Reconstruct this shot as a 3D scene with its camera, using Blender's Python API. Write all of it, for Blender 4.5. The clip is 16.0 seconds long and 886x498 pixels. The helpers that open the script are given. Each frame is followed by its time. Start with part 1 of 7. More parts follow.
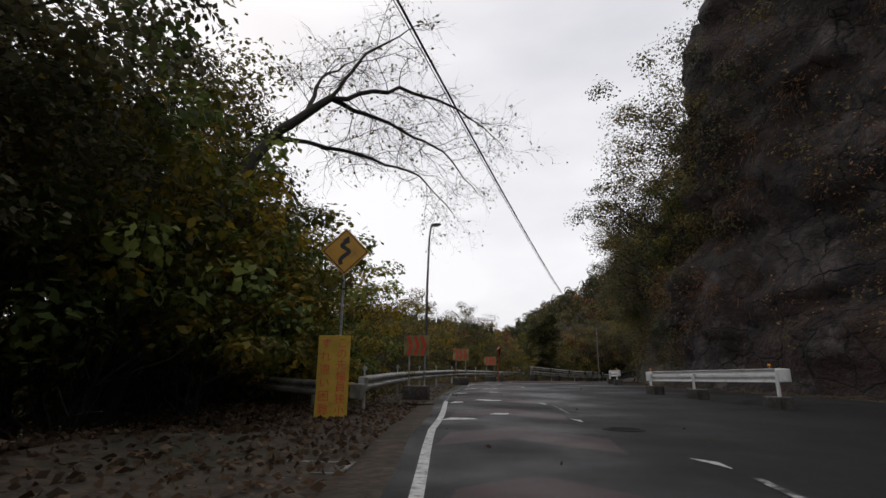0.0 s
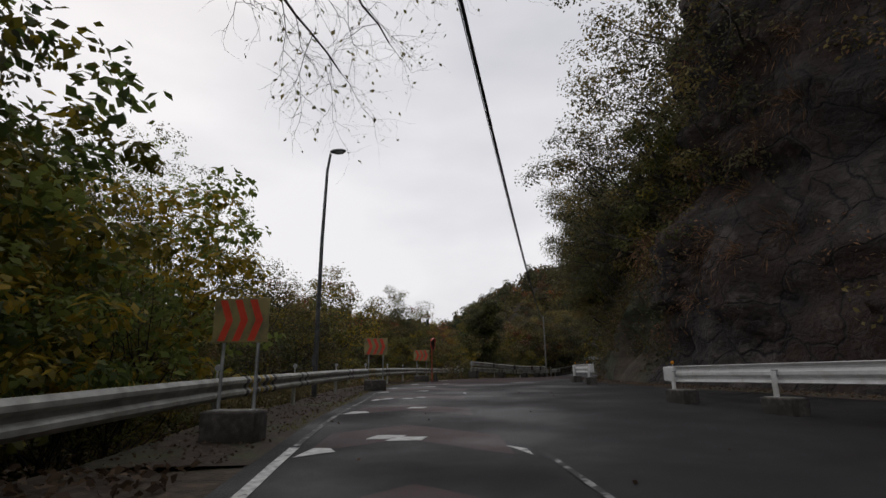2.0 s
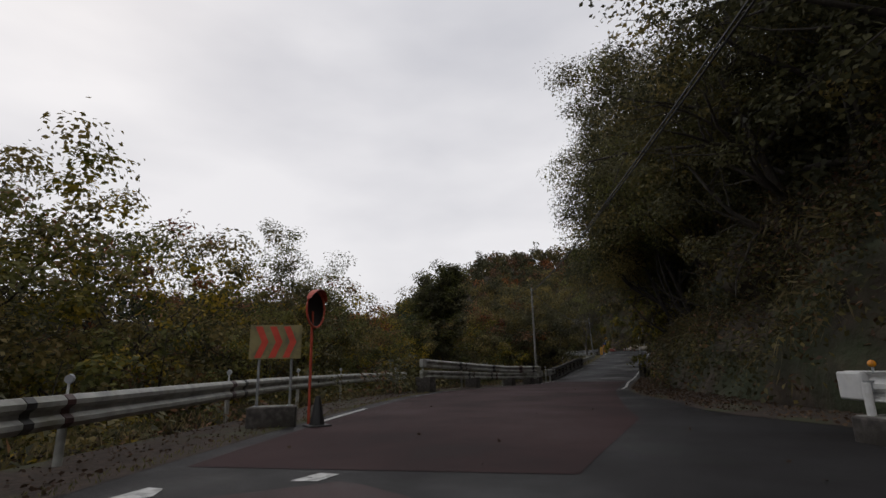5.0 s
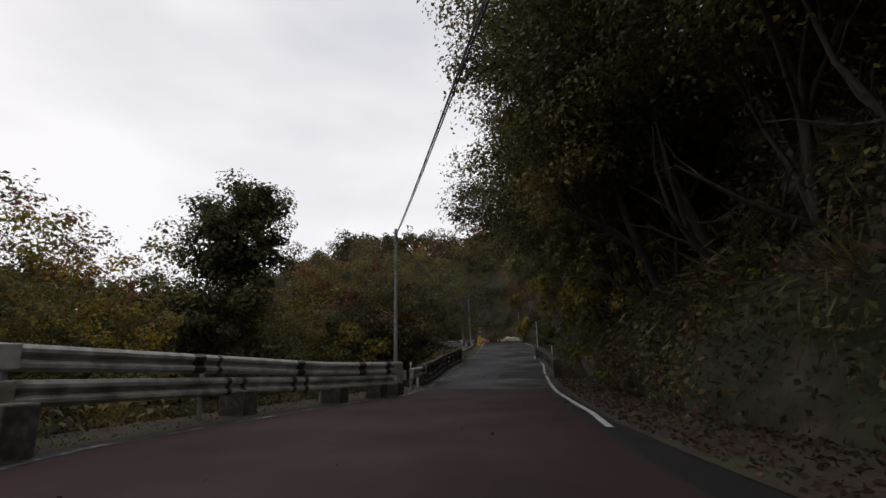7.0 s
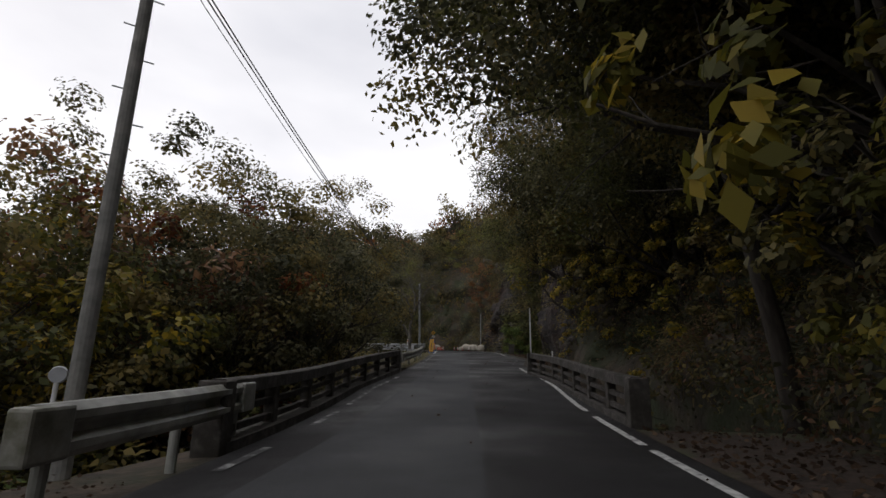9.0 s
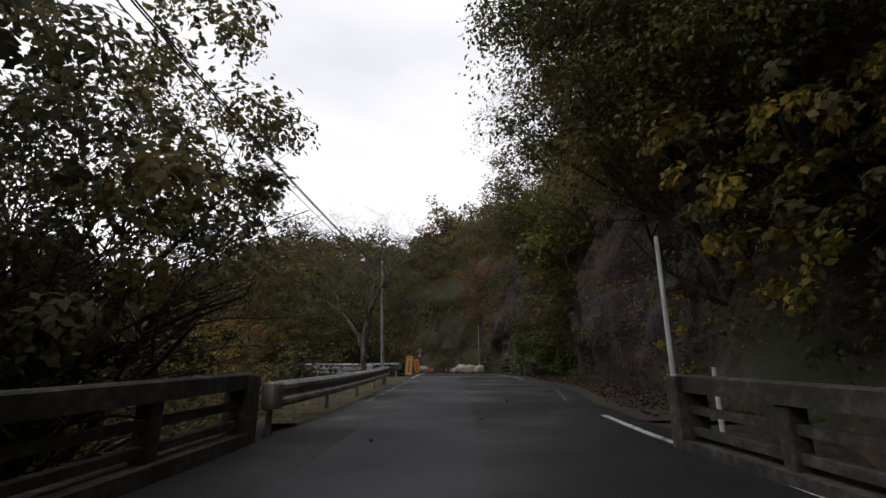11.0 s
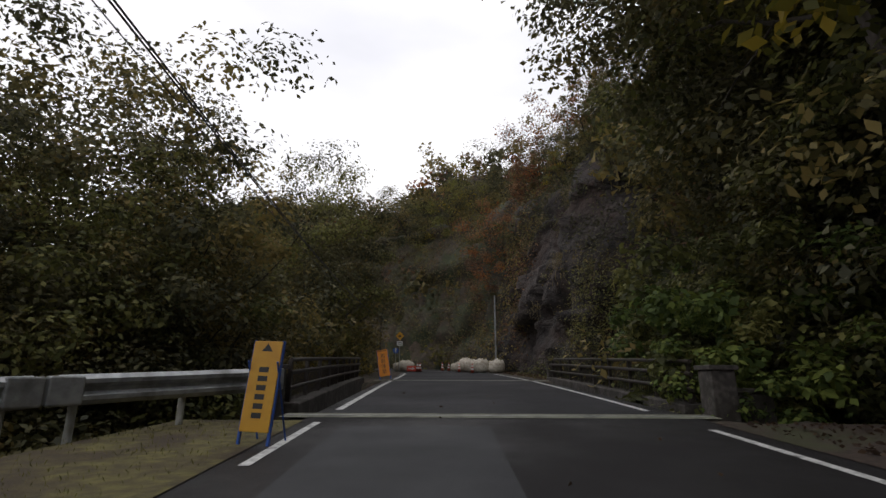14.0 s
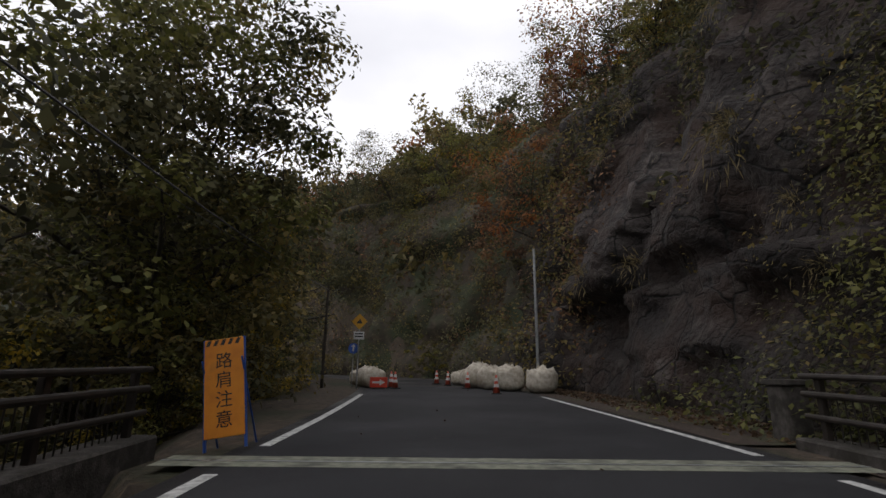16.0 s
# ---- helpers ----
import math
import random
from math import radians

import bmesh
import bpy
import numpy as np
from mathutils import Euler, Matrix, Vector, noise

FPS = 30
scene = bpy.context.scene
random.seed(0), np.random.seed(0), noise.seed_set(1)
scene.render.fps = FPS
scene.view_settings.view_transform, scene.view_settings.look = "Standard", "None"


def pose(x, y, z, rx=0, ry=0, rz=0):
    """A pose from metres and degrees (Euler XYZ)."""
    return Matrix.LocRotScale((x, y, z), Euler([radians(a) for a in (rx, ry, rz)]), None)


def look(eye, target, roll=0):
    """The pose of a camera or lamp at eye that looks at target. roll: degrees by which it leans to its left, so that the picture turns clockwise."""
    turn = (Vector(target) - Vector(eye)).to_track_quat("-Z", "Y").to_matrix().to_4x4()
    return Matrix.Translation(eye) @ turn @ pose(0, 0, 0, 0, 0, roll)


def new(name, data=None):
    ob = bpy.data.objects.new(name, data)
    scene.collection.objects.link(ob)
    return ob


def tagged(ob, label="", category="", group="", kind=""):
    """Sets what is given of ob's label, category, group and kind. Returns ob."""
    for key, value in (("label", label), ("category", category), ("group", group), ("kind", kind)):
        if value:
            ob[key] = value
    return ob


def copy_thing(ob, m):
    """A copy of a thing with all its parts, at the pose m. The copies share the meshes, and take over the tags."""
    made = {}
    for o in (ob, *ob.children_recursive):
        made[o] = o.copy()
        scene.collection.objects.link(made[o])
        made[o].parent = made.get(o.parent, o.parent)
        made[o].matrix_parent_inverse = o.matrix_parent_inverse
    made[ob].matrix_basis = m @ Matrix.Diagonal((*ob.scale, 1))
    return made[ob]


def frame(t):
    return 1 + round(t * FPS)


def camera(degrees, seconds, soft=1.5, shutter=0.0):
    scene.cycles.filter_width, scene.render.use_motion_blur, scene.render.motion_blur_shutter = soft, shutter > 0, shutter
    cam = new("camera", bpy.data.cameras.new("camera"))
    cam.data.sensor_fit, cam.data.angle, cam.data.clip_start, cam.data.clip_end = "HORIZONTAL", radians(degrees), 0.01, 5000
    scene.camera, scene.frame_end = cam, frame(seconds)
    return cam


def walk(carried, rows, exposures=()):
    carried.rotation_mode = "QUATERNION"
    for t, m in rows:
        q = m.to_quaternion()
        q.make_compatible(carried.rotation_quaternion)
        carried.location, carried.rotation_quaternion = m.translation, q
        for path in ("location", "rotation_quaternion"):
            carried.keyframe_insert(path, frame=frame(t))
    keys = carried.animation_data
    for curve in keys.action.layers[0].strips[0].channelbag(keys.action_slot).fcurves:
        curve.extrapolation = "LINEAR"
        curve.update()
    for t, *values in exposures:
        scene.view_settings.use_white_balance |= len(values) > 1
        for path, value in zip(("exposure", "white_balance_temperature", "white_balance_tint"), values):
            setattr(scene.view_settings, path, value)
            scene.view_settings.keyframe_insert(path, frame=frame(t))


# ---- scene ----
cam = camera(84.0, 16.0, 1.5, 0.0)
PATH = [
    (0, (0.000, -0.000, 1.250), (0.002, 9.699, 3.685), 0.54),
    (0.5, (0.208, 1.989, 1.301), (0.677, 11.672, 3.757), 0.42),
    (1, (0.519, 4.399, 1.330), (1.423, 14.052, 3.781), 0.28),
    (1.5, (0.922, 7.148, 1.357), (2.074, 16.787, 3.759), -0.52),
    (2, (1.395, 10.198, 1.383), (2.645, 19.834, 3.748), -0.66),
    (2.5, (1.842, 13.397, 1.407), (3.046, 23.037, 3.779), -0.80),
    (3, (2.209, 17.001, 1.488), (3.377, 26.649, 3.845), -0.35),
    (3.5, (2.685, 21.191, 1.583), (3.901, 30.833, 3.939), -0.50),
    (4, (3.433, 25.588, 1.609), (4.923, 35.190, 3.971), -0.93),
    (4.2, (3.730, 27.245, 1.663), (5.392, 36.817, 4.034), -1.03),
    (4.7, (4.634, 31.388, 1.707), (6.703, 40.888, 4.044), -1.17),
    (5.25, (5.999, 35.659, 1.771), (8.673, 45.030, 4.019), -1.34),
    (5.8, (7.768, 39.845, 1.821), (11.118, 49.018, 3.977), -1.46),
    (6.3, (9.736, 43.763, 1.826), (13.688, 52.702, 3.942), -1.45),
    (6.5, (10.575, 45.384, 1.800), (14.787, 54.197, 3.941), -1.36),
    (7, (12.738, 49.403, 1.761), (17.476, 57.956, 3.857), -1.09),
    (7.5, (14.956, 53.194, 1.718), (20.017, 61.562, 3.805), -0.08),
    (8, (17.345, 56.918, 1.632), (22.553, 65.192, 3.730), 0.82),
    (8.2, (18.390, 58.419, 1.587), (23.634, 66.668, 3.696), 1.46),
    (8.7, (20.782, 61.939, 1.553), (26.154, 70.083, 3.748), 1.41),
    (9.25, (23.329, 65.470, 1.550), (28.815, 73.477, 3.952), 0.79),
    (9.8, (25.873, 68.879, 1.591), (31.423, 76.777, 4.201), 0.09),
    (10.3, (28.259, 72.078, 1.675), (33.808, 79.948, 4.372), -0.18),
    (10.5, (29.233, 73.421, 1.768), (34.762, 81.306, 4.459), 0.16),
    (11, (31.683, 76.712, 1.981), (37.181, 84.610, 4.701), 0.04),
    (11.5, (33.962, 79.869, 2.291), (39.415, 87.787, 5.042), 0.64),
    (12, (36.339, 83.150, 2.557), (41.769, 91.103, 5.254), 1.02),
    (12.5, (38.879, 86.605, 2.809), (44.287, 94.583, 5.475), 0.78),
    (13, (41.261, 90.024, 3.057), (46.693, 98.001, 5.675), 1.21),
    (13.5, (43.699, 93.517, 3.280), (49.174, 101.464, 5.902), 0.99),
    (14, (46.229, 97.158, 3.491), (51.794, 105.079, 5.999), 0.24),
    (14.5, (48.822, 101.028, 3.770), (54.461, 108.923, 6.191), 0.65),
    (15, (51.567, 104.888, 4.034), (57.203, 112.738, 6.605), 0.24),
    (15.5, (54.281, 108.763, 4.202), (59.931, 116.626, 6.701), 0.93),
    (16, (56.861, 112.412, 4.304), (62.516, 120.262, 6.833), 0.63),
]

EXPOSURES = [(0, 0.02), (2, -0.16), (4, -0.24), (6.5, -0.08), (8, 0.1), (10.5, 0.25), (12, 0.33), (14, 0.38), (16, 0.33)]
walk(cam, [(t, look(eye, target, roll)) for t, eye, target, roll in PATH], EXPOSURES)

# ---- sky: a bright overcast deck, thin cloud structure, one weak and very wide sun ----
world = bpy.data.worlds.new("overcast")
scene.world = world
world.use_nodes = True
wn, wl = world.node_tree.nodes, world.node_tree.links
wn.clear()
w_out = wn.new("ShaderNodeOutputWorld")
w_bg = wn.new("ShaderNodeBackground")
w_sky = wn.new("ShaderNodeTexSky")
w_sky.sky_type, w_sky.sun_disc = "NISHITA", False
w_sky.sun_elevation, w_sky.sun_rotation = radians(42), radians(-30)
w_sky.air_density, w_sky.dust_density = 1.0, 3.0
w_co = wn.new("ShaderNodeTexCoord")
w_map = wn.new("ShaderNodeMapping")
w_map.inputs["Scale"].default_value = (1.0, 1.0, 2.6)
w_noise = wn.new("ShaderNodeTexNoise")
w_noise.inputs["Scale"].default_value = 1.7
w_noise.inputs["Detail"].default_value = 5.0
w_noise.inputs["Roughness"].default_value = 0.45
w_ramp = wn.new("ShaderNodeValToRGB")
w_ramp.color_ramp.elements[0].position, w_ramp.color_ramp.elements[0].color = 0.34, (0.70, 0.70, 0.75, 1)
w_ramp.color_ramp.elements[1].position, w_ramp.color_ramp.elements[1].color = 0.64, (0.98, 0.965, 0.99, 1)
w_mix = wn.new("ShaderNodeMix")
w_mix.data_type = "RGBA"
w_mix.inputs["Factor"].default_value = 0.94
w_dim = wn.new("ShaderNodeMix")
w_dim.data_type, w_dim.blend_type = "RGBA", "MULTIPLY"
w_dim.inputs["Factor"].default_value = 1.0
w_dim.inputs["B"].default_value = (0.1, 0.1, 0.1, 1)
wl.new(w_co.outputs["Generated"], w_map.inputs["Vector"])
wl.new(w_map.outputs["Vector"], w_noise.inputs["Vector"])
wl.new(w_noise.outputs["Fac"], w_ramp.inputs["Fac"])
wl.new(w_sky.outputs["Color"], w_dim.inputs["A"])
wl.new(w_dim.outputs["Result"], w_mix.inputs["A"])
wl.new(w_ramp.outputs["Color"], w_mix.inputs["B"])
wl.new(w_mix.outputs["Result"], w_bg.inputs["Color"])
wl.new(w_bg.outputs["Background"], w_out.inputs["Surface"])
w_bg.inputs["Strength"].default_value = 1.0

sun = new("sun", bpy.data.lights.new("sun", "SUN"))
sun.data.energy, sun.data.angle, sun.data.color = 0.15, radians(80), (1.0, 0.97, 0.93)
sun.matrix_world = look((0, 0, 60), (14, -22, 0))

# ---- materials ----
def material(name, tones, scale=3.0, rough=0.85, metal=0.0, bump=0.0, bump_scale=40.0, detail=6.0, island=0.0, obj=0.0,
             second=None, second_scale=0.5, second_cut=(0.45, 0.6), stretch=(1, 1, 1), trans=0.0, rough_var=0.0, spec=0.5):
    """A noise-coloured surface. tones: colours from dark to light; second: stains of another colour at a larger scale."""
    m = bpy.data.materials.new(name)
    m.use_nodes = True
    n, l = m.node_tree.nodes, m.node_tree.links
    b = n["Principled BSDF"]
    b.inputs["Roughness"].default_value, b.inputs["Metallic"].default_value = rough, metal
    b.inputs["Specular IOR Level"].default_value = spec
    co = n.new("ShaderNodeTexCoord")
    mp = n.new("ShaderNodeMapping")
    mp.inputs["Scale"].default_value = stretch
    l.new(co.outputs["Object"], mp.inputs["Vector"])
    no = n.new("ShaderNodeTexNoise")
    no.inputs["Scale"].default_value, no.inputs["Detail"].default_value = scale, detail
    l.new(mp.outputs["Vector"], no.inputs["Vector"])
    ramp = n.new("ShaderNodeValToRGB")
    els = ramp.color_ramp.elements
    while len(els) < len(tones):
        els.new(0.5)
    for k, c in enumerate(tones):
        els[k].position = 0.3 + 0.4 * k / max(1, len(tones) - 1)
        els[k].color = (*c, 1)
    fac = no.outputs["Fac"]
    for amount, node, socket in ((island, "ShaderNodeNewGeometry", "Random Per Island"), (obj, "ShaderNodeObjectInfo", "Random")):
        if amount:
            src = n.new(node)
            sub = n.new("ShaderNodeMath")
            sub.operation = "MULTIPLY_ADD"
            sub.inputs[1].default_value, sub.inputs[2].default_value = amount, -amount / 2
            l.new(src.outputs[socket], sub.inputs[0])
            add = n.new("ShaderNodeMath")
            add.operation = "ADD"
            l.new(fac, add.inputs[0]), l.new(sub.outputs[0], add.inputs[1])
            fac = add.outputs[0]
    l.new(fac, ramp.inputs["Fac"])
    colour = ramp.outputs["Color"]
    if second:
        no2 = n.new("ShaderNodeTexNoise")
        no2.inputs["Scale"].default_value, no2.inputs["Detail"].default_value = second_scale, 7.0
        no2.inputs["Roughness"].default_value = 0.62
        l.new(mp.outputs["Vector"], no2.inputs["Vector"])
        cut = n.new("ShaderNodeMapRange")
        cut.inputs["From Min"].default_value, cut.inputs["From Max"].default_value = second_cut
        l.new(no2.outputs["Fac"], cut.inputs["Value"])
        mix = n.new("ShaderNodeMix")
        mix.data_type = "RGBA"
        l.new(cut.outputs["Result"], mix.inputs["Factor"])
        l.new(colour, mix.inputs["A"])
        mix.inputs["B"].default_value = (*second, 1)
        colour = mix.outputs["Result"]
    l.new(colour, b.inputs["Base Color"])
    if rough_var:
        rv = n.new("ShaderNodeMapRange")
        rv.inputs["To Min"].default_value, rv.inputs["To Max"].default_value = rough - rough_var, rough + rough_var
        no3 = n.new("ShaderNodeTexNoise")
        no3.inputs["Scale"].default_value, no3.inputs["Detail"].default_value = 0.35, 5.0
        l.new(mp.outputs["Vector"], no3.inputs["Vector"])
        rv.inputs["From Min"].default_value, rv.inputs["From Max"].default_value = 0.35, 0.65
        l.new(no3.outputs["Fac"], rv.inputs["Value"])
        l.new(rv.outputs["Result"], b.inputs["Roughness"])
    if bump:
        nb = n.new("ShaderNodeTexNoise")
        nb.inputs["Scale"].default_value, nb.inputs["Detail"].default_value = bump_scale, 6.0
        l.new(mp.outputs["Vector"], nb.inputs["Vector"])
        bu = n.new("ShaderNodeBump")
        bu.inputs["Strength"].default_value, bu.inputs["Distance"].default_value = 1.0, bump
        l.new(nb.outputs["Fac"], bu.inputs["Height"])
        l.new(bu.outputs["Normal"], b.inputs["Normal"])
    if trans:
        b.inputs["Transmission Weight"].default_value = 0.0
        tr = n.new("ShaderNodeBsdfTranslucent")
        l.new(colour, tr.inputs["Color"])
        ms = n.new("ShaderNodeMixShader")
        ms.inputs["Fac"].default_value = trans
        l.new(b.outputs["BSDF"], ms.inputs[1]), l.new(tr.outputs["BSDF"], ms.inputs[2])
        l.new(ms.outputs["Shader"], n["Material Output"].inputs["Surface"])
    return m


ASPHALT = material("asphalt", [(0.01037, 0.009448, 0.009696), (0.01539, 0.014, 0.01436), (0.02262, 0.02065, 0.02094)], 60, 0.66, spec=0.25, bump=0.006, bump_scale=140,
                   second=(0.031, 0.0305, 0.0315), second_scale=0.22, second_cut=(0.46, 0.72), rough_var=0.2)
ASPHALT_NEW = material("asphalt_dark", [(0.01615, 0.01597, 0.0175), (0.02352, 0.02298, 0.02513), (0.0325, 0.03178, 0.0341)], 70, 0.8, spec=0.25, bump=0.005, bump_scale=150,
                       second=(0.033, 0.033, 0.036), second_scale=0.3, second_cut=(0.45, 0.7), rough_var=0.08)
ASPHALT_WORN = material("asphalt_worn", [(0.027, 0.0275, 0.0295), (0.038, 0.039, 0.0415), (0.053, 0.054, 0.057)], 50, 0.75, spec=0.3, bump=0.005, bump_scale=140,
                        second=(0.03, 0.031, 0.033), second_scale=0.5, second_cut=(0.48, 0.66), rough_var=0.12)
RED_BAND = material("red_road_band", [(0.025, 0.0088, 0.0088), (0.036, 0.012, 0.0118), (0.048, 0.0165, 0.016)], 55, 0.6, spec=0.3, bump=0.006, bump_scale=120,
                    second=(0.026, 0.019, 0.019), second_scale=0.9, second_cut=(0.5, 0.68), rough_var=0.15)
RED_SURFACE = material("red_surfacing", [(0.02904, 0.01364, 0.01408), (0.04048, 0.01804, 0.01848), (0.0528, 0.0242, 0.0242)], 55, 0.82, spec=0.22, bump=0.006, bump_scale=120,
                       second=(0.033, 0.022, 0.022), second_scale=0.35, second_cut=(0.46, 0.66), rough_var=0.1)
ROAD_WHITE = material("road_paint", [(0.30, 0.30, 0.29), (0.52, 0.52, 0.50), (0.66, 0.66, 0.64)], 9, 0.7, bump=0.003, bump_scale=60,
                      second=(0.12, 0.12, 0.12), second_scale=5.0, second_cut=(0.56, 0.66))
ROAD_WHITE_WORN = material("road_paint_worn", [(0.16, 0.16, 0.155), (0.34, 0.34, 0.33), (0.5, 0.5, 0.48)], 8, 0.75, bump=0.003, bump_scale=60,
                           second=(0.032, 0.031, 0.032), second_scale=3.5, second_cut=(0.36, 0.5))
SOIL = material("soil_litter", [(0.0252, 0.0182, 0.0126), (0.0504, 0.0364, 0.0238), (0.091, 0.0644, 0.042)], 5, 0.95, bump=0.03, bump_scale=14,
                second=(0.022, 0.027, 0.011), second_scale=0.35, second_cut=(0.5, 0.64))
VERGE = material("verge_dirt", [(0.022, 0.0145, 0.0105), (0.04, 0.0265, 0.0185), (0.07, 0.047, 0.033)], 9, 0.95, bump=0.02, bump_scale=25,
                 second=(0.045, 0.048, 0.018), second_scale=0.6, second_cut=(0.5, 0.62))
CONCRETE = material("concrete", [(0.10, 0.098, 0.088), (0.2, 0.195, 0.175), (0.3, 0.29, 0.265)], 7, 0.9, bump=0.006, bump_scale=45,
                    second=(0.075, 0.08, 0.05), second_scale=1.2, second_cut=(0.46, 0.66))
MOSS_VERGE = material("moss_verge", [(0.05, 0.042, 0.018), (0.092, 0.078, 0.026), (0.14, 0.12, 0.036)], 6, 0.95, bump=0.02, bump_scale=30,
                      second=(0.045, 0.031, 0.018), second_scale=0.8, second_cut=(0.46, 0.6))
DARK_CONCRETE = material("weathered_concrete", [(0.033, 0.0285, 0.0255), (0.063, 0.0555, 0.0495), (0.1125, 0.1005, 0.09)], 8, 0.92, bump=0.008, bump_scale=40,
                         second=(0.028, 0.024, 0.018), second_scale=1.6, second_cut=(0.45, 0.62))
JOINT = material("joint_concrete", [(0.13, 0.135, 0.10), (0.2, 0.205, 0.155), (0.27, 0.27, 0.21)], 9, 0.85, bump=0.004, bump_scale=60,
                 second=(0.08, 0.08, 0.065), second_scale=2.0, second_cut=(0.5, 0.65))
RAIL_WHITE = material("guardrail_paint", [(0.216, 0.216, 0.196), (0.336, 0.336, 0.308), (0.44, 0.436, 0.4)], 3.5, 0.5, bump=0.002, bump_scale=60,
                      second=(0.2, 0.19, 0.14), second_scale=1.3, second_cut=(0.5, 0.68), spec=0.4)
RAIL_DIRTY = material("guardrail_dirty", [(0.2, 0.2, 0.18), (0.32, 0.32, 0.29), (0.44, 0.435, 0.4)], 3, 0.5, bump=0.002, bump_scale=50,
                      second=(0.11, 0.105, 0.07), second_scale=1.1, second_cut=(0.46, 0.66), spec=0.45)
GALV = material("galvanised_steel", [(0.24, 0.25, 0.255), (0.34, 0.35, 0.355), (0.44, 0.45, 0.45)], 5, 0.45, metal=0.6, bump=0.001, bump_scale=30,
                second=(0.16, 0.16, 0.15), second_scale=1.5, second_cut=(0.52, 0.7))
BROWN_STEEL = material("brown_steel", [(0.02, 0.016, 0.014), (0.032, 0.025, 0.021), (0.05, 0.04, 0.034)], 6, 0.5, bump=0.001, bump_scale=40, spec=0.4)
POST_DARK = material("dark_steel", [(0.05, 0.052, 0.054), (0.08, 0.082, 0.085), (0.11, 0.112, 0.115)], 5, 0.5, metal=0.3, spec=0.4)
IRON = material("cast_iron", [(0.01, 0.0095, 0.009), (0.018, 0.017, 0.016), (0.028, 0.026, 0.024)], 12, 0.85, spec=0.2, bump=0.003, bump_scale=60)
WIRE = material("cable_black", [(0.012, 0.012, 0.013), (0.02, 0.02, 0.021)], 8, 0.6)
YELLOW = material("sign_yellow", [(0.40, 0.25, 0.02), (0.5, 0.33, 0.03), (0.55, 0.37, 0.045)], 4, 0.55, second=(0.3, 0.2, 0.03), second_scale=2.0, second_cut=(0.52, 0.72))
AMBER = material("sign_amber", [(0.45, 0.22, 0.012), (0.52, 0.27, 0.015), (0.56, 0.3, 0.02)], 4, 0.5, second=(0.32, 0.16, 0.02), second_scale=2.0, second_cut=(0.55, 0.75))
ORANGE = material("sign_orange", [(0.62, 0.2, 0.012), (0.72, 0.25, 0.015), (0.76, 0.28, 0.02)], 4, 0.55, second=(0.45, 0.15, 0.02), second_scale=2.0, second_cut=(0.55, 0.75))
RED = material("sign_red", [(0.5, 0.04, 0.018), (0.6, 0.055, 0.024), (0.66, 0.07, 0.034)], 5, 0.5)
CHEVRON_BACK = material("chevron_board", [(0.17, 0.14, 0.055), (0.24, 0.2, 0.08), (0.3, 0.25, 0.105)], 3, 0.55, second=(0.09, 0.085, 0.05), second_scale=1.8, second_cut=(0.5, 0.7))
BLACK = material("black_paint", [(0.012, 0.011, 0.011), (0.02, 0.019, 0.018)], 6, 0.55)
TAPE_RED = material("tape_dark_red", [(0.026, 0.013, 0.012), (0.045, 0.017, 0.015), (0.07, 0.026, 0.022)], 6, 0.5)
TAPE_BLACK = material("tape_black", [(0.015, 0.014, 0.013), (0.026, 0.024, 0.022)], 6, 0.5)
TAPE_YELLOW = material("tape_yellow", [(0.36, 0.25, 0.02), (0.46, 0.33, 0.03)], 6, 0.5)
WHITE_PLASTIC = material("white_plastic", [(0.55, 0.55, 0.54), (0.68, 0.68, 0.66)], 6, 0.45, second=(0.4, 0.39, 0.35), second_scale=3.0, second_cut=(0.5, 0.7))
REFLECTOR = material("reflector_amber", [(0.55, 0.2, 0.01), (0.65, 0.26, 0.015)], 6, 0.25)
REFLECTOR_GREY = material("reflector_grey", [(0.3, 0.31, 0.32), (0.4, 0.41, 0.42)], 6, 0.3)
BAG = material("bag_fabric", [(0.3, 0.265, 0.21), (0.46, 0.415, 0.34), (0.6, 0.55, 0.465)], 6, 0.85, bump=0.02, bump_scale=7,
               second=(0.26, 0.22, 0.16), second_scale=1.4, second_cut=(0.52, 0.7))
CONE_RED = material("cone_red", [(0.38, 0.05, 0.025), (0.48, 0.075, 0.035)], 6, 0.5)
BLUE = material("sign_blue", [(0.02, 0.07, 0.3), (0.03, 0.1, 0.4)], 6, 0.5)
BARK = material("bark", [(0.018, 0.014, 0.011), (0.036, 0.029, 0.023), (0.062, 0.052, 0.042)], 14, 0.95, bump=0.012, bump_scale=30, stretch=(1, 1, 0.25), obj=0.3)
BARK_PALE = material("bark_pale", [(0.04, 0.035, 0.028), (0.1, 0.09, 0.077), (0.2, 0.185, 0.16)], 9, 0.95, bump=0.01, bump_scale=25, stretch=(1, 1, 0.3))
TWIG = material("twig", [(0.03, 0.025, 0.022), (0.055, 0.046, 0.04)], 12, 0.95, obj=0.3)
BAMBOO_POLE = material("concrete_pole", [(0.14, 0.135, 0.125), (0.2, 0.195, 0.18), (0.26, 0.25, 0.23)], 6, 0.85, bump=0.002, bump_scale=60)


def leaf_material(name, tones, scale=0.5):
    return material(name, tones, scale, 0.62, island=0.5, obj=0.35, trans=0.42, detail=3, spec=0.3)


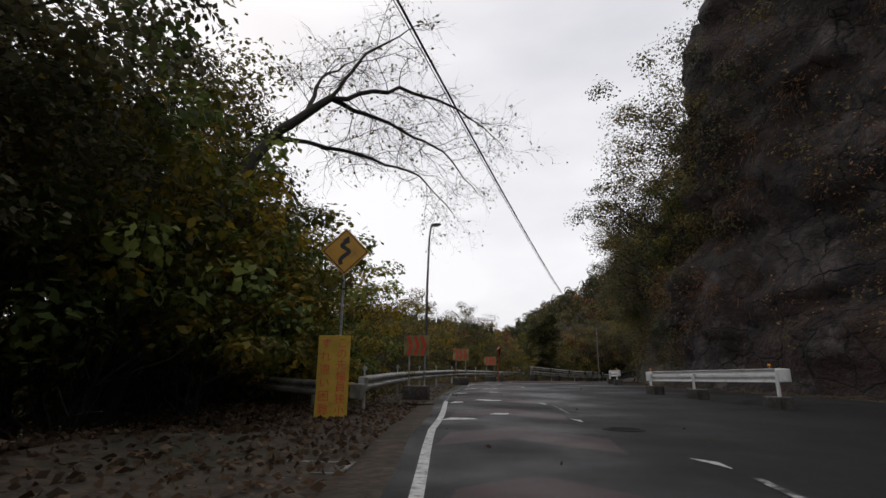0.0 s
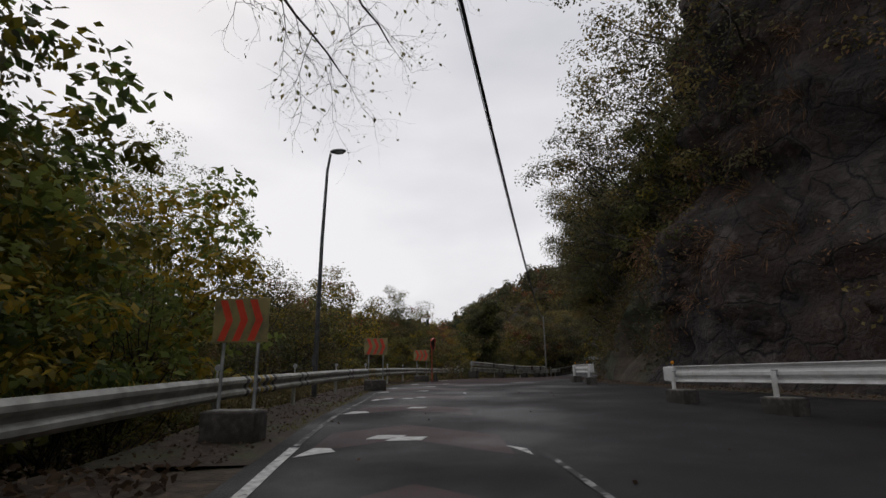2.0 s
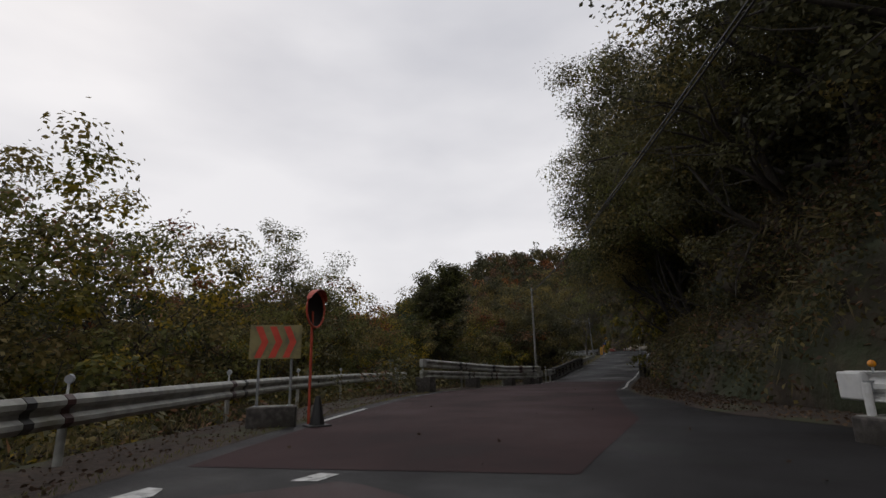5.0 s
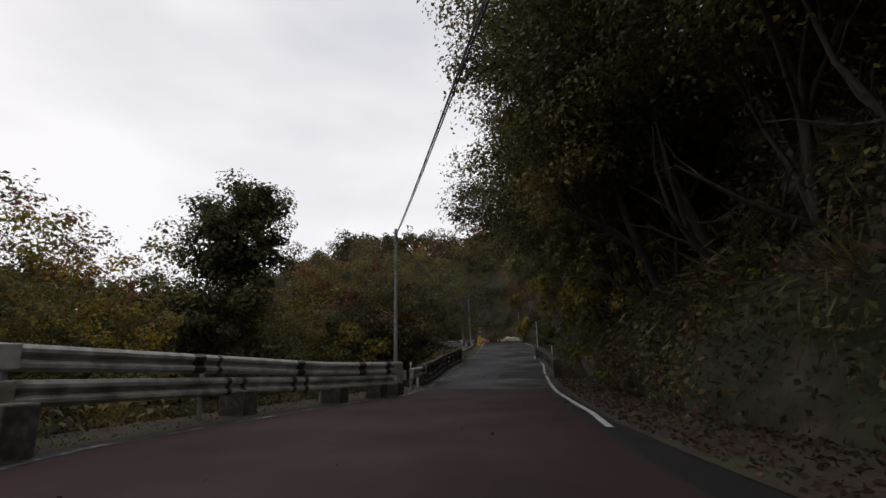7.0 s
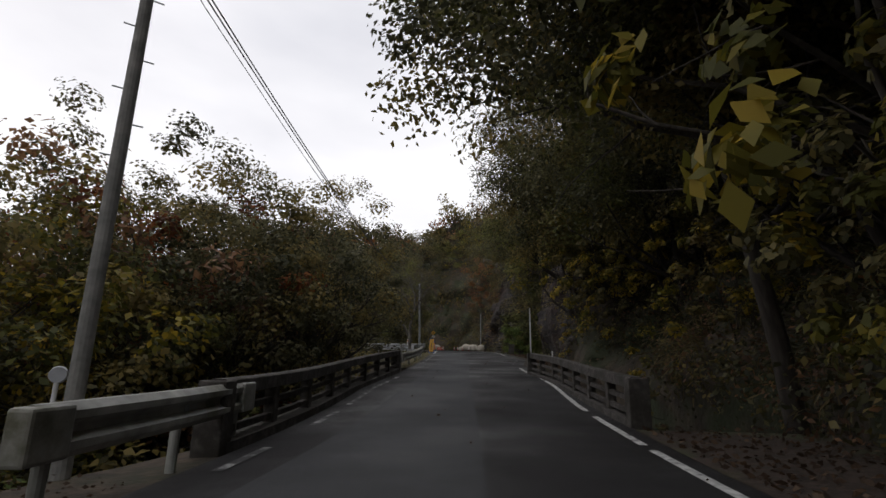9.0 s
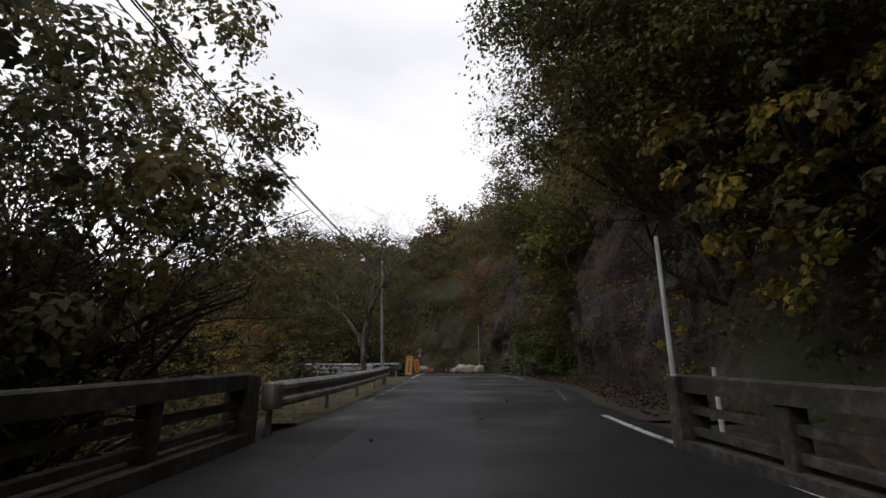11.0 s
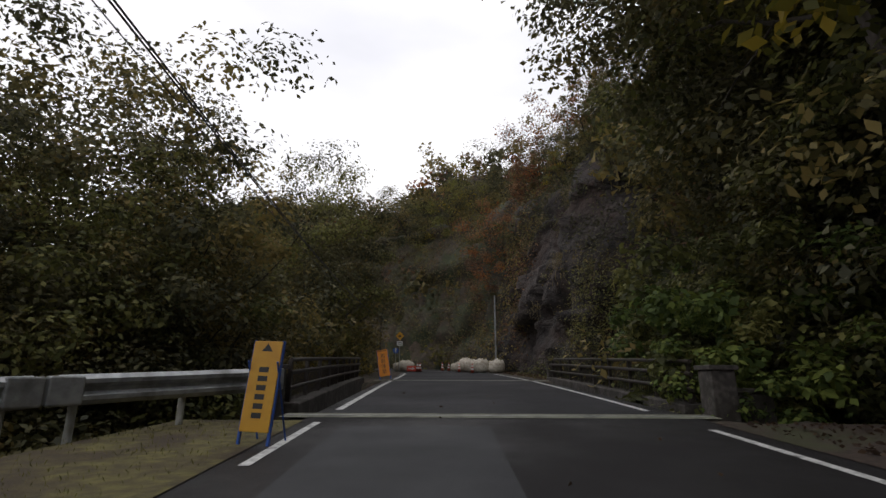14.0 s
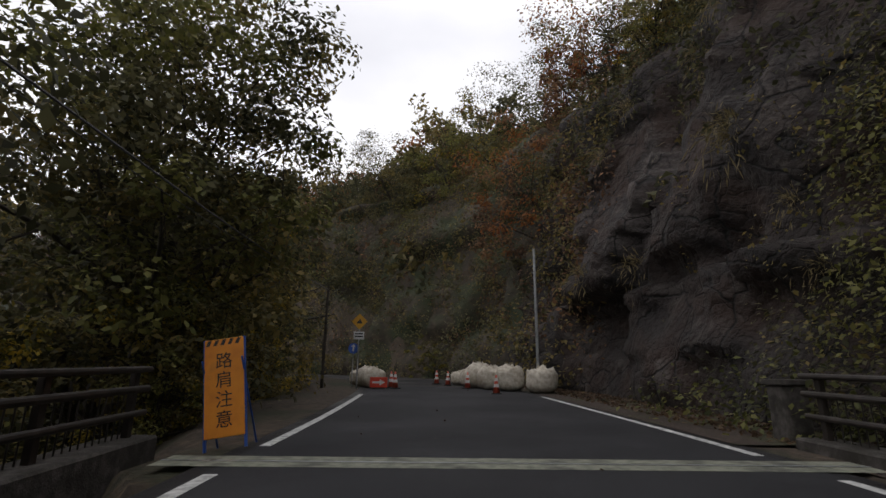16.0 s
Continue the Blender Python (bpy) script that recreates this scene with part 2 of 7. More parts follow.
LEAF_DARK = leaf_material("leaf_dark_green", [(0.045, 0.045, 0.022), (0.088, 0.086, 0.04), (0.155, 0.142, 0.068)])
LEAF_GREEN = leaf_material("leaf_green", [(0.058, 0.063, 0.021), (0.116, 0.121, 0.036), (0.193, 0.184, 0.055)])
LEAF_FRESH = leaf_material("leaf_fresh_green", [(0.0625, 0.0925, 0.025), (0.125, 0.1725, 0.0425), (0.2313, 0.2687, 0.0625)])
LEAF_OLIVE = leaf_material("leaf_olive", [(0.07245, 0.065, 0.025), (0.1428, 0.120, 0.042), (0.2331, 0.177, 0.059)])
LEAF_YELLOW = leaf_material("leaf_yellow_green", [(0.086, 0.085, 0.015), (0.205, 0.170, 0.024), (0.389, 0.270, 0.032)])
LEAF_BROWN = leaf_material("leaf_brown", [(0.087, 0.051, 0.031), (0.176, 0.099, 0.054), (0.281, 0.153, 0.075)])
LEAF_RUST = leaf_material("leaf_rust", [(0.101, 0.035, 0.017), (0.203, 0.069, 0.025), (0.297, 0.125, 0.037)])
LEAF_CONIFER = leaf_material("leaf_conifer", [(0.014, 0.023, 0.013), (0.029, 0.042, 0.020), (0.051, 0.065, 0.029)])
GRASS_DRY = leaf_material("grass_dry", [(0.075, 0.06, 0.028), (0.14, 0.11, 0.05), (0.22, 0.175, 0.085)])
GRASS_GREEN = leaf_material("grass_green", [(0.07, 0.072, 0.02), (0.12, 0.118, 0.03), (0.18, 0.16, 0.045)])
LITTER = leaf_material("fallen_leaves", [(0.054, 0.03375, 0.0216), (0.1013, 0.06345, 0.0378), (0.1755, 0.1174, 0.07425)])


def rock_material(name, dark, mid, light, moss):
    """Jointed rock: blotched tones, brown growth, paler weathered flakes, and dark open cracks between the blocks."""
    m = material(name, [dark, mid, light], 0.8, 0.9, bump=0.22, bump_scale=3.2, second=moss, second_scale=0.3, second_cut=(0.46, 0.58), detail=11)
    n, l = m.node_tree.nodes, m.node_tree.links
    co, shader = n["Texture Coordinate"], n["Principled BSDF"]
    wob = n.new("ShaderNodeTexNoise")
    wob.inputs["Scale"].default_value, wob.inputs["Detail"].default_value = 0.7, 5.0
    l.new(co.outputs["Object"], wob.inputs["Vector"])
    shift = n.new("ShaderNodeVectorMath")
    shift.operation = "MULTIPLY_ADD"
    shift.inputs[1].default_value = (1.1, 1.1, 1.1)
    l.new(wob.outputs["Color"], shift.inputs[0]), l.new(co.outputs["Object"], shift.inputs[2])
    cracks = []
    for scale, wide in ((0.5, 0.03), (1.7, 0.045)):
        vo = n.new("ShaderNodeTexVoronoi")
        vo.feature = "DISTANCE_TO_EDGE"
        vo.inputs["Scale"].default_value = scale
        l.new(shift.outputs["Vector"], vo.inputs["Vector"])
        mr = n.new("ShaderNodeMapRange")
        mr.inputs["From Max"].default_value = wide
        l.new(vo.outputs["Distance"], mr.inputs["Value"])
        cracks.append(mr.outputs["Result"])
    both = n.new("ShaderNodeMath")
    both.operation = "MULTIPLY"
    l.new(cracks[0], both.inputs[0])
    soft = n.new("ShaderNodeMapRange")
    soft.inputs["To Min"].default_value = 0.55
    l.new(cracks[1], soft.inputs["Value"]), l.new(soft.outputs["Result"], both.inputs[1])
    flake = n.new("ShaderNodeTexNoise")
    flake.inputs["Scale"].default_value, flake.inputs["Detail"].default_value, flake.inputs["Roughness"].default_value = 0.55, 9.0, 0.68
    pick = n.new("ShaderNodeMapRange")
    pick.inputs["From Min"].default_value, pick.inputs["From Max"].default_value = 0.55, 0.66
    l.new(shift.outputs["Vector"], flake.inputs["Vector"]), l.new(flake.outputs["Fac"], pick.inputs["Value"])
    pale = n.new("ShaderNodeMix")
    pale.data_type = "RGBA"
    pale.inputs["B"].default_value = (*(1.5 * c for c in light), 1)
    base = shader.inputs["Base Color"].links[0].from_socket
    l.new(pick.outputs["Result"], pale.inputs["Factor"]), l.new(base, pale.inputs["A"])
    split = n.new("ShaderNodeMix")
    split.data_type = "RGBA"
    split.inputs["A"].default_value = (*(0.4 * c for c in dark), 1)
    l.new(both.outputs[0], split.inputs["Factor"]), l.new(pale.outputs["Result"], split.inputs["B"])
    l.new(split.outputs["Result"], shader.inputs["Base Color"])
    b2 = n.new("ShaderNodeBump")
    b2.inputs["Distance"].default_value, b2.inputs["Strength"].default_value = 0.3, 0.45
    l.new(both.outputs[0], b2.inputs["Height"]), l.new(n["Bump"].outputs["Normal"], b2.inputs["Normal"])
    l.new(b2.outputs["Normal"], shader.inputs["Normal"])
    return m


ROCK = rock_material("cliff_rock", (0.0085, 0.0062, 0.0056), (0.0225, 0.0172, 0.0155), (0.052, 0.0425, 0.0385), (0.031, 0.0175, 0.0125))
EARTH_BANK = material("earth_bank", [(0.022, 0.017, 0.012), (0.045, 0.034, 0.023), (0.08, 0.06, 0.04)], 1.6, 0.95, bump=0.08, bump_scale=4,
                      second=(0.028, 0.036, 0.014), second_scale=0.3, second_cut=(0.46, 0.6))

# ---- mesh helpers ----
def mesh_object(name, bm, mat, smooth=False):
    me = bpy.data.meshes.new(name)
    bm.normal_update()
    bm.to_mesh(me)
    bm.free()
    if mat:
        me.materials.append(mat)
    if smooth:
        me.shade_smooth()
    return new(name, me)


def thing(name, label, category, group="", kind="", at=(0, 0, 0), turn=0.0):
    ob = new(name)
    ob.empty_display_size = 0.2
    ob.matrix_basis = pose(*at, 0, 0, turn)
    return tagged(ob, label, category, group, kind)


def part(name, bm, mat, parent, label="", smooth=False):
    ob = mesh_object(name, bm, mat, smooth)
    ob.parent = parent
    if label:
        ob["label"] = label
    return ob


def raw_mesh(name, verts, faces, mat, smooth=False):
    """A mesh from numpy arrays; faces all of one size."""
    me = bpy.data.meshes.new(name)
    verts, faces = np.asarray(verts, np.float32), np.asarray(faces, np.int32)
    k = faces.shape[1]
    me.vertices.add(len(verts))
    me.vertices.foreach_set("co", verts.ravel())
    me.loops.add(faces.size)
    me.loops.foreach_set("vertex_index", faces.ravel())
    me.polygons.add(len(faces))
    me.polygons.foreach_set("loop_start", np.arange(0, faces.size, k, dtype=np.int32))
    if mat:
        me.materials.append(mat)
    me.update(calc_edges=True)
    if smooth:
        me.shade_smooth()
    return me


def box(bm, x0, y0, z0, x1, y1, z1, bevel=0.0):
    made = bmesh.ops.create_cube(bm, size=1.0, matrix=Matrix.Translation(((x0 + x1) / 2, (y0 + y1) / 2, (z0 + z1) / 2)) @ Matrix.Diagonal((x1 - x0, y1 - y0, z1 - z0, 1)))
    if bevel:
        edges = {e for v in made["verts"] for e in v.link_edges}
        bmesh.ops.bevel(bm, geom=list(edges), offset=bevel, segments=2, affect="EDGES", profile=0.5)
    return bm


def tube(bm, pts, radii, sides=10, cap=True):
    """A tapered tube through points."""
    rings = []
    pts = [Vector(p) for p in pts]
    if not hasattr(radii, "__len__"):
        radii = [radii] * len(pts)
    for k, p in enumerate(pts):
        d = (pts[min(k + 1, len(pts) - 1)] - pts[max(k - 1, 0)]).normalized()
        side = d.cross(Vector((0, 0, 1)) if abs(d.z) < 0.95 else Vector((1, 0, 0))).normalized()
        up = side.cross(d)
        rings.append([bm.verts.new(p + (side * math.cos(a) + up * math.sin(a)) * radii[k]) for a in (2 * math.pi * j / sides for j in range(sides))])
    for a, b in zip(rings, rings[1:]):
        for j in range(sides):
            bm.faces.new((a[j], a[(j + 1) % sides], b[(j + 1) % sides], b[j]))
    if cap:
        bm.faces.new(list(reversed(rings[0])))
        bm.faces.new(rings[-1])
    return bm


def sweep(bm, pts, outline, closed=True):
    """Sweeps an outline of (across, up) along points on the plan; across is to the right of the way."""
    rings = []
    pts = [Vector(p) for p in pts]
    for k, p in enumerate(pts):
        d = pts[min(k + 1, len(pts) - 1)] - pts[max(k - 1, 0)]
        d.z = 0
        d.normalize()
        right = Vector((d.y, -d.x, 0))
        rings.append([bm.verts.new(p + right * a + Vector((0, 0, u))) for a, u in outline])
    m = len(outline)
    for a, b in zip(rings, rings[1:]):
        for j in range(m if closed else m - 1):
            bm.faces.new((a[j], b[j], b[(j + 1) % m], a[(j + 1) % m]))
    if closed:
        bm.faces.new(rings[0])
        bm.faces.new(list(reversed(rings[-1])))
    bmesh.ops.recalc_face_normals(bm, faces=bm.faces)
    return bm


# ---- the road's line: x, y, z of the way on which the traffic runs ----
SPINE = np.array([
    (-3.0, -60, 0.0), (-1.4, -30, 0.0), (-0.5, -10, 0.0), (0.0, 0.0, 0.0), (0.92, 7.15, 0.10), (1.84, 13.4, 0.16), (2.69, 21.2, 0.32),
    (3.73, 27.25, 0.40), (6.0, 35.66, 0.50), (9.74, 43.76, 0.52), (12.74, 49.4, 0.47), (17.35, 56.92, 0.38), (23.33, 65.47, 0.33),
    (28.26, 72.08, 0.46), (33.96, 79.87, 1.03), (41.26, 90.02, 1.80), (48.82, 101.03, 2.50), (56.86, 112.41, 3.08),
    (64.3, 123.0, 3.5), (69.6, 131.5, 3.85), (72.6, 139.0, 4.1), (73.2, 147.0, 4.3), (70.5, 156.0, 4.5), (63.0, 166.0, 4.7), (50.0, 176.0, 5.0)])


def dense_spine():
    pts = []
    p = np.vstack([2 * SPINE[0] - SPINE[1], SPINE, 2 * SPINE[-1] - SPINE[-2]])
    for k in range(1, len(p) - 2):
        a, b, c, d = p[k - 1], p[k], p[k + 1], p[k + 2]
        steps = max(2, int(np.linalg.norm(c - b) / 0.5))
        for u in np.arange(steps) / steps:
            pts.append(0.5 * (2 * b + (c - a) * u + (2 * a - 5 * b + 4 * c - d) * u * u + (3 * b - a - 3 * c + d) * u ** 3))
    pts.append(SPINE[-1])
    return np.array(pts)


ROADLINE = dense_spine()
S_AT = np.concatenate([[0], np.cumsum(np.hypot(*np.diff(ROADLINE[:, :2], axis=0).T))])
S_AT -= S_AT[np.argmin(np.hypot(ROADLINE[:, 0], ROADLINE[:, 1]))]
S_MIN, S_MAX = S_AT[0], S_AT[-1]
TANGENT = np.gradient(ROADLINE[:, :2], axis=0)
TANGENT /= np.linalg.norm(TANGENT, axis=1)[:, None]


def road_z(s):
    return np.interp(s, S_AT, ROADLINE[:, 2])


def at(s, d, h=0.0):
    """The place s metres along the road, d metres to the right of its line and h over it."""
    x, y = np.interp(s, S_AT, ROADLINE[:, 0]), np.interp(s, S_AT, ROADLINE[:, 1])
    tx, ty = np.interp(s, S_AT, TANGENT[:, 0]), np.interp(s, S_AT, TANGENT[:, 1])
    n = math.hypot(tx, ty)
    return Vector((x + d * ty / n, y - d * tx / n, road_z(s) + h))


def heading(s):
    """Degrees by which the road's way is turned to the left of +y."""
    tx, ty = np.interp(s, S_AT, TANGENT[:, 0]), np.interp(s, S_AT, TANGENT[:, 1])
    return math.degrees(math.atan2(-tx, ty))


def along(x, y):
    """s and d for arrays of places."""
    x, y = np.atleast_1d(x).astype(float), np.atleast_1d(y).astype(float)
    s, d = np.empty(len(x)), np.empty(len(x))
    line, tan = ROADLINE[::2], TANGENT[::2]
    sa = S_AT[::2]
    for i in range(0, len(x), 4000):
        dx, dy = x[i:i + 4000, None] - line[None, :, 0], y[i:i + 4000, None] - line[None, :, 1]
        k = np.argmin(dx * dx + dy * dy, axis=1)
        r = np.arange(len(k))
        dx, dy = dx[r, k], dy[r, k]
        s[i:i + 4000] = sa[k] + dx * tan[k, 0] + dy * tan[k, 1]
        d[i:i + 4000] = dx * tan[k, 1] - dy * tan[k, 0]
    return s, d


def curve(*pairs):
    xs, ys = zip(*pairs)
    return lambda s: np.interp(s, xs, ys)


edge_left = curve((-60, -2.0), (0, -0.4), (5, -0.85), (10.4, -1.6), (17, -2.1), (22, -2.4), (26.5, -2.65), (31, -3.3), (36, -4.0), (47.7, -5.1), (54, -5.9),
                  (59.6, -6.15), (64, -4.9), (67, -4.1), (70, -2.9), (73, -2.7), (85, -2.85), (90.6, -2.45), (102, -2.15), (111.6, -1.95), (120, -2.1), (136, -2.45), (190, -2.6))
edge_right = curve((50, 2.3), (60, 2.5), (64, 2.73), (71, 2.66), (76, 2.76), (82, 2.9), (87, 3.2), (90, 3.2), (93, 3.04), (99, 3.12), (104, 4.0), (120, 4.5), (136, 4.35), (150, 3.8), (190, 3.2))
asphalt_right = curve((-60, 15), (-10, 15.5), (16, 15.5), (24, 13.5), (33, 9.8), (43, 6.3), (50, 4.2), (56, 3.1), (62, 2.9), (75, 3.1), (88, 3.5), (98, 3.7), (104, 4.7), (120, 5.0), (136, 4.7), (150, 4.1), (190, 3.6))
cliff_foot = curve((-60, 19), (0, 18), (16, 17.2), (25, 14.6), (33, 11.2), (43, 7.6), (50, 6.3), (57, 5.4), (63, 4.9), (74, 5.4), (80, 7.5), (90, 7.5), (96, 6.2), (107, 7.6), (115, 8.0), (120, 12.0),
                   (130, 12.0), (136, 7.0), (142, 6.8), (150, 6.5), (160, 6.5), (190, 6.0))


def wobble(x, y, scale, seed=0.0):
    """Cheap smooth noise in about -1 to 1 for arrays."""
    x, y = np.asarray(x) / scale + seed * 7.3, np.asarray(y) / scale - seed * 3.1
    return (np.sin(x * 1.7 + 1.3 * np.sin(y * 1.1 + seed)) + np.sin(y * 1.9 + 1.7 * np.sin(x * 0.8)) + 0.6 * np.sin(2.9 * x + 3.7 * y + seed)) / 2.6


def smooth_step(a, b, v):
    u = np.clip((np.asarray(v) - a) / (b - a), 0, 1)
    return u * u * (3 - 2 * u)


def ground_z(x, y):
    """The height of the ground sheet for arrays of places."""
    x, y = np.atleast_1d(x).astype(float), np.atleast_1d(y).astype(float)
    s, d = along(x, y)
    zr = road_z(s) - 0.03
    el, cf = edge_left(s), cliff_foot(s)
    left = np.clip(el - 0.3 - d, 0, None)
    shelf = np.interp(s, (-60, 0, 12, 20, 60, 72, 76, 95, 100, 112, 118, 136, 142, 190), (6, 6, 4.0, 2.6, 2.6, 2.2, 0.8, 0.9, 2.4, 4.6, 0.9, 1.0, 3.0, 3.0))
    bank = np.interp(s, (-60, 4, 12, 20), (0.16, 0.15, 0.03, 0.0))
    fall = np.clip(left - shelf, 0, None)
    z = zr + bank * np.clip(left - 1.5, 0, 7) - 5.0 * (1 - np.exp(-fall / 7.0)) - 0.02 * left
    z = z + np.where(left > 0.6, 0.07 * wobble(x, y, 1.1) * np.clip(left, 0, 1), 0)
    # streams under the two bridges
    gully = 3.2 * (smooth_step(77.5, 80.5, s) - smooth_step(90, 94.5, s)) + 3.5 * (smooth_step(119.8, 122.5, s) - smooth_step(132, 135, s))
    z = z - gully * np.where((d > el - 0.3) & (d < asphalt_right(s)), 1.0, smooth_step(0.2, 2.0, np.where(d < 0, left, d - asphalt_right(s) - 0.2)))
    # wooded slopes beyond the valley
    far = np.clip(-d - 45, 0, 90)
    z = z + 0.13 * far + 2.5 * wobble(x, y, 40, 2) * np.clip(far / 30, 0, 1)
    # hill behind the cliff
    right = np.clip(d - cf - 1.2, 0, None)
    z = z + np.where(right > 0, np.minimum(right * 2.4, 9 + right * 0.9), 0) * np.interp(s, (112, 118, 133, 138, 158, 172, 182), (1, 0.75, 0.75, 1, 1, 0.6, 0))
    z = np.minimum(z, zr + 85 + 8 * wobble(x, y, 60, 4))
    # the hills that close the valley ahead
    ahead = np.hypot(x - 92, y - 226)
    z = np.maximum(z, 40 - 0.56 * np.clip(ahead - 18, 0, None) + 2.5 * wobble(x, y, 25, 5))
    shoulder = np.hypot(x - 95, y - 164)
    z = np.maximum(z, np.minimum(41 - 1.2 * np.clip(shoulder - 6, 0, None) + 2 * wobble(x, y, 18, 7), zr + 1.5 * np.clip(np.abs(d) - 7.5, 0, None)))
    ridge = np.interp(x, (-260, -40, 15, 36, 75), (27, 24, 19, 14, 0))
    z = np.maximum(z, ridge - 0.5 * np.clip(np.abs(y - 288) - 12, 0, None) + 2.0 * wobble(x, y, 45, 6))
    near = np.abs(d) < np.where(s > 150, 7.0, 5.5)
    z = np.where(near & (s > 100), np.minimum(z, zr), z)
    far2 = np.hypot(x - 30, y - 60)
    z = np.where(far2 > 420, z * np.clip(1 - (far2 - 420) / 400, 0.0, 1) + 12 * smooth_step(420, 820, far2), z)
    return z


def build_ground():
    fx = np.concatenate([-np.geomspace(2500, 74, 26), np.arange(-70, 120, 1.25), np.geomspace(123, 2600, 26)])
    fy = np.concatenate([-np.geomspace(2500, 64, 24), np.arange(-60, 200, 1.25), np.geomspace(204, 2700, 28)])
    gx, gy = np.meshgrid(fx, fy)
    z = ground_z(gx.ravel(), gy.ravel())
    verts = np.stack([gx.ravel(), gy.ravel(), z], -1)
    w, h = len(fx), len(fy)
    i = (np.arange(h - 1)[:, None] * w + np.arange(w - 1)[None, :]).ravel()
    me = raw_mesh("ground", verts, np.stack([i, i + 1, i + w + 1, i + w], -1), SOIL, True)
    return tagged(new("ground", me), "brown forest soil with leaf litter and moss patches", "ground", kind="structure")


ground = build_ground()


def strip(name, s0, s1, left, right, mat, lift, step=0.5, across=2, label="", category="road", kind="structure", parent=None):
    """A surface that lies on the road between two lines."""
    n = max(2, int((s1 - s0) / step) + 1)
    verts = []
    for s in np.linspace(s0, s1, n):
        a = left(s) if callable(left) else left
        b = right(s) if callable(right) else right
        verts += [at(s, a + (b - a) * k / (across - 1), lift) for k in range(across)]
    i = (np.arange(n - 1)[:, None] * across + np.arange(across - 1)[None, :]).ravel()
    me = raw_mesh(name, [tuple(v) for v in verts], np.stack([i, i + 1, i + across + 1, i + across], -1), mat, True)
    ob = new(name, me)
    if parent:
        ob.parent = parent
    else:
        tagged(ob, label, category, kind=kind)
    return ob


road = strip("road", S_MIN, S_MAX, lambda s: edge_left(s) - 0.35, asphalt_right, ASPHALT, 0.0, across=9, label="dark grey patched asphalt mountain road, damp and worn")

# ---- surfaces and paint on the road ----
lane_half = curve((-20, 1.7), (0, 1.7), (20, 1.35), (40, 0.9))
strip("red_road_surface", 40.2, 72.6, lambda s: edge_left(s) + 0.12, lambda s: np.interp(s, (40, 46, 52, 60, 73), (0.6, 2.2, 2.3, 2.3, 2.5)), RED_SURFACE, 0.006, across=7,
      label="dull red anti-skid surfacing on the bend", category="road surface")
strip("worn_lane", 72.7, 118.6, lambda s: edge_left(s) + np.interp(s, (72, 85, 118), (0.5, 0.9, 0.5)), lambda s: np.interp(s, (72, 90, 118), (0.25, 0.3, 0.9)), ASPHALT_WORN, 0.006, across=5,
      label="paler worn asphalt lane with a straight seam", category="road surface")
strip("bridge_deck_surface", 120.2, 152, lambda s: edge_left(s) - 0.1, lambda s: edge_right(s) + 0.12, ASPHALT_NEW, 0.008, across=7,
      label="newer smooth dark asphalt on the bridge", category="road surface")


def chevron_band(s_tip, depth=1.75):
    """A dull red band across the left lane that points ahead."""
    bm = bmesh.new()
    mid = np.interp(s_tip, (5, 20, 40), (0.5, -0.6, -1.9))
    a, b = edge_left(s_tip - 1.2) + 0.35, mid + np.interp(s_tip, (5, 20, 40), (1.7, 1.65, 1.9))
    n = 14
    lo, hi = [], []
    for k in range(n + 1):
        d = a + (b - a) * k / n
        bend = 1.25 * abs(d - mid) / max(0.1, (b - a) / 2)
        j = 0.05 * math.sin(7 * k + s_tip)
        lo.append(bm.verts.new(at(s_tip - bend - depth + j, d, 0.0035)))
        hi.append(bm.verts.new(at(s_tip - bend + j * 0.6, d, 0.0035)))
    for k in range(n):
        bm.faces.new((lo[k], lo[k + 1], hi[k + 1], hi[k]))
    return mesh_object("road_band", bm, RED_BAND)


for s_tip in np.arange(-3.1, 40, 4.75) + 0.0:
    tagged(chevron_band(s_tip), "dull red chevron-shaped band across the lane", "road marking", "red road bands", "structure")


def paint(name, corners, mat, label, group=""):
    """A painted mark with the given (s, d) corners."""
    bm = bmesh.new()
    bm.faces.new([bm.verts.new(at(s, d, 0.0085)) for s, d in corners])
    bmesh.ops.recalc_face_normals(bm, faces=bm.faces)
    for f in bm.faces:
        if f.normal.z < 0:
            f.normal_flip()
    return tagged(mesh_object(name, bm, mat), label, "road marking", group, "structure")


# slowing marks beside the left lane: thin wedges at the edge, in the middle and at the right
for s, d, w in ((12.6, -1.3, 0.9), (17.8, -1.75, 0.5), (23.0, -2.05, 0.62), (27.1, -2.35, 0.3), (27.6, -2.08, 0.42), (31.3, -3.05, 0.45), (34.5, -3.45, 0.4), (38.85, -3.8, 0.45)):
    paint("slow_mark", ((s - 0.36, d - w / 2), (s + 0.02, d + w / 2), (s + 0.3, d + w / 2 - 0.12), (s + 0.34, d - w / 4)), ROAD_WHITE, "white wedge-shaped slowing mark", "slowing marks")
for s, d, w in ((14.15, -0.3, 0.5), (18.9, -0.5, 0.62), (19.1, -0.85, 0.6), (24.25, -0.63, 0.5), (27.75, -1.4, 0.4), (28.25, -1.0, 0.36), (32.1, -1.5, 0.45), (36.05, -2.0, 0.55), (39.8, -2.25, 0.36)):
    paint("slow_mark", ((s - 0.22, d - w / 2 - 0.06), (s - 0.2, d + w / 2 - 0.1), (s + 0.16, d + w / 2), (s + 0.2, d - w / 2 + 0.1)), ROAD_WHITE, "white wedge-shaped slowing mark", "slowing marks")
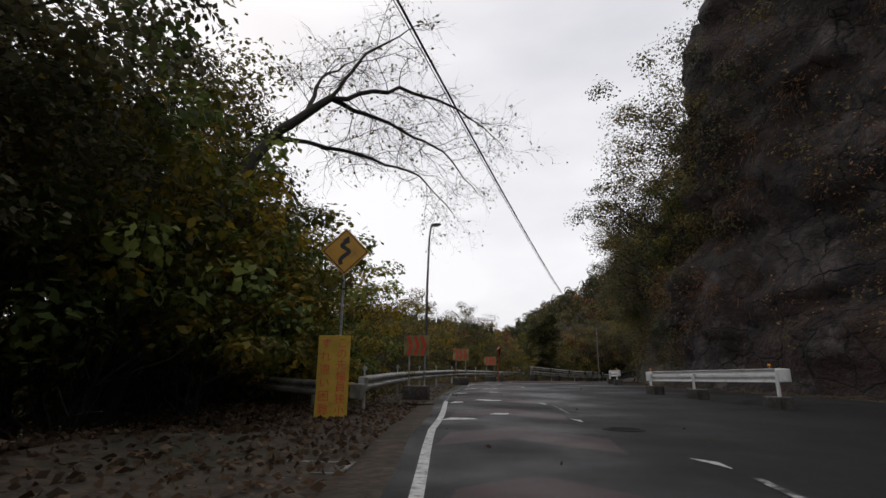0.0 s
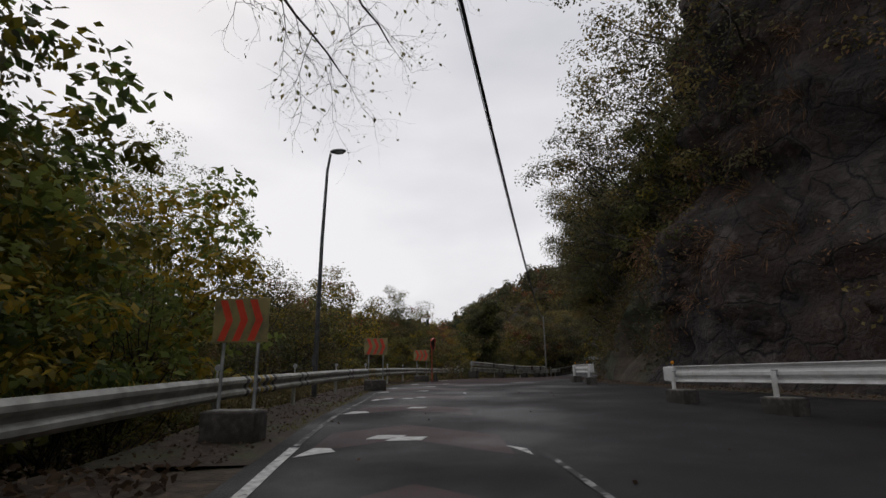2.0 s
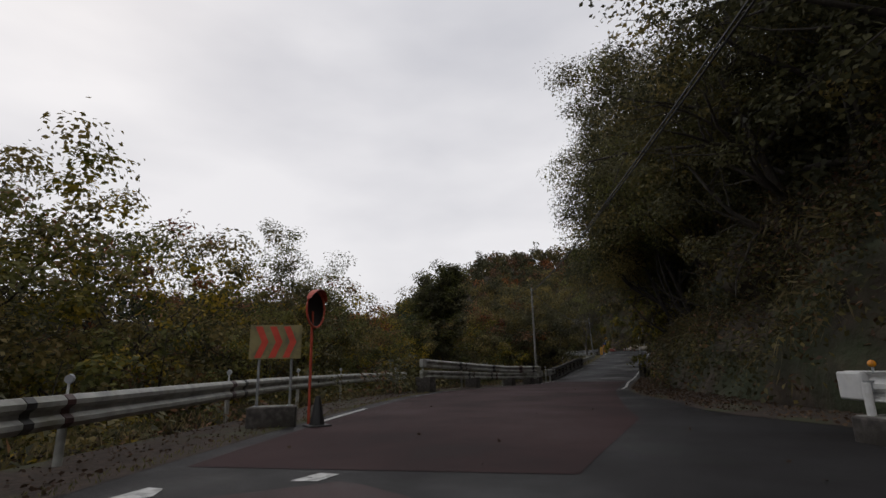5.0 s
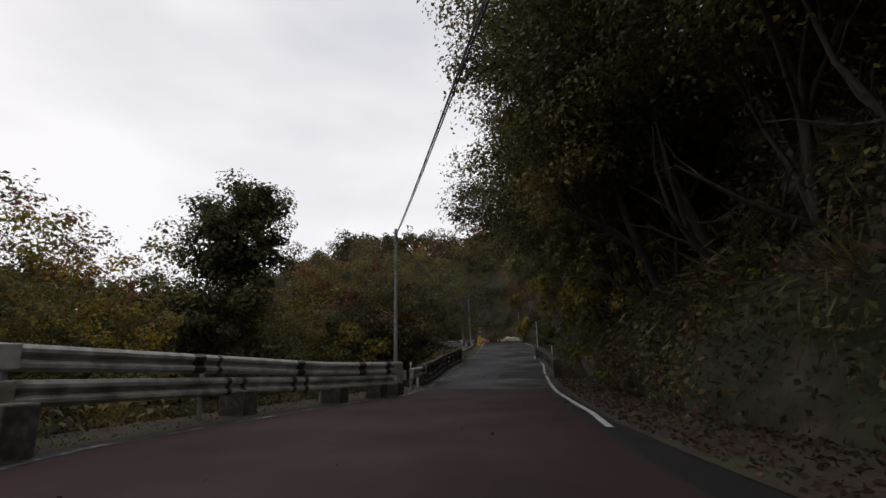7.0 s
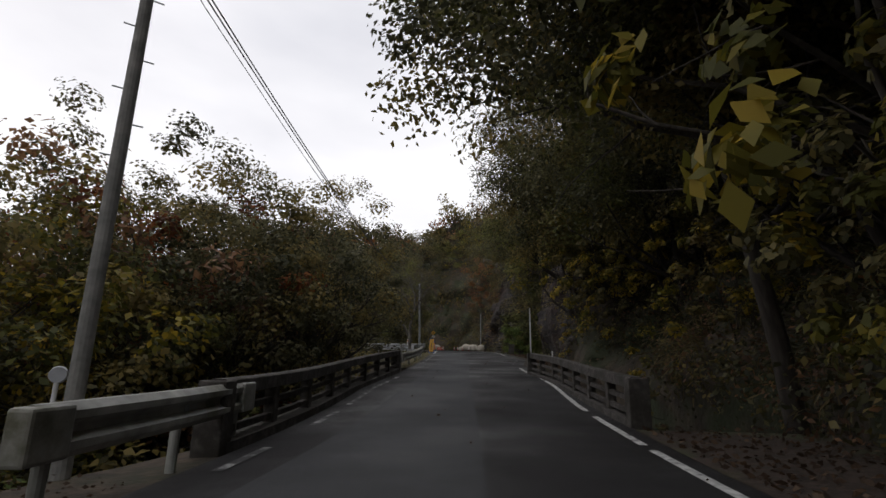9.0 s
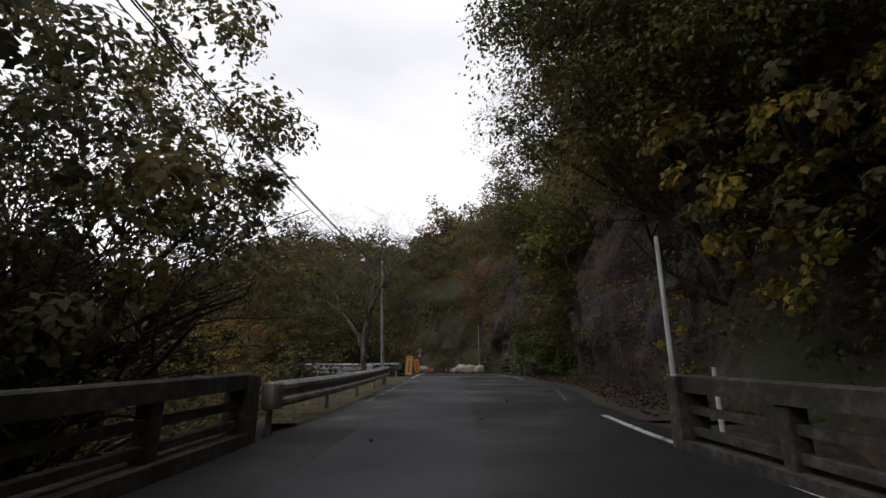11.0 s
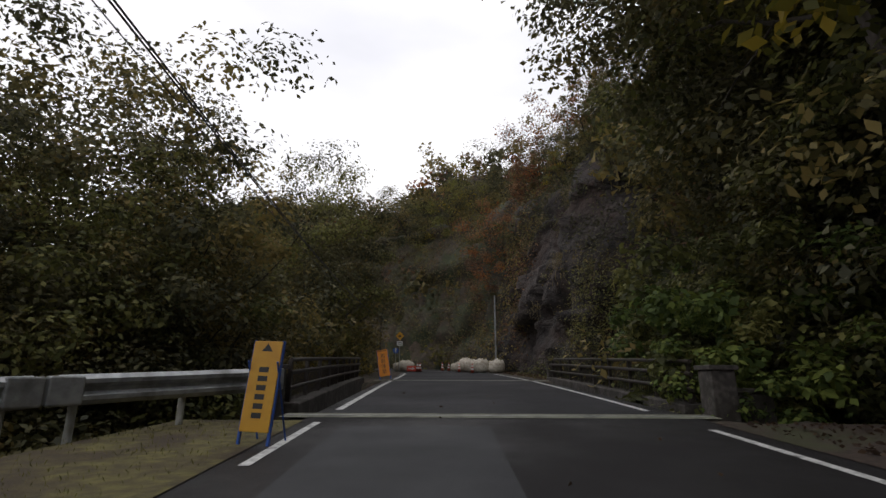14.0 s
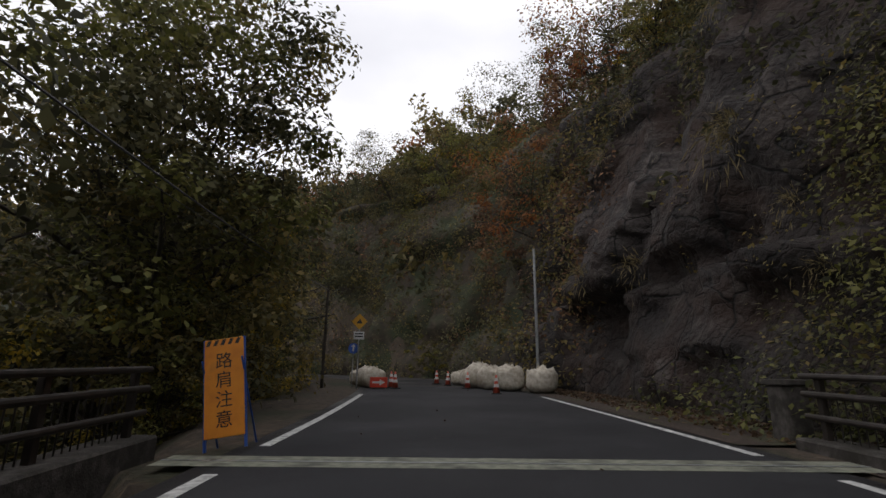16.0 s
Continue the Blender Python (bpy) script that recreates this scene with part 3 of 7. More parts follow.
for s, d, w in ((12.85, 1.52, 0.24), (17.75, 1.12, 0.26), (30.45, 0.34, 0.22), (7.5, 2.65, 0.3)):
    paint("slow_mark", ((s - 0.4, d + w / 2), (s + 0.36, d - w / 2), (s + 0.1, d + w / 2)), ROAD_WHITE, "white wedge-shaped slowing mark", "slowing marks")


def line(name, s0, s1, side, width, mat, label, step=0.6, group="edge lines"):
    return strip(name, s0, s1, lambda s: side(s) - width / 2, lambda s: side(s) + width / 2, mat, 0.0095, step, 2, label, "road marking")


line("edge_line", -40, 18.2, edge_left, 0.15, ROAD_WHITE, "white edge line, worn on the asphalt")
line("edge_line", 18.3, 34.2, edge_left, 0.10, ROAD_WHITE_WORN, "faint worn white edge line")
line("edge_line", 45.2, 48.6, edge_left, 0.14, ROAD_WHITE, "short stretch of white edge line")
for a, b in ((55.0, 60.2), (60.8, 61.9), (62.6, 66.0), (66.4, 69.3), (69.7, 72.9)):
    line("edge_line", a, b, edge_left, 0.13, ROAD_WHITE_WORN, "broken worn white edge line beside red surfacing")
for a, b in ((61.5, 70.0), (70.15, 76.6), (77.0, 80.2), (81, 88.6), (89.0, 90.0), (91.2, 95.4)):
    line("edge_line", a, b, edge_right, 0.14, ROAD_WHITE, "white edge line, scuffed and broken")
line("edge_line", 98.5, 111.5, edge_right, 0.11, ROAD_WHITE_WORN, "faint worn white edge line")
line("edge_line", 112.5, 118.3, edge_right, 0.14, ROAD_WHITE, "white edge line")
for a, b in ((74.5, 76), (78, 80.4), (81.2, 87.3), (88.2, 89.0), (98.4, 99.6), (100.4, 101.5), (102.2, 105.8), (106.2, 106.9), (107.6, 111.8), (115.6, 119.0)):
    line("edge_line", a, b, edge_left, 0.13, ROAD_WHITE if a > 112 else ROAD_WHITE_WORN, "broken worn white edge line")
line("edge_line", 121.0, 134.2, edge_left, 0.16, ROAD_WHITE, "crisp white edge line on the bridge")
line("edge_line", 121.0, 134.2, edge_right, 0.16, ROAD_WHITE, "crisp white edge line on the bridge")
line("edge_line", 136.0, 147.0, edge_left, 0.16, ROAD_WHITE, "crisp white edge line")
line("edge_line", 135.6, 146.5, edge_right, 0.16, ROAD_WHITE, "crisp white edge line")
line("side_line", -8, 6.6, lambda s: 2.85 + 0.02 * (6 - s), 0.13, ROAD_WHITE_WORN, "worn white centre line fragments")
line("side_line", 14.6, 17.4, lambda s: 1.5 - 0.04 * (s - 16), 0.09, ROAD_WHITE_WORN, "worn white centre line fragments")
for s0 in (120.0, 134.9):
    strip("expansion_joint", s0 - 0.32, s0 + 0.32, lambda s: edge_left(s) - 0.9, lambda s: edge_right(s) + 0.9, JOINT, 0.013, 0.3, 6,
          label="pale mossy concrete expansion joint across the road", category="expansion joint")
    strip("joint_gap", s0 - 0.03, s0 + 0.03, lambda s: edge_left(s) - 0.9, lambda s: edge_right(s) + 0.9, GALV, 0.018, 0.06, 6,
          label="steel comb in the expansion joint", category="expansion joint")

# ---- the rock wall and the wooded bank beside the road ----
cliff_top = curve((-60, 26), (20, 30), (34, 27), (39, 17), (46, 9), (58, 8.5), (70, 7), (78, 6), (95, 8), (100, 18), (105, 25), (113, 24), (118, 8), (134, 5), (137, 11), (142, 17), (150, 17), (158, 22), (170, 23), (190, 20))
cliff_lean = curve((-60, 0.22), (30, 0.2), (36, 0.28), (42, 0.5), (60, 0.55), (78, 0.7), (95, 0.6), (101, 0.12), (113, 0.1), (118, 0.8), (134, 0.7), (139, 0.2), (150, 0.17), (158, 0.3), (190, 0.5))


def cliff_place(s, v):
    """The rock's surface, at s along the road and v of its height."""
    h = cliff_top(s)
    z = v * h
    back = cliff_lean(s) * z if s > 36 else cliff_lean(s) * min(z, 9.0) - 0.07 * max(0.0, z - 9.0) * min(1.0, (36 - s) / 6)
    rough = 1.1 * noise.fractal(Vector((s * 0.09, z * 0.11, 3.0)), 1.0, 2.1, 5) + 0.55 * noise.fractal(Vector((s * 0.33, z * 0.3, 9.0)), 0.9, 2.1, 4)
    blocks = noise.cell(Vector((s * 0.22 + 0.35 * noise.noise(Vector((s * 0.2, z * 0.2, 1))), z * 0.25, 5.0)))
    slabs = noise.cell(Vector((s * 0.5 + 0.2 * noise.noise(Vector((s * 0.5, z * 0.4, 2))), z * 0.62, 11.0)))
    ledge = 0.9 * max(0.0, math.sin(z * 0.75 + 1.3 * math.sin(s * 0.07))) ** 4
    foot = 1.0 - math.exp(-z / 1.2)
    crown = max(0.0, v - 0.8) ** 2 * 90
    d = cliff_foot(s) + back + (rough + 0.85 * blocks - 0.4 + 0.35 * slabs + ledge * 0.6) * foot + crown * abs(1 + 0.3 * math.sin(s))
    return at(s, float(d), float(z) - 0.15)


def build_cliff(name, s0, s1, ds, rows, mat, label):
    ss = np.arange(s0, s1 + ds, ds)
    vs = np.linspace(0, 1, rows)
    rows += 1
    verts = []
    for s in ss:
        foot = cliff_place(float(s), 0.0)
        verts.append((foot.x, foot.y, foot.z - 6.0))
        verts += [tuple(cliff_place(float(s), float(v))) for v in vs]
    i = (np.arange(len(ss) - 1)[:, None] * rows + np.arange(rows - 1)[None, :]).ravel()
    me = raw_mesh(name, verts, np.stack([i, i + rows, i + rows + 1, i + 1], -1), mat, True)
    return tagged(new(name, me), label, "cliff", kind="structure")


build_cliff("cliff", -58, 40, 0.42, 74, ROCK, "dark grey-brown jointed rock cliff with ledges and hanging plants")
build_cliff("wooded_bank", 40, 98, 0.42, 40, EARTH_BANK, "steep dark earth bank overgrown with vines and shrubs")
build_cliff("cliff", 98, 118, 0.36, 66, ROCK, "tall dark wet rock face with cracks and stains")
build_cliff("wooded_bank", 118, 135, 0.42, 34, EARTH_BANK, "overgrown bank beside the stream and the bridge")
build_cliff("cliff", 135, 157, 0.4, 60, ROCK, "dark rock face with rusty stains above a litter strip")
build_cliff("wooded_bank", 157, 190, 0.42, 34, EARTH_BANK, "overgrown earth bank along the road bend")

# ---- plants ----
rng = np.random.default_rng(11)


def leaf_frames(n, axes, facing, loose, droop):
    """For n leaves: the way they point, their side way and their facing."""
    a = rng.normal(size=(n, 3)) if axes is None else np.asarray(axes, float) + loose * rng.normal(size=(n, 3))
    a[:, 2] -= droop
    if facing is None:
        c = np.cross(a, rng.normal(size=(n, 3)))
    else:
        c = np.asarray(facing, float) + 0.45 * rng.normal(size=(n, 3))
    c /= np.linalg.norm(c, axis=1)[:, None] + 1e-9
    a -= c * np.sum(a * c, axis=1)[:, None]
    a /= np.linalg.norm(a, axis=1)[:, None] + 1e-9
    return a, np.cross(c, a), c


def leaf_mesh(name, centres, sizes, mat, axes=None, long=1.7, droop=0.25, facing=None):
    """Many small folded leaves as one mesh. axes: directions in which the leaves point, facing: of their upper sides, or None for any."""
    n = len(centres)
    centres = np.asarray(centres, float)
    a, b, c = leaf_frames(n, axes, facing, 0.35 if facing is None else 0.8, droop)
    sz = np.asarray(sizes, float)[:, None] * np.ones((n, 1))
    tip, side = a * sz * long / 2, b * sz / 2
    fold = c * sz * 0.16
    verts = np.stack([centres - tip, centres + side + fold, centres + tip, centres - side + fold], 1).reshape(-1, 3)
    return raw_mesh(name, verts, np.arange(4 * n).reshape(-1, 4), mat)


def leaf_tris(name, centres, sizes, mat, axes=None, long=1.5, facing=None):
    """Small three-cornered leaves as one mesh, for crowns that stand far off."""
    n = len(centres)
    centres = np.asarray(centres, float)
    a, b, _ = leaf_frames(n, axes, facing, 0.5, 0.0)
    sz = np.asarray(sizes, float)[:, None] * np.ones((n, 1))
    tip, side = a * sz * long * 0.5, b * sz * 0.55
    verts = np.stack([centres - tip + side, centres - tip - side, centres + tip], 1).reshape(-1, 3)
    return raw_mesh(name, verts, np.arange(3 * n).reshape(-1, 3), mat)


def tube_mesh(name, segs, mat):
    """Tapered branch pieces (p0, p1, r0, r1) as one mesh: thick ones with six sides, twigs with three."""
    thick = [g for g in segs if g[2] > 0.035]
    twigs = [g for g in segs if g[2] <= 0.035]
    verts, faces, base = [], [], 0
    for group, sides in ((thick, 6), (twigs, 3)):
        if group:
            v, f = tube_arrays(group, sides)
            verts.append(v)
            faces.append(f + base)
            base += len(v)
    return raw_mesh(name, np.concatenate(verts), np.concatenate(faces), mat, True)


def tube_arrays(segs, sides):
    p0, p1 = np.array([s[0] for s in segs], float), np.array([s[1] for s in segs], float)
    r0, r1 = np.array([s[2] for s in segs], float), np.array([s[3] for s in segs], float)
    d = p1 - p0
    d /= np.linalg.norm(d, axis=1)[:, None] + 1e-9
    ref = np.where(np.abs(d[:, 2:3]) < 0.9, np.array([[0, 0, 1.0]]), np.array([[1.0, 0, 0]]))
    u = np.cross(d, ref)
    u /= np.linalg.norm(u, axis=1)[:, None]
    w = np.cross(d, u)
    ang = 2 * np.pi * np.arange(sides) / sides
    ring = u[:, None, :] * np.cos(ang)[None, :, None] + w[:, None, :] * np.sin(ang)[None, :, None]
    a = p0[:, None, :] + ring * r0[:, None, None]
    b = p1[:, None, :] + ring * r1[:, None, None]
    verts = np.concatenate([a, b], 1).reshape(-1, 3)
    base = (np.arange(len(segs)) * 2 * sides)[:, None]
    k = np.arange(sides)[None, :]
    k2 = (k + 1) % sides
    faces = np.stack([base + k, base + k2, base + sides + k2, base + sides + k], -1).reshape(-1, 4)
    return verts, faces


def grow(r, height, radius, stems=1, forks=5, levels=4, lean=0.0, spread=0.7, bare_below=0.3, up=0.15, wander=0.18, shrink=0.66):
    """A branching skeleton: segments, and the fine twigs' ends with their directions."""
    segs, tips = [], []

    def limb(p, d, length, rad, level):
        steps = 5 if level == 0 else 4
        step = length / steps
        for k in range(steps):
            d = d + wander * r.normal(size=3) * (0.5 if level == 0 else 1.0)
            d[2] += up * (0.4 if level else 0.2)
            d /= np.linalg.norm(d)
            q = p + d * step
            ra, rb = rad * (1 - 0.62 * k / steps), rad * (1 - 0.62 * (k + 1) / steps)
            segs.append((p, q, ra, rb))
            p = q
            f = (k + 1) / steps
            if level < levels:
                kids = forks if level == 0 else (2 if level < levels - 1 else 3)
                if level or f > bare_below:
                    for _ in range(max(1, int(round(kids * (0.7 + 0.6 * r.random()) / (2 if level == 0 else 2.2))))):
                        side = r.normal(size=3)
                        side -= d * (side @ d)
                        side /= np.linalg.norm(side) + 1e-9
                        g = d * (1 - spread) + side * spread
                        g[2] += 0.1
                        limb(q, g / np.linalg.norm(g), length * shrink * (0.7 + 0.5 * r.random()), rb * 0.58, level + 1)
            else:
                tips.append((q, d.copy()))
        tips.append((p, d.copy()))

    for k in range(stems):
        a = 2 * np.pi * (k + r.random()) / stems
        tilt = lean + (0.35 * (0.4 + r.random()) if stems > 1 else 0.05)
        d = np.array([math.cos(a) * tilt, math.sin(a) * tilt, 1.0])
        start = np.array([math.cos(a), math.sin(a), 0]) * (0.25 * (stems > 1)) + np.array([0, 0, -0.3])
        limb(start, d / np.linalg.norm(d), height * 0.62 * (0.8 + 0.35 * r.random()), radius / (1 if stems == 1 else stems ** 0.4), 0)
    return segs, tips


def leafless_tree(name, label, seed, height, radius, bark, thinnest, **how):
    """A tree of trunk, limbs and fine twigs with no leaves."""
    r = np.random.default_rng(seed)
    segs, tips = grow(r, height, radius, **how)
    k = height / max(p[2] for p, _ in tips)
    segs = [(a * k, b * k, ra, rb) for a, b, ra, rb in segs if ra > thinnest]
    ob = thing(name, label, "tree")
    new("trunk", tube_mesh("trunk", [g for g in segs if g[2] > 0.028], bark)).parent = ob
    new("crown", tube_mesh("crown", [g for g in segs if g[2] <= 0.028], bark)).parent = ob
    return ob


def spread_out(r, pts, count):
    """Picks count of the points, far from one another, the outer and upper ones first."""
    pick = [int(np.argmax(pts[:, 2]))]
    far = np.linalg.norm(pts - pts[pick[0]], axis=1)
    for _ in range(min(count, len(pts)) - 1):
        k = int(np.argmax(far * (0.6 + 0.4 * r.random(len(pts)))))
        pick.append(k)
        far = np.minimum(far, np.linalg.norm(pts - pts[k], axis=1))
    return np.array(pick)


def clump_leaves(r, centres, radii, per, flat=0.62, hollow=0.15):
    """Leaf places and facings for clumps of leaves round the given centres."""
    n = len(centres) * per
    u = r.normal(size=(n, 3))
    u /= np.linalg.norm(u, axis=1)[:, None]
    i = np.repeat(np.arange(len(centres)), per)
    lump = 1.0 + 0.35 * np.sin(3.1 * u[:, 0] + 5.0 * i) * np.sin(3.7 * u[:, 1] + 2.0 * i)
    c = centres[i] + u * (radii[i] * lump * (hollow + (1.08 - hollow) * r.random(n) ** 0.6))[:, None] * np.array([1, 1, flat])
    return c, u * 0.8 + np.array([0, 0, 0.75]), i


def clump_tree(name, label, seed, height, radius, mats, clumps, per, leaf, size=0.085, at_place=None, bark=None, category="tree", thinnest=0.011, flat=0.62, hollow=0.15, wide=1.0, low=0.0, **how):
    """A tree whose leaves sit in clumps at the ends of its branches, with gaps between the clumps."""
    r = np.random.default_rng(seed)
    segs, tips = grow(r, height, radius, **how)
    k = height / max(q[2] for q, _ in tips) * 0.97
    squeeze = np.array([k * wide, k * wide, k])
    segs = [(a * squeeze, b * squeeze, ra, rb) for a, b, ra, rb in segs if ra > thinnest]
    ob = thing(name, label, category)
    new("trunk", tube_mesh("trunk", segs, bark or BARK)).parent = ob
    pts = np.array([t[0] for t in tips]) * squeeze
    pts = pts[pts[:, 2] > low * height]
    out = np.linalg.norm(pts[:, :2], axis=1)
    pts = pts[out < np.quantile(out, 0.93)]
    centres = pts[spread_out(r, pts, clumps)]
    radii = height * size * (0.65 + 0.6 * r.random(len(centres)))
    which = r.integers(0, len(mats), len(centres))
    for m, mat in enumerate(mats):
        own = which == m
        if not own.any():
            continue
        c, f, _ = clump_leaves(r, centres[own], radii[own], per, flat, hollow)
        sizes = leaf * (0.6 + 0.8 * r.random(len(c)))
        me = leaf_mesh("crown", c, sizes, mat, None, 1.7, 0.3, f)
        new("crown", me).parent = ob
    if at_place is not None:
        ob.matrix_basis = at_place
    return ob


def limb_tree(name, label, limbs, seed, bark, mats, leaves, leaf, twig=1.7, rise=-0.05, category="tree"):
    """A tree whose main limbs follow given lines (points, first and last radius); twigs grow from them."""
    r = np.random.default_rng(seed)
    segs, tips = [], []

    def shoot(p, d, length, rad, level):
        for k in range(4):
            d = d + 0.24 * r.normal(size=3)
            d[2] += rise
            d /= np.linalg.norm(d)
            q = p + d * length / 4
            segs.append((p, q, rad * (1 - 0.18 * k), rad * (1 - 0.18 * (k + 1))))
            p = q
            if level < 3:
                for _ in range(2 if level < 2 else 1):
                    g = d + 0.9 * r.normal(size=3) * np.array([1, 1, 0.8])
                    shoot(q, g / np.linalg.norm(g), length * (0.45 + 0.25 * r.random()), rad * 0.5, level + 1)
            else:
                tips.append((q, d.copy()))

    for pts, r0, r1 in limbs:
        pts = np.array(pts, float)
        u = np.linspace(0, len(pts) - 1, 5 * (len(pts) - 1) + 1)
        line = np.stack([np.interp(u, np.arange(len(pts)), pts[:, k]) for k in range(3)], -1)
        line[1:-1] += 0.03 * r.normal(size=(len(u) - 2, 3))
        rad = np.linspace(r0, r1, len(u))
        for k in range(len(u) - 1):
            d = line[k + 1] - line[k]
            d /= np.linalg.norm(d)
            segs.append((line[k], line[k + 1], rad[k], rad[k + 1]))
            if rad[k] < 0.092:
                if rise < 0 or r.random() < 0.75:
                    g = d * 0.8 + 0.7 * r.normal(size=3)
                    shoot(line[k + 1], g / np.linalg.norm(g), twig * (0.6 + 0.7 * r.random()), min(0.021 if rise < 0 else 0.011, rad[k] * 0.4), 1)
    ob = thing(name, label, category)
    new("trunk", tube_mesh("trunk", [g for g in segs if g[2] > 0.022], bark)).parent = ob
    new("branchwork", tube_mesh("branchwork", [g for g in segs if g[2] <= 0.022], bark)).parent = ob
    pts, dirs = np.array([t[0] for t in tips]), np.array([t[1] for t in tips])
    for m in mats:
        i = r.integers(0, len(pts), leaves // len(mats))
        cloud = pts[i] + 0.12 * r.normal(size=(len(i), 3))
        new("crown", leaf_mesh("crown", cloud, leaf * (0.6 + 0.8 * r.random(len(i))), m, dirs[i])).parent = ob
    return ob


def put_top(ob, tall, x, y, top, turn=0.0, sink=0.2):
    """Stands a copy of a plant, tall metres high, so that its crown ends at the height top."""
    z = float(ground_z(x, y)[0])
    return put(ob, x, y, turn, (top - z + sink) / tall, sink)


def put_lean(ob, tall, s, d, top, turn=0.0, lean=8.0):
    """Stands a copy of a plant beside the road, leaning over it by some degrees, its crown ending top metres over the road."""
    x, y = on_ground(s, d)
    z = float(ground_z(x, y)[0])
    size = (top + float(road_z(s)) - z + 0.3) / (tall * math.cos(radians(lean)))
    way = Vector((-math.sin(radians(heading(s))), math.cos(radians(heading(s))), 0))
    return copy_thing(ob, Matrix.Translation((x, y, z - 0.3)) @ Matrix.Rotation(radians(-lean), 4, way) @ pose(0, 0, 0, 0, 0, turn) @ Matrix.Scale(size, 4))


def put(ob, x, y, turn=0.0, size=1.0, sink=0.15, tip=(0, 0)):
    """Stands a copy of a plant on the ground."""
    z = float(ground_z(x, y)[0])
    return copy_thing(ob, pose(x, y, z - sink, tip[0], tip[1], turn) @ Matrix.Scale(size, 4))


def on_ground(s, d):
    p = at(s, d)
    return p.x, p.y


def scatter_leaves(name, label, places, heights, widths, per, leaf, mat, category="bushes", drop=0.0):
    """Undergrowth as one mesh: mounds of leaves round the given places."""
    centres, dirs = [], []
    for p, h, w in zip(places, heights, widths):
        n = max(6, int(per * w * h))
        u = rng.normal(size=(n, 3))
        u /= np.linalg.norm(u, axis=1)[:, None]
        rad = (0.55 + 0.5 * rng.random(n))[:, None]
        u[:, 2] = np.abs(u[:, 2]) if not drop else u[:, 2]
        c = np.asarray(p) + u * rad * np.array([w, w, h])
        centres.append(c)
        dirs.append(u)
    c, a = np.concatenate(centres), np.concatenate(dirs)
    ob = new(name, leaf_mesh(name, c, leaf * (0.55 + 0.9 * rng.random(len(c))), mat, None, 1.7, 0.3, a * 0.7 + np.array([0, 0, 0.6])))
    return tagged(ob, label, category, kind="stuff")


def mounds(count, s_range, d_range, h_range, w_range, lift=0.0):
    out, hs, ws = [], [], []
    for _ in range(count):
        s, d = rng.uniform(*s_range), rng.uniform(*d_range)
        x, y = on_ground(s, d)
        out.append((x, y, float(ground_z(x, y)[0]) + lift))
        hs.append(rng.uniform(*h_range)), ws.append(rng.uniform(*w_range))
    return out, hs, ws


def far_crown(kind, r):
    """Leaf clump places for one distant tree of unit height."""
    if kind == "conifer":
        n = 130
        z = r.random(n) ** 0.8
        a = 2 * np.pi * r.random(n)
        w = 0.2 * (1 - z) * (0.7 + 0.5 * r.random(n)) + 0.01
        return np.stack([np.cos(a) * w, np.sin(a) * w, 0.1 + 0.9 * z], -1)
    n = 190
    lumps = r.normal(size=(8, 3)) * np.array([0.17, 0.17, 0.16]) + np.array([0, 0, 0.62])
    u = r.normal(size=(n, 3))
    u /= np.linalg.norm(u, axis=1)[:, None]
    return lumps[r.integers(0, 8, n)] + u * (0.1 + 0.08 * r.random(n))[:, None] * np.array([1.1, 1.1, 0.9])


def forest(name, label, places, heights, kind, mat, leaf):
    """Distant woods as one mesh of leaf clumps."""
    if not len(places):
        return None
    variants = [far_crown(kind, rng) for _ in range(9)]
    pts, sz = [], []
    for (x, y, z), h in zip(places, heights):
        v = variants[rng.integers(0, 9)]
        a = 2 * np.pi * rng.random()
        c, s_ = math.cos(a), math.sin(a)
        pts.append(np.stack([x + h * (v[:, 0] * c - v[:, 1] * s_), y + h * (v[:, 0] * s_ + v[:, 1] * c), z + h * v[:, 2] - 0.1 * h], -1))
        sz.append(leaf * (0.6 + 0.8 * rng.random(len(v))) * h ** 0.5)
    c = np.concatenate(pts)
    me = leaf_tris(name, c, np.concatenate(sz), mat, long=1.3 if kind != "conifer" else 1.7)
    return tagged(new(name, me), label, "forest", kind="stuff")


def hillside(count, xr, yr, test, hr):
    x, y = rng.uniform(*xr, count * 14), rng.uniform(*yr, count * 14)
    s, d = along(x, y)
    z = ground_z(x, y)
    ok = test(x, y, s, d, z)
    x, y, z = x[ok][:count], y[ok][:count], z[ok][:count]
    return list(zip(x, y, z)), rng.uniform(*hr, len(x))

# ---- woods on the far slopes ----
def beyond_valley(x, y, s, d, z):
    return (d < -34) & (np.hypot(x - 30, y - 60) < 330) & (z < 70) & (np.hypot(x - 95, y - 210) > 70)


def hill_ahead(x, y, s, d, z):
    return (np.hypot(x - 95, y - 210) < 85) & (np.abs(d) > 9) & (s > 140)


def behind_cliff(x, y, s, d, z):
    return (d > cliff_foot(s) + 4) & (d < cliff_foot(s) + 48) & (s > -10)


def valley_woods(x, y, s, d, z):
    return (d < -17) & (d > -60) & (s < 175)


def bank_thicket(x, y, s, d, z):
    return (d > cliff_foot(s) + 2.5) & (d < cliff_foot(s) + 22) & (s > 36) & (s < 192)


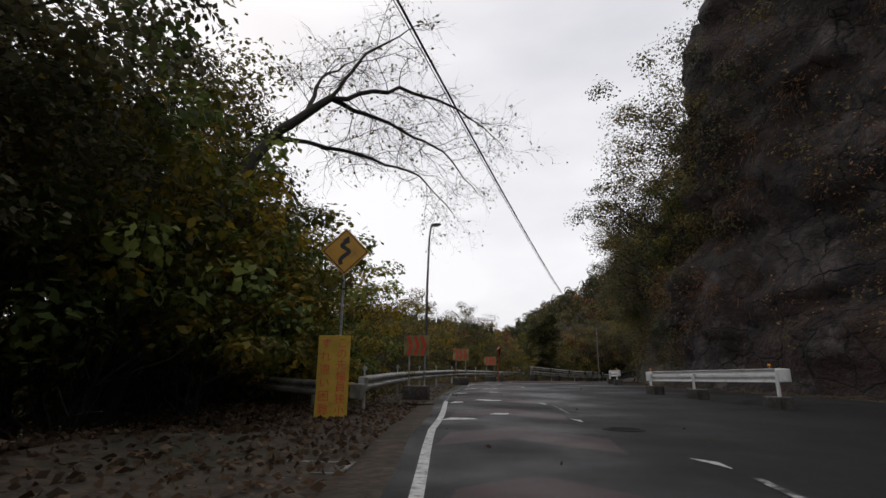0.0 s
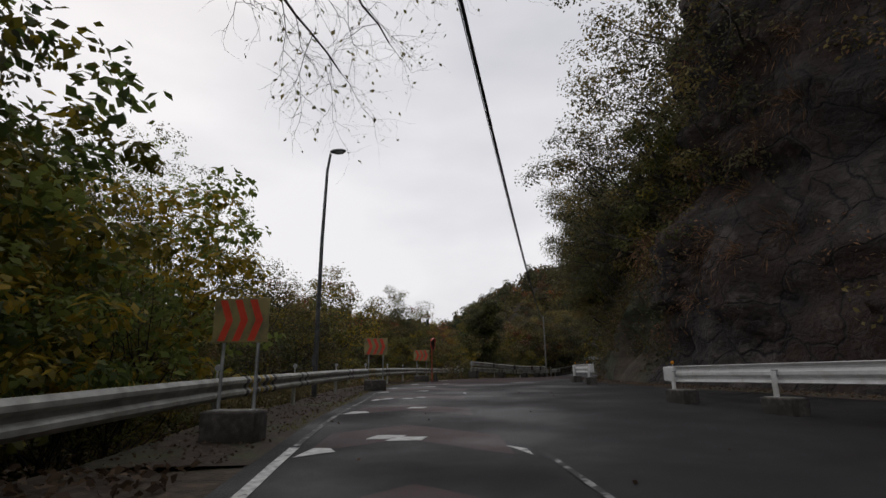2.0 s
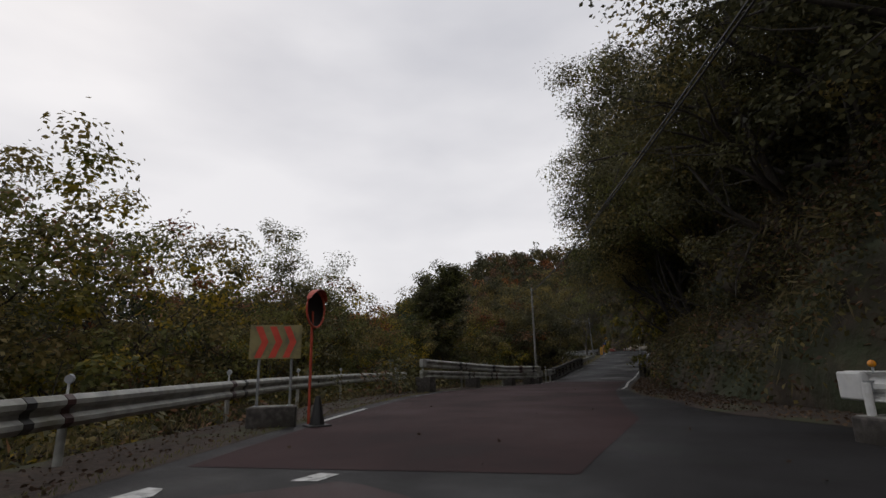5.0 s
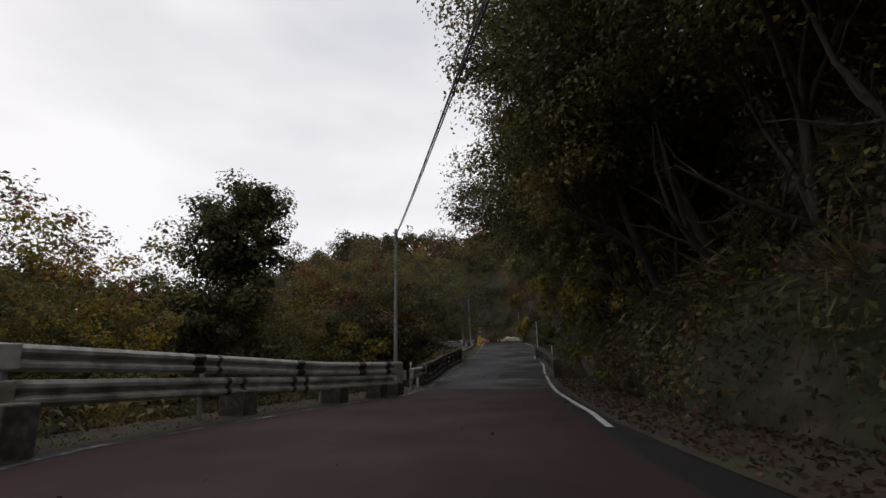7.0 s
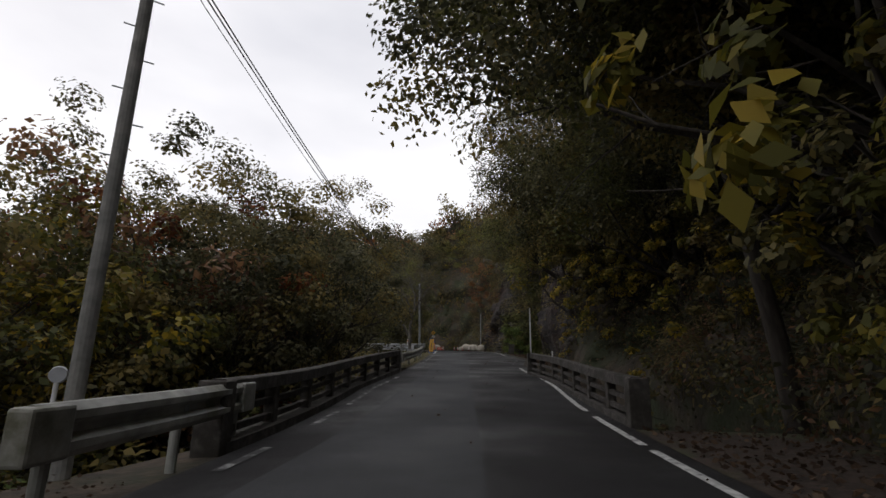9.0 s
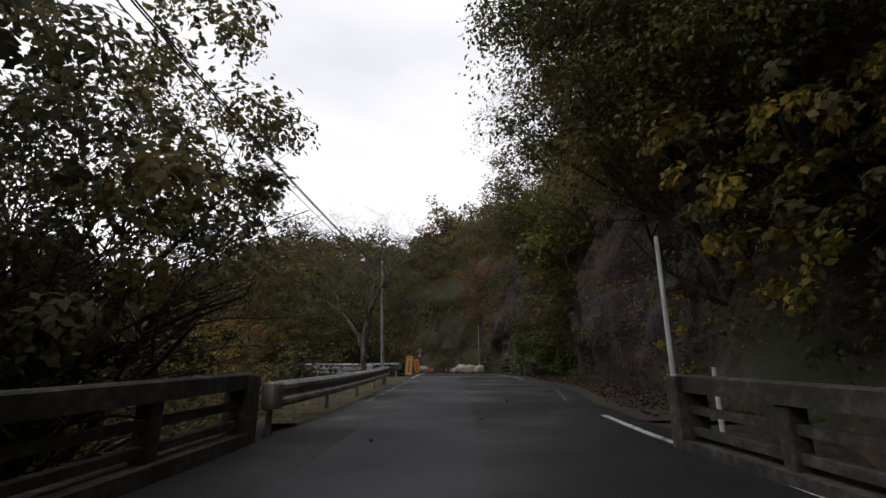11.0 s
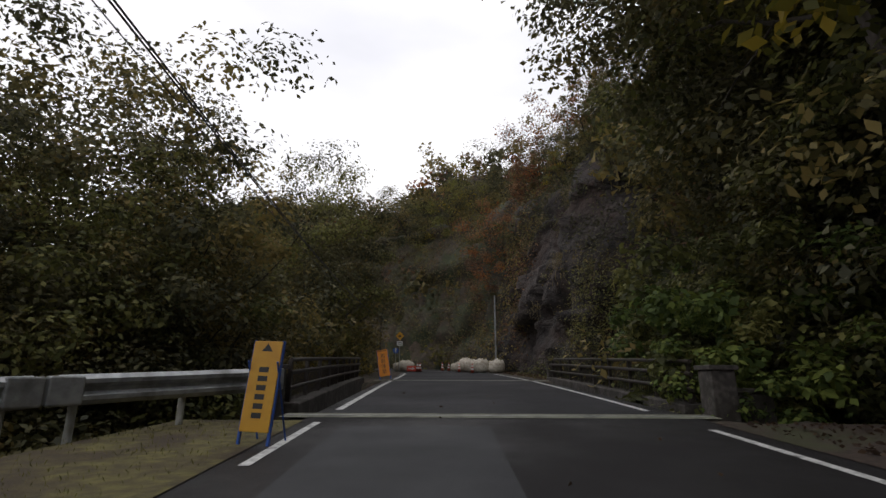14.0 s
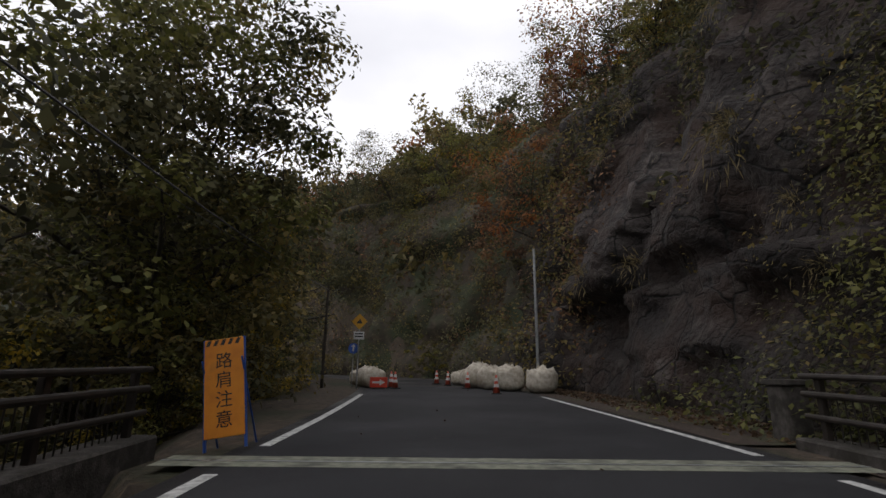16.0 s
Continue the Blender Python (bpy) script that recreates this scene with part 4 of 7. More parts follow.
for mat, n, label in ((LEAF_DARK, 260, "dark green wooded slope beyond the valley"), (LEAF_OLIVE, 240, "olive autumn woods beyond the valley"), (LEAF_BROWN, 130, "brown autumn woods beyond the valley"), (LEAF_RUST, 50, "rust-red autumn trees beyond the valley")):
    p, h = hillside(n, (-170, 70), (20, 300), beyond_valley, (6, 11))
    forest("far_woods", label, p, h, "broad", mat, 0.2)
for mat, n, label in ((LEAF_DARK, 80, "dark green trees in the valley"), (LEAF_OLIVE, 130, "olive autumn trees in the valley"), (LEAF_BROWN, 50, "brown autumn trees in the valley"), (LEAF_YELLOW, 16, "yellow autumn trees in the valley")):
    p, h = hillside(n, (-60, 70), (0, 180), valley_woods, (7.5, 12.5))
    forest("valley_trees", label, p, h, "broad", mat, 0.14)
p, h = hillside(420, (-170, 48), (262, 300), lambda x, y, s, d, z: z > 7, (8, 13))
forest("far_conifers", "dark conifer rows on the far ridge", p, h, "conifer", LEAF_CONIFER, 0.24)
for mat, n, label in ((LEAF_DARK, 480, "dark evergreen woods on the hill ahead"), (LEAF_OLIVE, 330, "olive autumn woods on the hill ahead"), (LEAF_BROWN, 190, "brown autumn woods on the hill ahead"), (LEAF_RUST, 50, "rust-red autumn trees on the hill ahead")):
    p, h = hillside(n, (25, 190), (130, 300), hill_ahead, (5, 9))
    forest("hill_woods", label, p, h, "broad", mat, 0.19)
for mat, n, label in ((LEAF_DARK, 260, "dark evergreen trees above the cliff"), (LEAF_OLIVE, 200, "olive autumn trees above the cliff"), (LEAF_BROWN, 120, "brown autumn trees above the cliff"), (LEAF_RUST, 30, "rust-red trees above the cliff")):
    p, h = hillside(n, (0, 150), (-10, 190), behind_cliff, (5, 9))
    forest("clifftop_woods", label, p, h, "broad", mat, 0.16)
for mat, n, label in ((LEAF_DARK, 300, "dark evergreen thicket on the slope above the road"), (LEAF_OLIVE, 220, "olive thicket on the slope above the road"), (LEAF_BROWN, 120, "brown autumn thicket on the slope above the road"), (LEAF_RUST, 26, "rust-red shrubs on the slope above the road")):
    p, h = hillside(n, (10, 130), (30, 200), bank_thicket, (3, 5.5))
    forest("slope_thicket", label, p, h, "broad", mat, 0.1)

near_conifers = [(x, y, float(ground_z(x, y)[0])) for x, y in zip(rng.uniform(20, 34, 46), rng.uniform(118, 140, 46))]
forest("conifer_stand", "dark conifer stand on the valley slope", near_conifers, [max(6.0, (15.5 - 0.75 * max(0.0, x - 27)) * rng.uniform(0.9, 1.05) - z) for x, y, z in near_conifers], "conifer", LEAF_CONIFER, 0.12)

# ---- undergrowth on the valley side ----
scatter_leaves("undergrowth", "dense dark green shrubs behind the guard rail", *mounds(120, (20, 74), (-19, -8.0), (0.9, 2.6), (0.8, 1.8)), 62, 0.13, LEAF_DARK)
scatter_leaves("undergrowth", "olive-green shrubs and weeds behind the guard rail", *mounds(140, (18, 76), (-18, -8.5), (0.8, 2.4), (0.7, 1.6)), 62, 0.13, LEAF_OLIVE)
scatter_leaves("undergrowth", "yellowing shrubs behind the guard rail", *mounds(60, (24, 76), (-22, -10), (0.8, 2.2), (0.6, 1.3)), 50, 0.12, LEAF_YELLOW)
scatter_leaves("undergrowth", "mixed shrubs on the valley bank", *mounds(170, (74, 150), (-20, -5.5), (0.8, 2.6), (0.8, 1.8)), 60, 0.13, LEAF_OLIVE)
scatter_leaves("undergrowth", "dark shrubs on the valley bank", *mounds(150, (74, 160), (-20, -5.0), (0.8, 2.6), (0.8, 1.8)), 60, 0.13, LEAF_DARK)
scatter_leaves("undergrowth", "brown bracken on the valley bank", *mounds(110, (20, 150), (-22, -7.5), (0.6, 1.8), (0.6, 1.4)), 50, 0.12, LEAF_BROWN)


scatter_leaves("undergrowth", "bright yellow-green saplings on the valley bank", *mounds(60, (103, 119), (-18, -10.5), (1.4, 3.0), (0.8, 1.7)), 75, 0.09, LEAF_FRESH)
scatter_leaves("undergrowth", "yellow-green saplings behind the rails of the bend", *mounds(40, (70, 86), (-15, -7), (1.4, 3.0), (0.8, 1.6)), 75, 0.09, LEAF_FRESH)

scatter_leaves("undergrowth", "olive-brown saplings behind the mossy verge", *mounds(55, (111, 121), (-15, -9.5), (1.8, 3.6), (0.9, 1.9)), 80, 0.08, LEAF_OLIVE)
scatter_leaves("undergrowth", "brown autumn saplings behind the mossy verge", *mounds(30, (111, 121), (-15, -9.5), (1.8, 3.4), (0.8, 1.6)), 80, 0.08, LEAF_BROWN)

# ---- plants on the rock wall ----
def cliff_mounds(count, s_range, v_range, h_range, w_range, gaps=-0.12):
    out, hs, ws = [], [], []
    while len(out) < count:
        s, v = rng.uniform(*s_range), rng.uniform(*v_range)
        if noise.noise(Vector((s * 0.12, v * 2.6, 4.0))) < gaps:
            continue
        p = cliff_place(float(s), float(v))
        out.append(tuple(p))
        hs.append(rng.uniform(*h_range)), ws.append(rng.uniform(*w_range))
    return out, hs, ws


scatter_leaves("cliff_plants", "ivy and shrubs clinging to the rock", *cliff_mounds(150, (-22, 40), (0.1, 0.75), (0.4, 1.2), (0.4, 1.3)), 55, 0.11, LEAF_OLIVE, "cliff plants", 1)
scatter_leaves("cliff_plants", "brown dead ferns on the rock ledges", *cliff_mounds(330, (-22, 40), (0.1, 0.7), (0.25, 0.7), (0.6, 1.6)), 55, 0.1, LEAF_BROWN, "cliff plants", 1)
scatter_leaves("cliff_plants", "dark vines covering the bank", *cliff_mounds(420, (38, 99), (0.05, 1.0), (0.6, 1.5), (0.6, 1.5), -0.6), 95, 0.09, LEAF_DARK, "cliff plants", 1)
scatter_leaves("cliff_plants", "olive creepers covering the bank", *cliff_mounds(320, (38, 99), (0.1, 1.0), (0.5, 1.3), (0.6, 1.4), -0.6), 95, 0.09, LEAF_OLIVE, "cliff plants", 1)
scatter_leaves("cliff_plants", "brown dry creepers on the bank", *cliff_mounds(280, (38, 99), (0.02, 0.9), (0.4, 1.2), (0.5, 1.3), -0.6), 90, 0.085, LEAF_BROWN, "cliff plants", 1)
scatter_leaves("cliff_plants", "tufts and shrubs hanging from the rock face", *cliff_mounds(110, (99, 118), (0.1, 0.95), (0.4, 1.0), (0.3, 0.9)), 55, 0.1, LEAF_OLIVE, "cliff plants", 1)
scatter_leaves("cliff_plants", "green shrubs beside the bridge", *cliff_mounds(220, (116, 137), (0.0, 1.0), (0.7, 1.8), (0.8, 1.8)), 120, 0.075, LEAF_GREEN, "cliff plants", 1)
scatter_leaves("cliff_plants", "small plants on the rock face", *cliff_mounds(60, (137, 175), (0.1, 1.0), (0.3, 0.9), (0.3, 0.9)), 110, 0.065, LEAF_OLIVE, "cliff plants", 1)
scatter_leaves("cliff_plants", "dark shrubs on the bank by the bend", *cliff_mounds(330, (152, 190), (0.0, 1.0), (0.8, 1.9), (0.8, 1.9), -0.6), 40, 0.14, LEAF_DARK, "cliff plants", 1)

scatter_leaves("cliff_plants", "olive shrubs on the bank by the bend", *cliff_mounds(260, (148, 190), (0.0, 1.0), (0.7, 1.8), (0.8, 1.8), -0.6), 40, 0.13, LEAF_OLIVE, "cliff plants", 1)
scatter_leaves("cliff_plants", "brown dry shrubs on the bank by the bend", *cliff_mounds(200, (146, 190), (0.1, 1.0), (0.7, 1.6), (0.8, 1.8), -0.6), 40, 0.13, LEAF_BROWN, "cliff plants", 1)
scatter_leaves("cliff_plants", "dark vines over the top of the rock", *cliff_mounds(200, (99, 119), (0.45, 1.0), (0.5, 1.3), (0.6, 1.4), -0.2), 60, 0.1, LEAF_DARK, "cliff plants", 1)
scatter_leaves("cliff_plants", "dark shrubs over the top of the rock", *cliff_mounds(130, (137, 152), (0.6, 1.0), (0.5, 1.3), (0.6, 1.4), -0.5), 55, 0.11, LEAF_DARK, "cliff plants", 1)


def hanging_tufts(label, count, s_range, v_range, size, blades, mat):
    """Grass tufts that hang from ledges: many thin drooping blades, as one mesh."""
    pts, axes, sz = [], [], []
    for _ in range(count):
        s, v = rng.uniform(*s_range), rng.uniform(*v_range)
        p = np.array(cliff_place(float(s), float(v)))
        out = np.array(at(float(s), -1.0)) - np.array(at(float(s), 0.0))
        out[2] = 0
        k = rng.uniform(0.6, 1.3) * size
        for layer, (reach, drop) in enumerate(((0.12, 0.1), (0.3, 0.0), (0.42, -0.28), (0.46, -0.6))):
            n = blades
            side = rng.normal(size=(n, 3)) * 0.28
            pts.append(p + (out * reach + np.array([0, 0, drop])) * k + side * k * (0.5 + 0.3 * layer))
            axes.append(out * (1.0 - 0.25 * layer) + side * 1.5 + np.array([0, 0, 0.9 - 0.75 * layer]))
            sz.append(np.full(n, 0.035 * k) * (0.7 + 0.6 * rng.random(n)))
    me = leaf_mesh("hanging_grass", np.concatenate(pts), np.concatenate(sz), mat, np.concatenate(axes), 11.0, 0.1)
    return tagged(new("hanging_grass", me), label, "grass", kind="stuff")


hanging_tufts("pale grass tufts hanging from the wet rock", 34, (99, 117), (0.12, 0.75), 0.8, 26, GRASS_DRY)
hanging_tufts("green fern tufts hanging from the wet rock", 30, (99, 117), (0.1, 0.8), 0.6, 26, LEAF_OLIVE)
hanging_tufts("dry grass tufts on the rock face", 16, (138, 152), (0.15, 0.8), 0.9, 26, GRASS_DRY)
hanging_tufts("dry grass hanging from the vine-covered bank", 40, (48, 92), (0.15, 0.8), 1.3, 26, GRASS_DRY)
hanging_tufts("long dry grass hanging from the bank", 30, (64, 73), (0.35, 0.85), 1.35, 44, GRASS_DRY)
hanging_tufts("brown dead grass on the cliff ledges", 70, (-10, 40), (0.12, 0.6), 1.2, 26, LEAF_BROWN)

scatter_leaves("cliff_plants", "dark shrubs covering the bank beside the bridge", *cliff_mounds(260, (116, 138), (0.0, 1.0), (0.7, 1.7), (0.8, 1.7), -0.9), 110, 0.075, LEAF_DARK, "cliff plants", 1)
scatter_leaves("cliff_plants", "olive and brown shrubs covering the bank beside the bridge", *cliff_mounds(160, (116, 138), (0.1, 1.0), (0.6, 1.5), (0.7, 1.6), -0.9), 100, 0.075, LEAF_OLIVE, "cliff plants", 1)


def slope_mounds(count, s_range, off, h_range, w_range):
    """Places on the slope that rises behind the foot of the bank."""
    out, hs, ws = [], [], []
    for _ in range(count):
        s = rng.uniform(*s_range)
        x, y = on_ground(s, float(cliff_foot(s)) + rng.uniform(*off))
        out.append((x, y, float(ground_z(x, y)[0])))
        hs.append(rng.uniform(*h_range)), ws.append(rng.uniform(*w_range))
    return out, hs, ws


scatter_leaves("undergrowth", "dark scrub on the slope above the bank", *slope_mounds(300, (96, 175), (2, 16), (0.8, 2.0), (0.9, 2.0)), 32, 0.13, LEAF_DARK)
scatter_leaves("undergrowth", "brown and olive scrub on the slope above the bank", *slope_mounds(260, (96, 175), (2, 16), (0.8, 2.0), (0.9, 2.0)), 32, 0.13, LEAF_OLIVE)

scatter_leaves("undergrowth", "green and olive thicket on the slope beside the bridge", *slope_mounds(230, (112, 140), (-1, 9), (0.8, 1.9), (0.9, 1.9)), 80, 0.075, LEAF_GREEN)
scatter_leaves("undergrowth", "dark thicket on the slope beside the bridge", *slope_mounds(230, (112, 140), (0, 11), (0.8, 2.0), (0.9, 2.0)), 80, 0.075, LEAF_DARK)

scatter_leaves("undergrowth", "dark scrub on the hill at the bend", *mounds(260, (158, 200), (6.5, 24), (0.8, 2.2), (0.9, 2.2)), 40, 0.12, LEAF_DARK)
scatter_leaves("undergrowth", "olive and yellow scrub on the hill at the bend", *mounds(220, (158, 200), (6.5, 24), (0.8, 2.2), (0.9, 2.2)), 40, 0.12, LEAF_OLIVE)

# ---- guard rails ----
W_BEAM = [(0.0, -0.19), (0.03, -0.185), (0.085, -0.13), (0.085, -0.075), (0.02, -0.025), (0.02, 0.025), (0.085, 0.075), (0.085, 0.13), (0.03, 0.185), (0.0, 0.19),
          (-0.012, 0.18), (0.014, 0.165), (0.062, 0.125), (0.062, 0.085), (-0.004, 0.03), (-0.004, -0.03), (0.062, -0.085), (0.062, -0.125), (0.014, -0.165), (-0.012, -0.18)]


W_BEAM = [(1.15 * a, 1.15 * u) for a, u in W_BEAM]


def resample(pts, step):
    """Points at even steps on a smooth line through the given ones."""
    p = np.array(pts, float)
    d = np.concatenate([[0], np.cumsum(np.linalg.norm(np.diff(p[:, :2], axis=0), axis=1))])
    n = max(2, int(d[-1] / step) + 1)
    u = np.linspace(0, d[-1], n)
    out = []
    for v in u:
        k = min(max(int(np.searchsorted(d, v)) - 1, 0), len(p) - 2)
        a, b, c, e = p[max(k - 1, 0)], p[k], p[k + 1], p[min(k + 2, len(p) - 1)]
        t = (v - d[k]) / (d[k + 1] - d[k])
        out.append(0.5 * (2 * b + (c - a) * t + (2 * a - 5 * b + 4 * c - e) * t * t + (3 * b - a - 3 * c + e) * t ** 3))
    return [Vector(q) for q in out]


def ground_at(x, y):
    return float(ground_z(x, y)[0])


def delineator(parent, x, y, z0, z1, mat=None):
    bm = bmesh.new()
    tube(bm, [(x, y, z0), (x, y, z1 - 0.06)], 0.018, 8)
    stem = part("marker_post", bm, WHITE_PLASTIC, parent)
    bm = bmesh.new()
    bmesh.ops.create_cone(bm, cap_ends=True, segments=18, radius1=0.068, radius2=0.06, depth=0.035, matrix=Matrix.Translation((x, y, z1)) @ Euler((radians(90), 0, radians(heading(20)))).to_matrix().to_4x4())
    part("reflector", bm, mat or REFLECTOR_GREY, stem, "round grey reflector disc")


def guard_rail(label, line_pts, mat, posts, post_top=0.1, ends=(True, True), bands=(), markers=(), flip=1, post_mat=None, post_r=0.057, group="guard rails"):
    """A W-beam rail: beam centre points with their heights; posts: shares of the length; bands: (share, width, material)."""
    ob = thing("guard_rail", label, "guard rail", group)
    pts = resample(line_pts, 0.5)
    outline = [(a * flip, u) for a, u in W_BEAM]
    part("beam", sweep(bmesh.new(), pts, outline), mat, ob)
    n = len(pts) - 1

    def spot(f):
        k = min(max(f * n, 0), n - 1e-6)
        i = int(k)
        p = pts[i].lerp(pts[i + 1], k - i)
        d = (pts[i + 1] - pts[i])
        d.z = 0
        d.normalize()
        return p, d, Vector((d.y, -d.x, 0))

    for f in posts:
        p, d, r = spot(f)
        q = p - r * (0.07 * flip)
        z = ground_at(q.x, q.y)
        bm = bmesh.new()
        tube(bm, [(q.x, q.y, min(z, p.z - 0.4) - 0.3), (q.x, q.y, p.z + post_top)], post_r, 12)
        part("post", bm, post_mat or mat, ob)
        bm = bmesh.new()
        m = p - r * 0.02 * flip
        bmesh.ops.create_cube(bm, size=1, matrix=Matrix.Translation(m) @ Matrix.Rotation(math.atan2(d.y, d.x), 4, "Z") @ Matrix.Diagonal((0.09, 0.1, 0.16, 1)))
        part("bracket", bm, GALV, ob)
    for f, end in zip((0.0, 1.0), ends):
        if end:
            p, d, r = spot(f)
            out = -1 if f == 0 else 1
            bm = bmesh.new()
            box(bm, -0.12, -0.07, -0.205, 0.32, 0.13, 0.205, 0.03)
            bmesh.ops.transform(bm, verts=bm.verts, matrix=Matrix.Translation(p) @ Matrix(((-d.x * out, r.x * flip, 0, 0), (-d.y * out, r.y * flip, 0, 0), (0, 0, 1, 0), (0, 0, 0, 1))))
            bmesh.ops.recalc_face_normals(bm, faces=bm.faces)
            part("end_piece", bm, mat, ob)
    for f, width, bmat in bands:
        p, d, r = spot(f)
        bm = bmesh.new()
        sweep(bm, [p - d * width / 2, p + d * width / 2], [((a * 1.06 + 0.006) * flip, u * 1.02) for a, u in W_BEAM[:10]] + [(-0.015 * flip, 0.19), (-0.015 * flip, -0.19)])
        part("tape_band", bm, bmat, ob)
    for f in markers:
        p, d, r = spot(f)
        q = p - r * (0.07 * flip)
        delineator(ob, q.x, q.y, p.z, p.z + 0.42)
    return ob


def rail_line(*pts):
    """Beam centres from x, y and height over the road."""
    out = []
    for x, y, h in pts:
        s, _ = along(x, y)
        out.append((x, y, float(road_z(s[0])) + h))
    return out


guard_rail("old dirty white guard rail half sunk in leaf litter", [(-17.0, 22.6, 1.35), (-10.8, 20.1, 1.12), (-6.0, 17.2, 0.86), (-2.25, 14.3, 0.72)], RAIL_DIRTY, (0.25, 0.55, 0.85), bands=((0.965, 0.16, TAPE_YELLOW), (0.985, 0.1, TAPE_BLACK)), ends=(False, True))
main_line = rail_line((-2.3, 14.6, 0.74), (-1.85, 20.0, 0.73), (-1.2, 25.3, 0.72), (-0.4, 30.7, 0.72), (0.7, 36.2, 0.72), (2.0, 41.8, 0.72), (3.9, 50.0, 0.74), (5.4, 54.2, 0.76), (7.1, 59.0, 0.78), (10.0, 62.2, 0.8))
guard_rail("long curved white guard rail on round posts, dirty and scuffed", main_line, RAIL_WHITE, [0.02 + 0.96 * k / 9 for k in range(10)],
           bands=[(f, w, m) for f0 in (0.245, 0.38, 0.545, 0.86) for f, w, m in ((f0 - 0.006, 0.15, TAPE_BLACK), (f0 + 0.006, 0.15, TAPE_RED))]
           + [(f0 + 0.0062 * k, 0.13, TAPE_YELLOW if k % 2 else TAPE_BLACK) for f0 in (0.152, 0.445) for k in range(7)] + [(0.66, 0.2, TAPE_RED), (0.675, 0.16, TAPE_BLACK), (0.012, 0.09, TAPE_YELLOW), (0.006, 0.06, TAPE_BLACK)],
           markers=[0.02 + 0.96 * k / 9 for k in range(10)])


def block(name, label, x, y, z0, size, turn, mat=DARK_CONCRETE, group=""):
    """A cast concrete footing block with worn edges."""
    ob = thing(name, label, "concrete block", group, at=(x, y, z0), turn=turn)
    w, d, h = size
    bm = bmesh.new()
    box(bm, -w / 2, -d / 2, -0.05, w / 2, d / 2, h, 0.03)
    for v in bm.verts:
        v.co += Vector((noise.noise(v.co * 3 + Vector((x, y, 0))), noise.noise(v.co * 3.3 + Vector((y, 1, x))), 0)) * 0.018
    part("body", bm, mat, ob)
    bm = bmesh.new()
    box(bm, -w * 0.42, -d * 0.42, h - 0.004, w * 0.42, d * 0.42, h + 0.012, 0.004)
    part("mortar_cap", bm, CONCRETE, ob, "rough grey mortar cap")
    return ob


# double rail on loose blocks at the outer bend
for low, top, tag in ((0.62, 0.54, "lower"), (1.06, 0.98, "upper")):
    ln = rail_line((10.45, 59.3, 0.9 if tag == "lower" else 1.46), (14.3, 63.3, 0.72 if tag == "lower" else 1.24), (17.4, 65.25, top + 0.06), (20.35, 66.75, top))
    guard_rail("weathered white guard rail, %s of two beams on concrete blocks" % tag, ln, RAIL_WHITE if tag == "upper" else RAIL_DIRTY, (0.03, 0.36, 0.7, 0.97), post_top=0.16,
               bands=((0.34, 0.34, TAPE_BLACK), (0.39, 0.12, TAPE_RED), (0.62, 0.28, TAPE_BLACK), (0.83, 0.3, TAPE_RED), (0.93, 0.22, TAPE_BLACK)) if tag == "upper" else ((0.42, 0.14, TAPE_BLACK), (0.46, 0.14, TAPE_RED), (0.6, 0.14, TAPE_BLACK), (0.64, 0.14, TAPE_RED)), group="rails on the outer bend")
for x, y, w, hh in ((10.65, 59.35, 0.95, 0.76), (14.45, 63.45, 0.8, 0.6), (17.5, 65.3, 0.75, 0.48), (19.3, 66.25, 0.6, 0.45), (20.2, 66.75, 0.5, 0.43)):
    block("footing_block", "dark weathered concrete footing block under the rail", x, y, float(road_z(along(x, y)[0][0])), (w, 0.5, hh), -50, group="rail footing blocks")

# rails before and after the first bridge
guard_rail("short white guard rail end piece beside the pole", rail_line((19.7, 67.9, 0.62), (21.3, 68.5, 0.62)), RAIL_WHITE, (0.3, 0.8))
guard_rail("white guard rail before the stone bridge rail", rail_line((21.75, 68.6, 0.66), (23.0, 70.4, 0.66), (24.0, 71.9, 0.66)), RAIL_DIRTY, (0.1, 0.55, 0.95), markers=(0.1,))
far_line = [tuple(at(s, d, h)) for s, d, h in ((93.0, -2.95, 0.56), (98, -2.8, 0.52), (104, -2.75, 0.52), (108.3, -2.82, 0.54))]
guard_rail("grey-white guard rail along a mossy verge", far_line, RAIL_DIRTY, (0.03, 0.25, 0.47, 0.69, 0.9, 0.985), post_mat=RAIL_WHITE, markers=(0.9,))
for pts, where in ((((112.2, -7.9, 0.64), (114.6, -6.6, 0.65), (116.8, -5.45, 0.66)), (0.08, 0.5, 0.93)), (((117.05, -5.3, 0.66), (118.6, -4.2, 0.67), (120.1, -3.25, 0.68)), (0.1, 0.5, 0.9)), (((108.3, -3.5, 0.6), (109.5, -5.1, 0.62), (110.7, -6.7, 0.64)), (0.1, 0.9))):
    guard_rail("galvanised grey guard rail behind the mossy verge", [tuple(at(*q)) for q in pts], GALV, where, post_mat=RAIL_WHITE)
bm = bmesh.new()
p = at(109.2, -4.0)
tube(bm, [p + Vector((0, 0, -0.3)), p + Vector((0, 0, 1.28))], 0.055, 12)
guide = thing("marker_pole", "white plastic roadside marker pole behind the rail", "marker pole")
part("shaft", bm, WHITE_PLASTIC, guide)
bm = bmesh.new()
tube(bm, [p + Vector((0, 0, 1.12)), p + Vector((0, 0, 1.2))], 0.06, 12)
part("reflector", bm, REFLECTOR, guide, "amber reflector band")


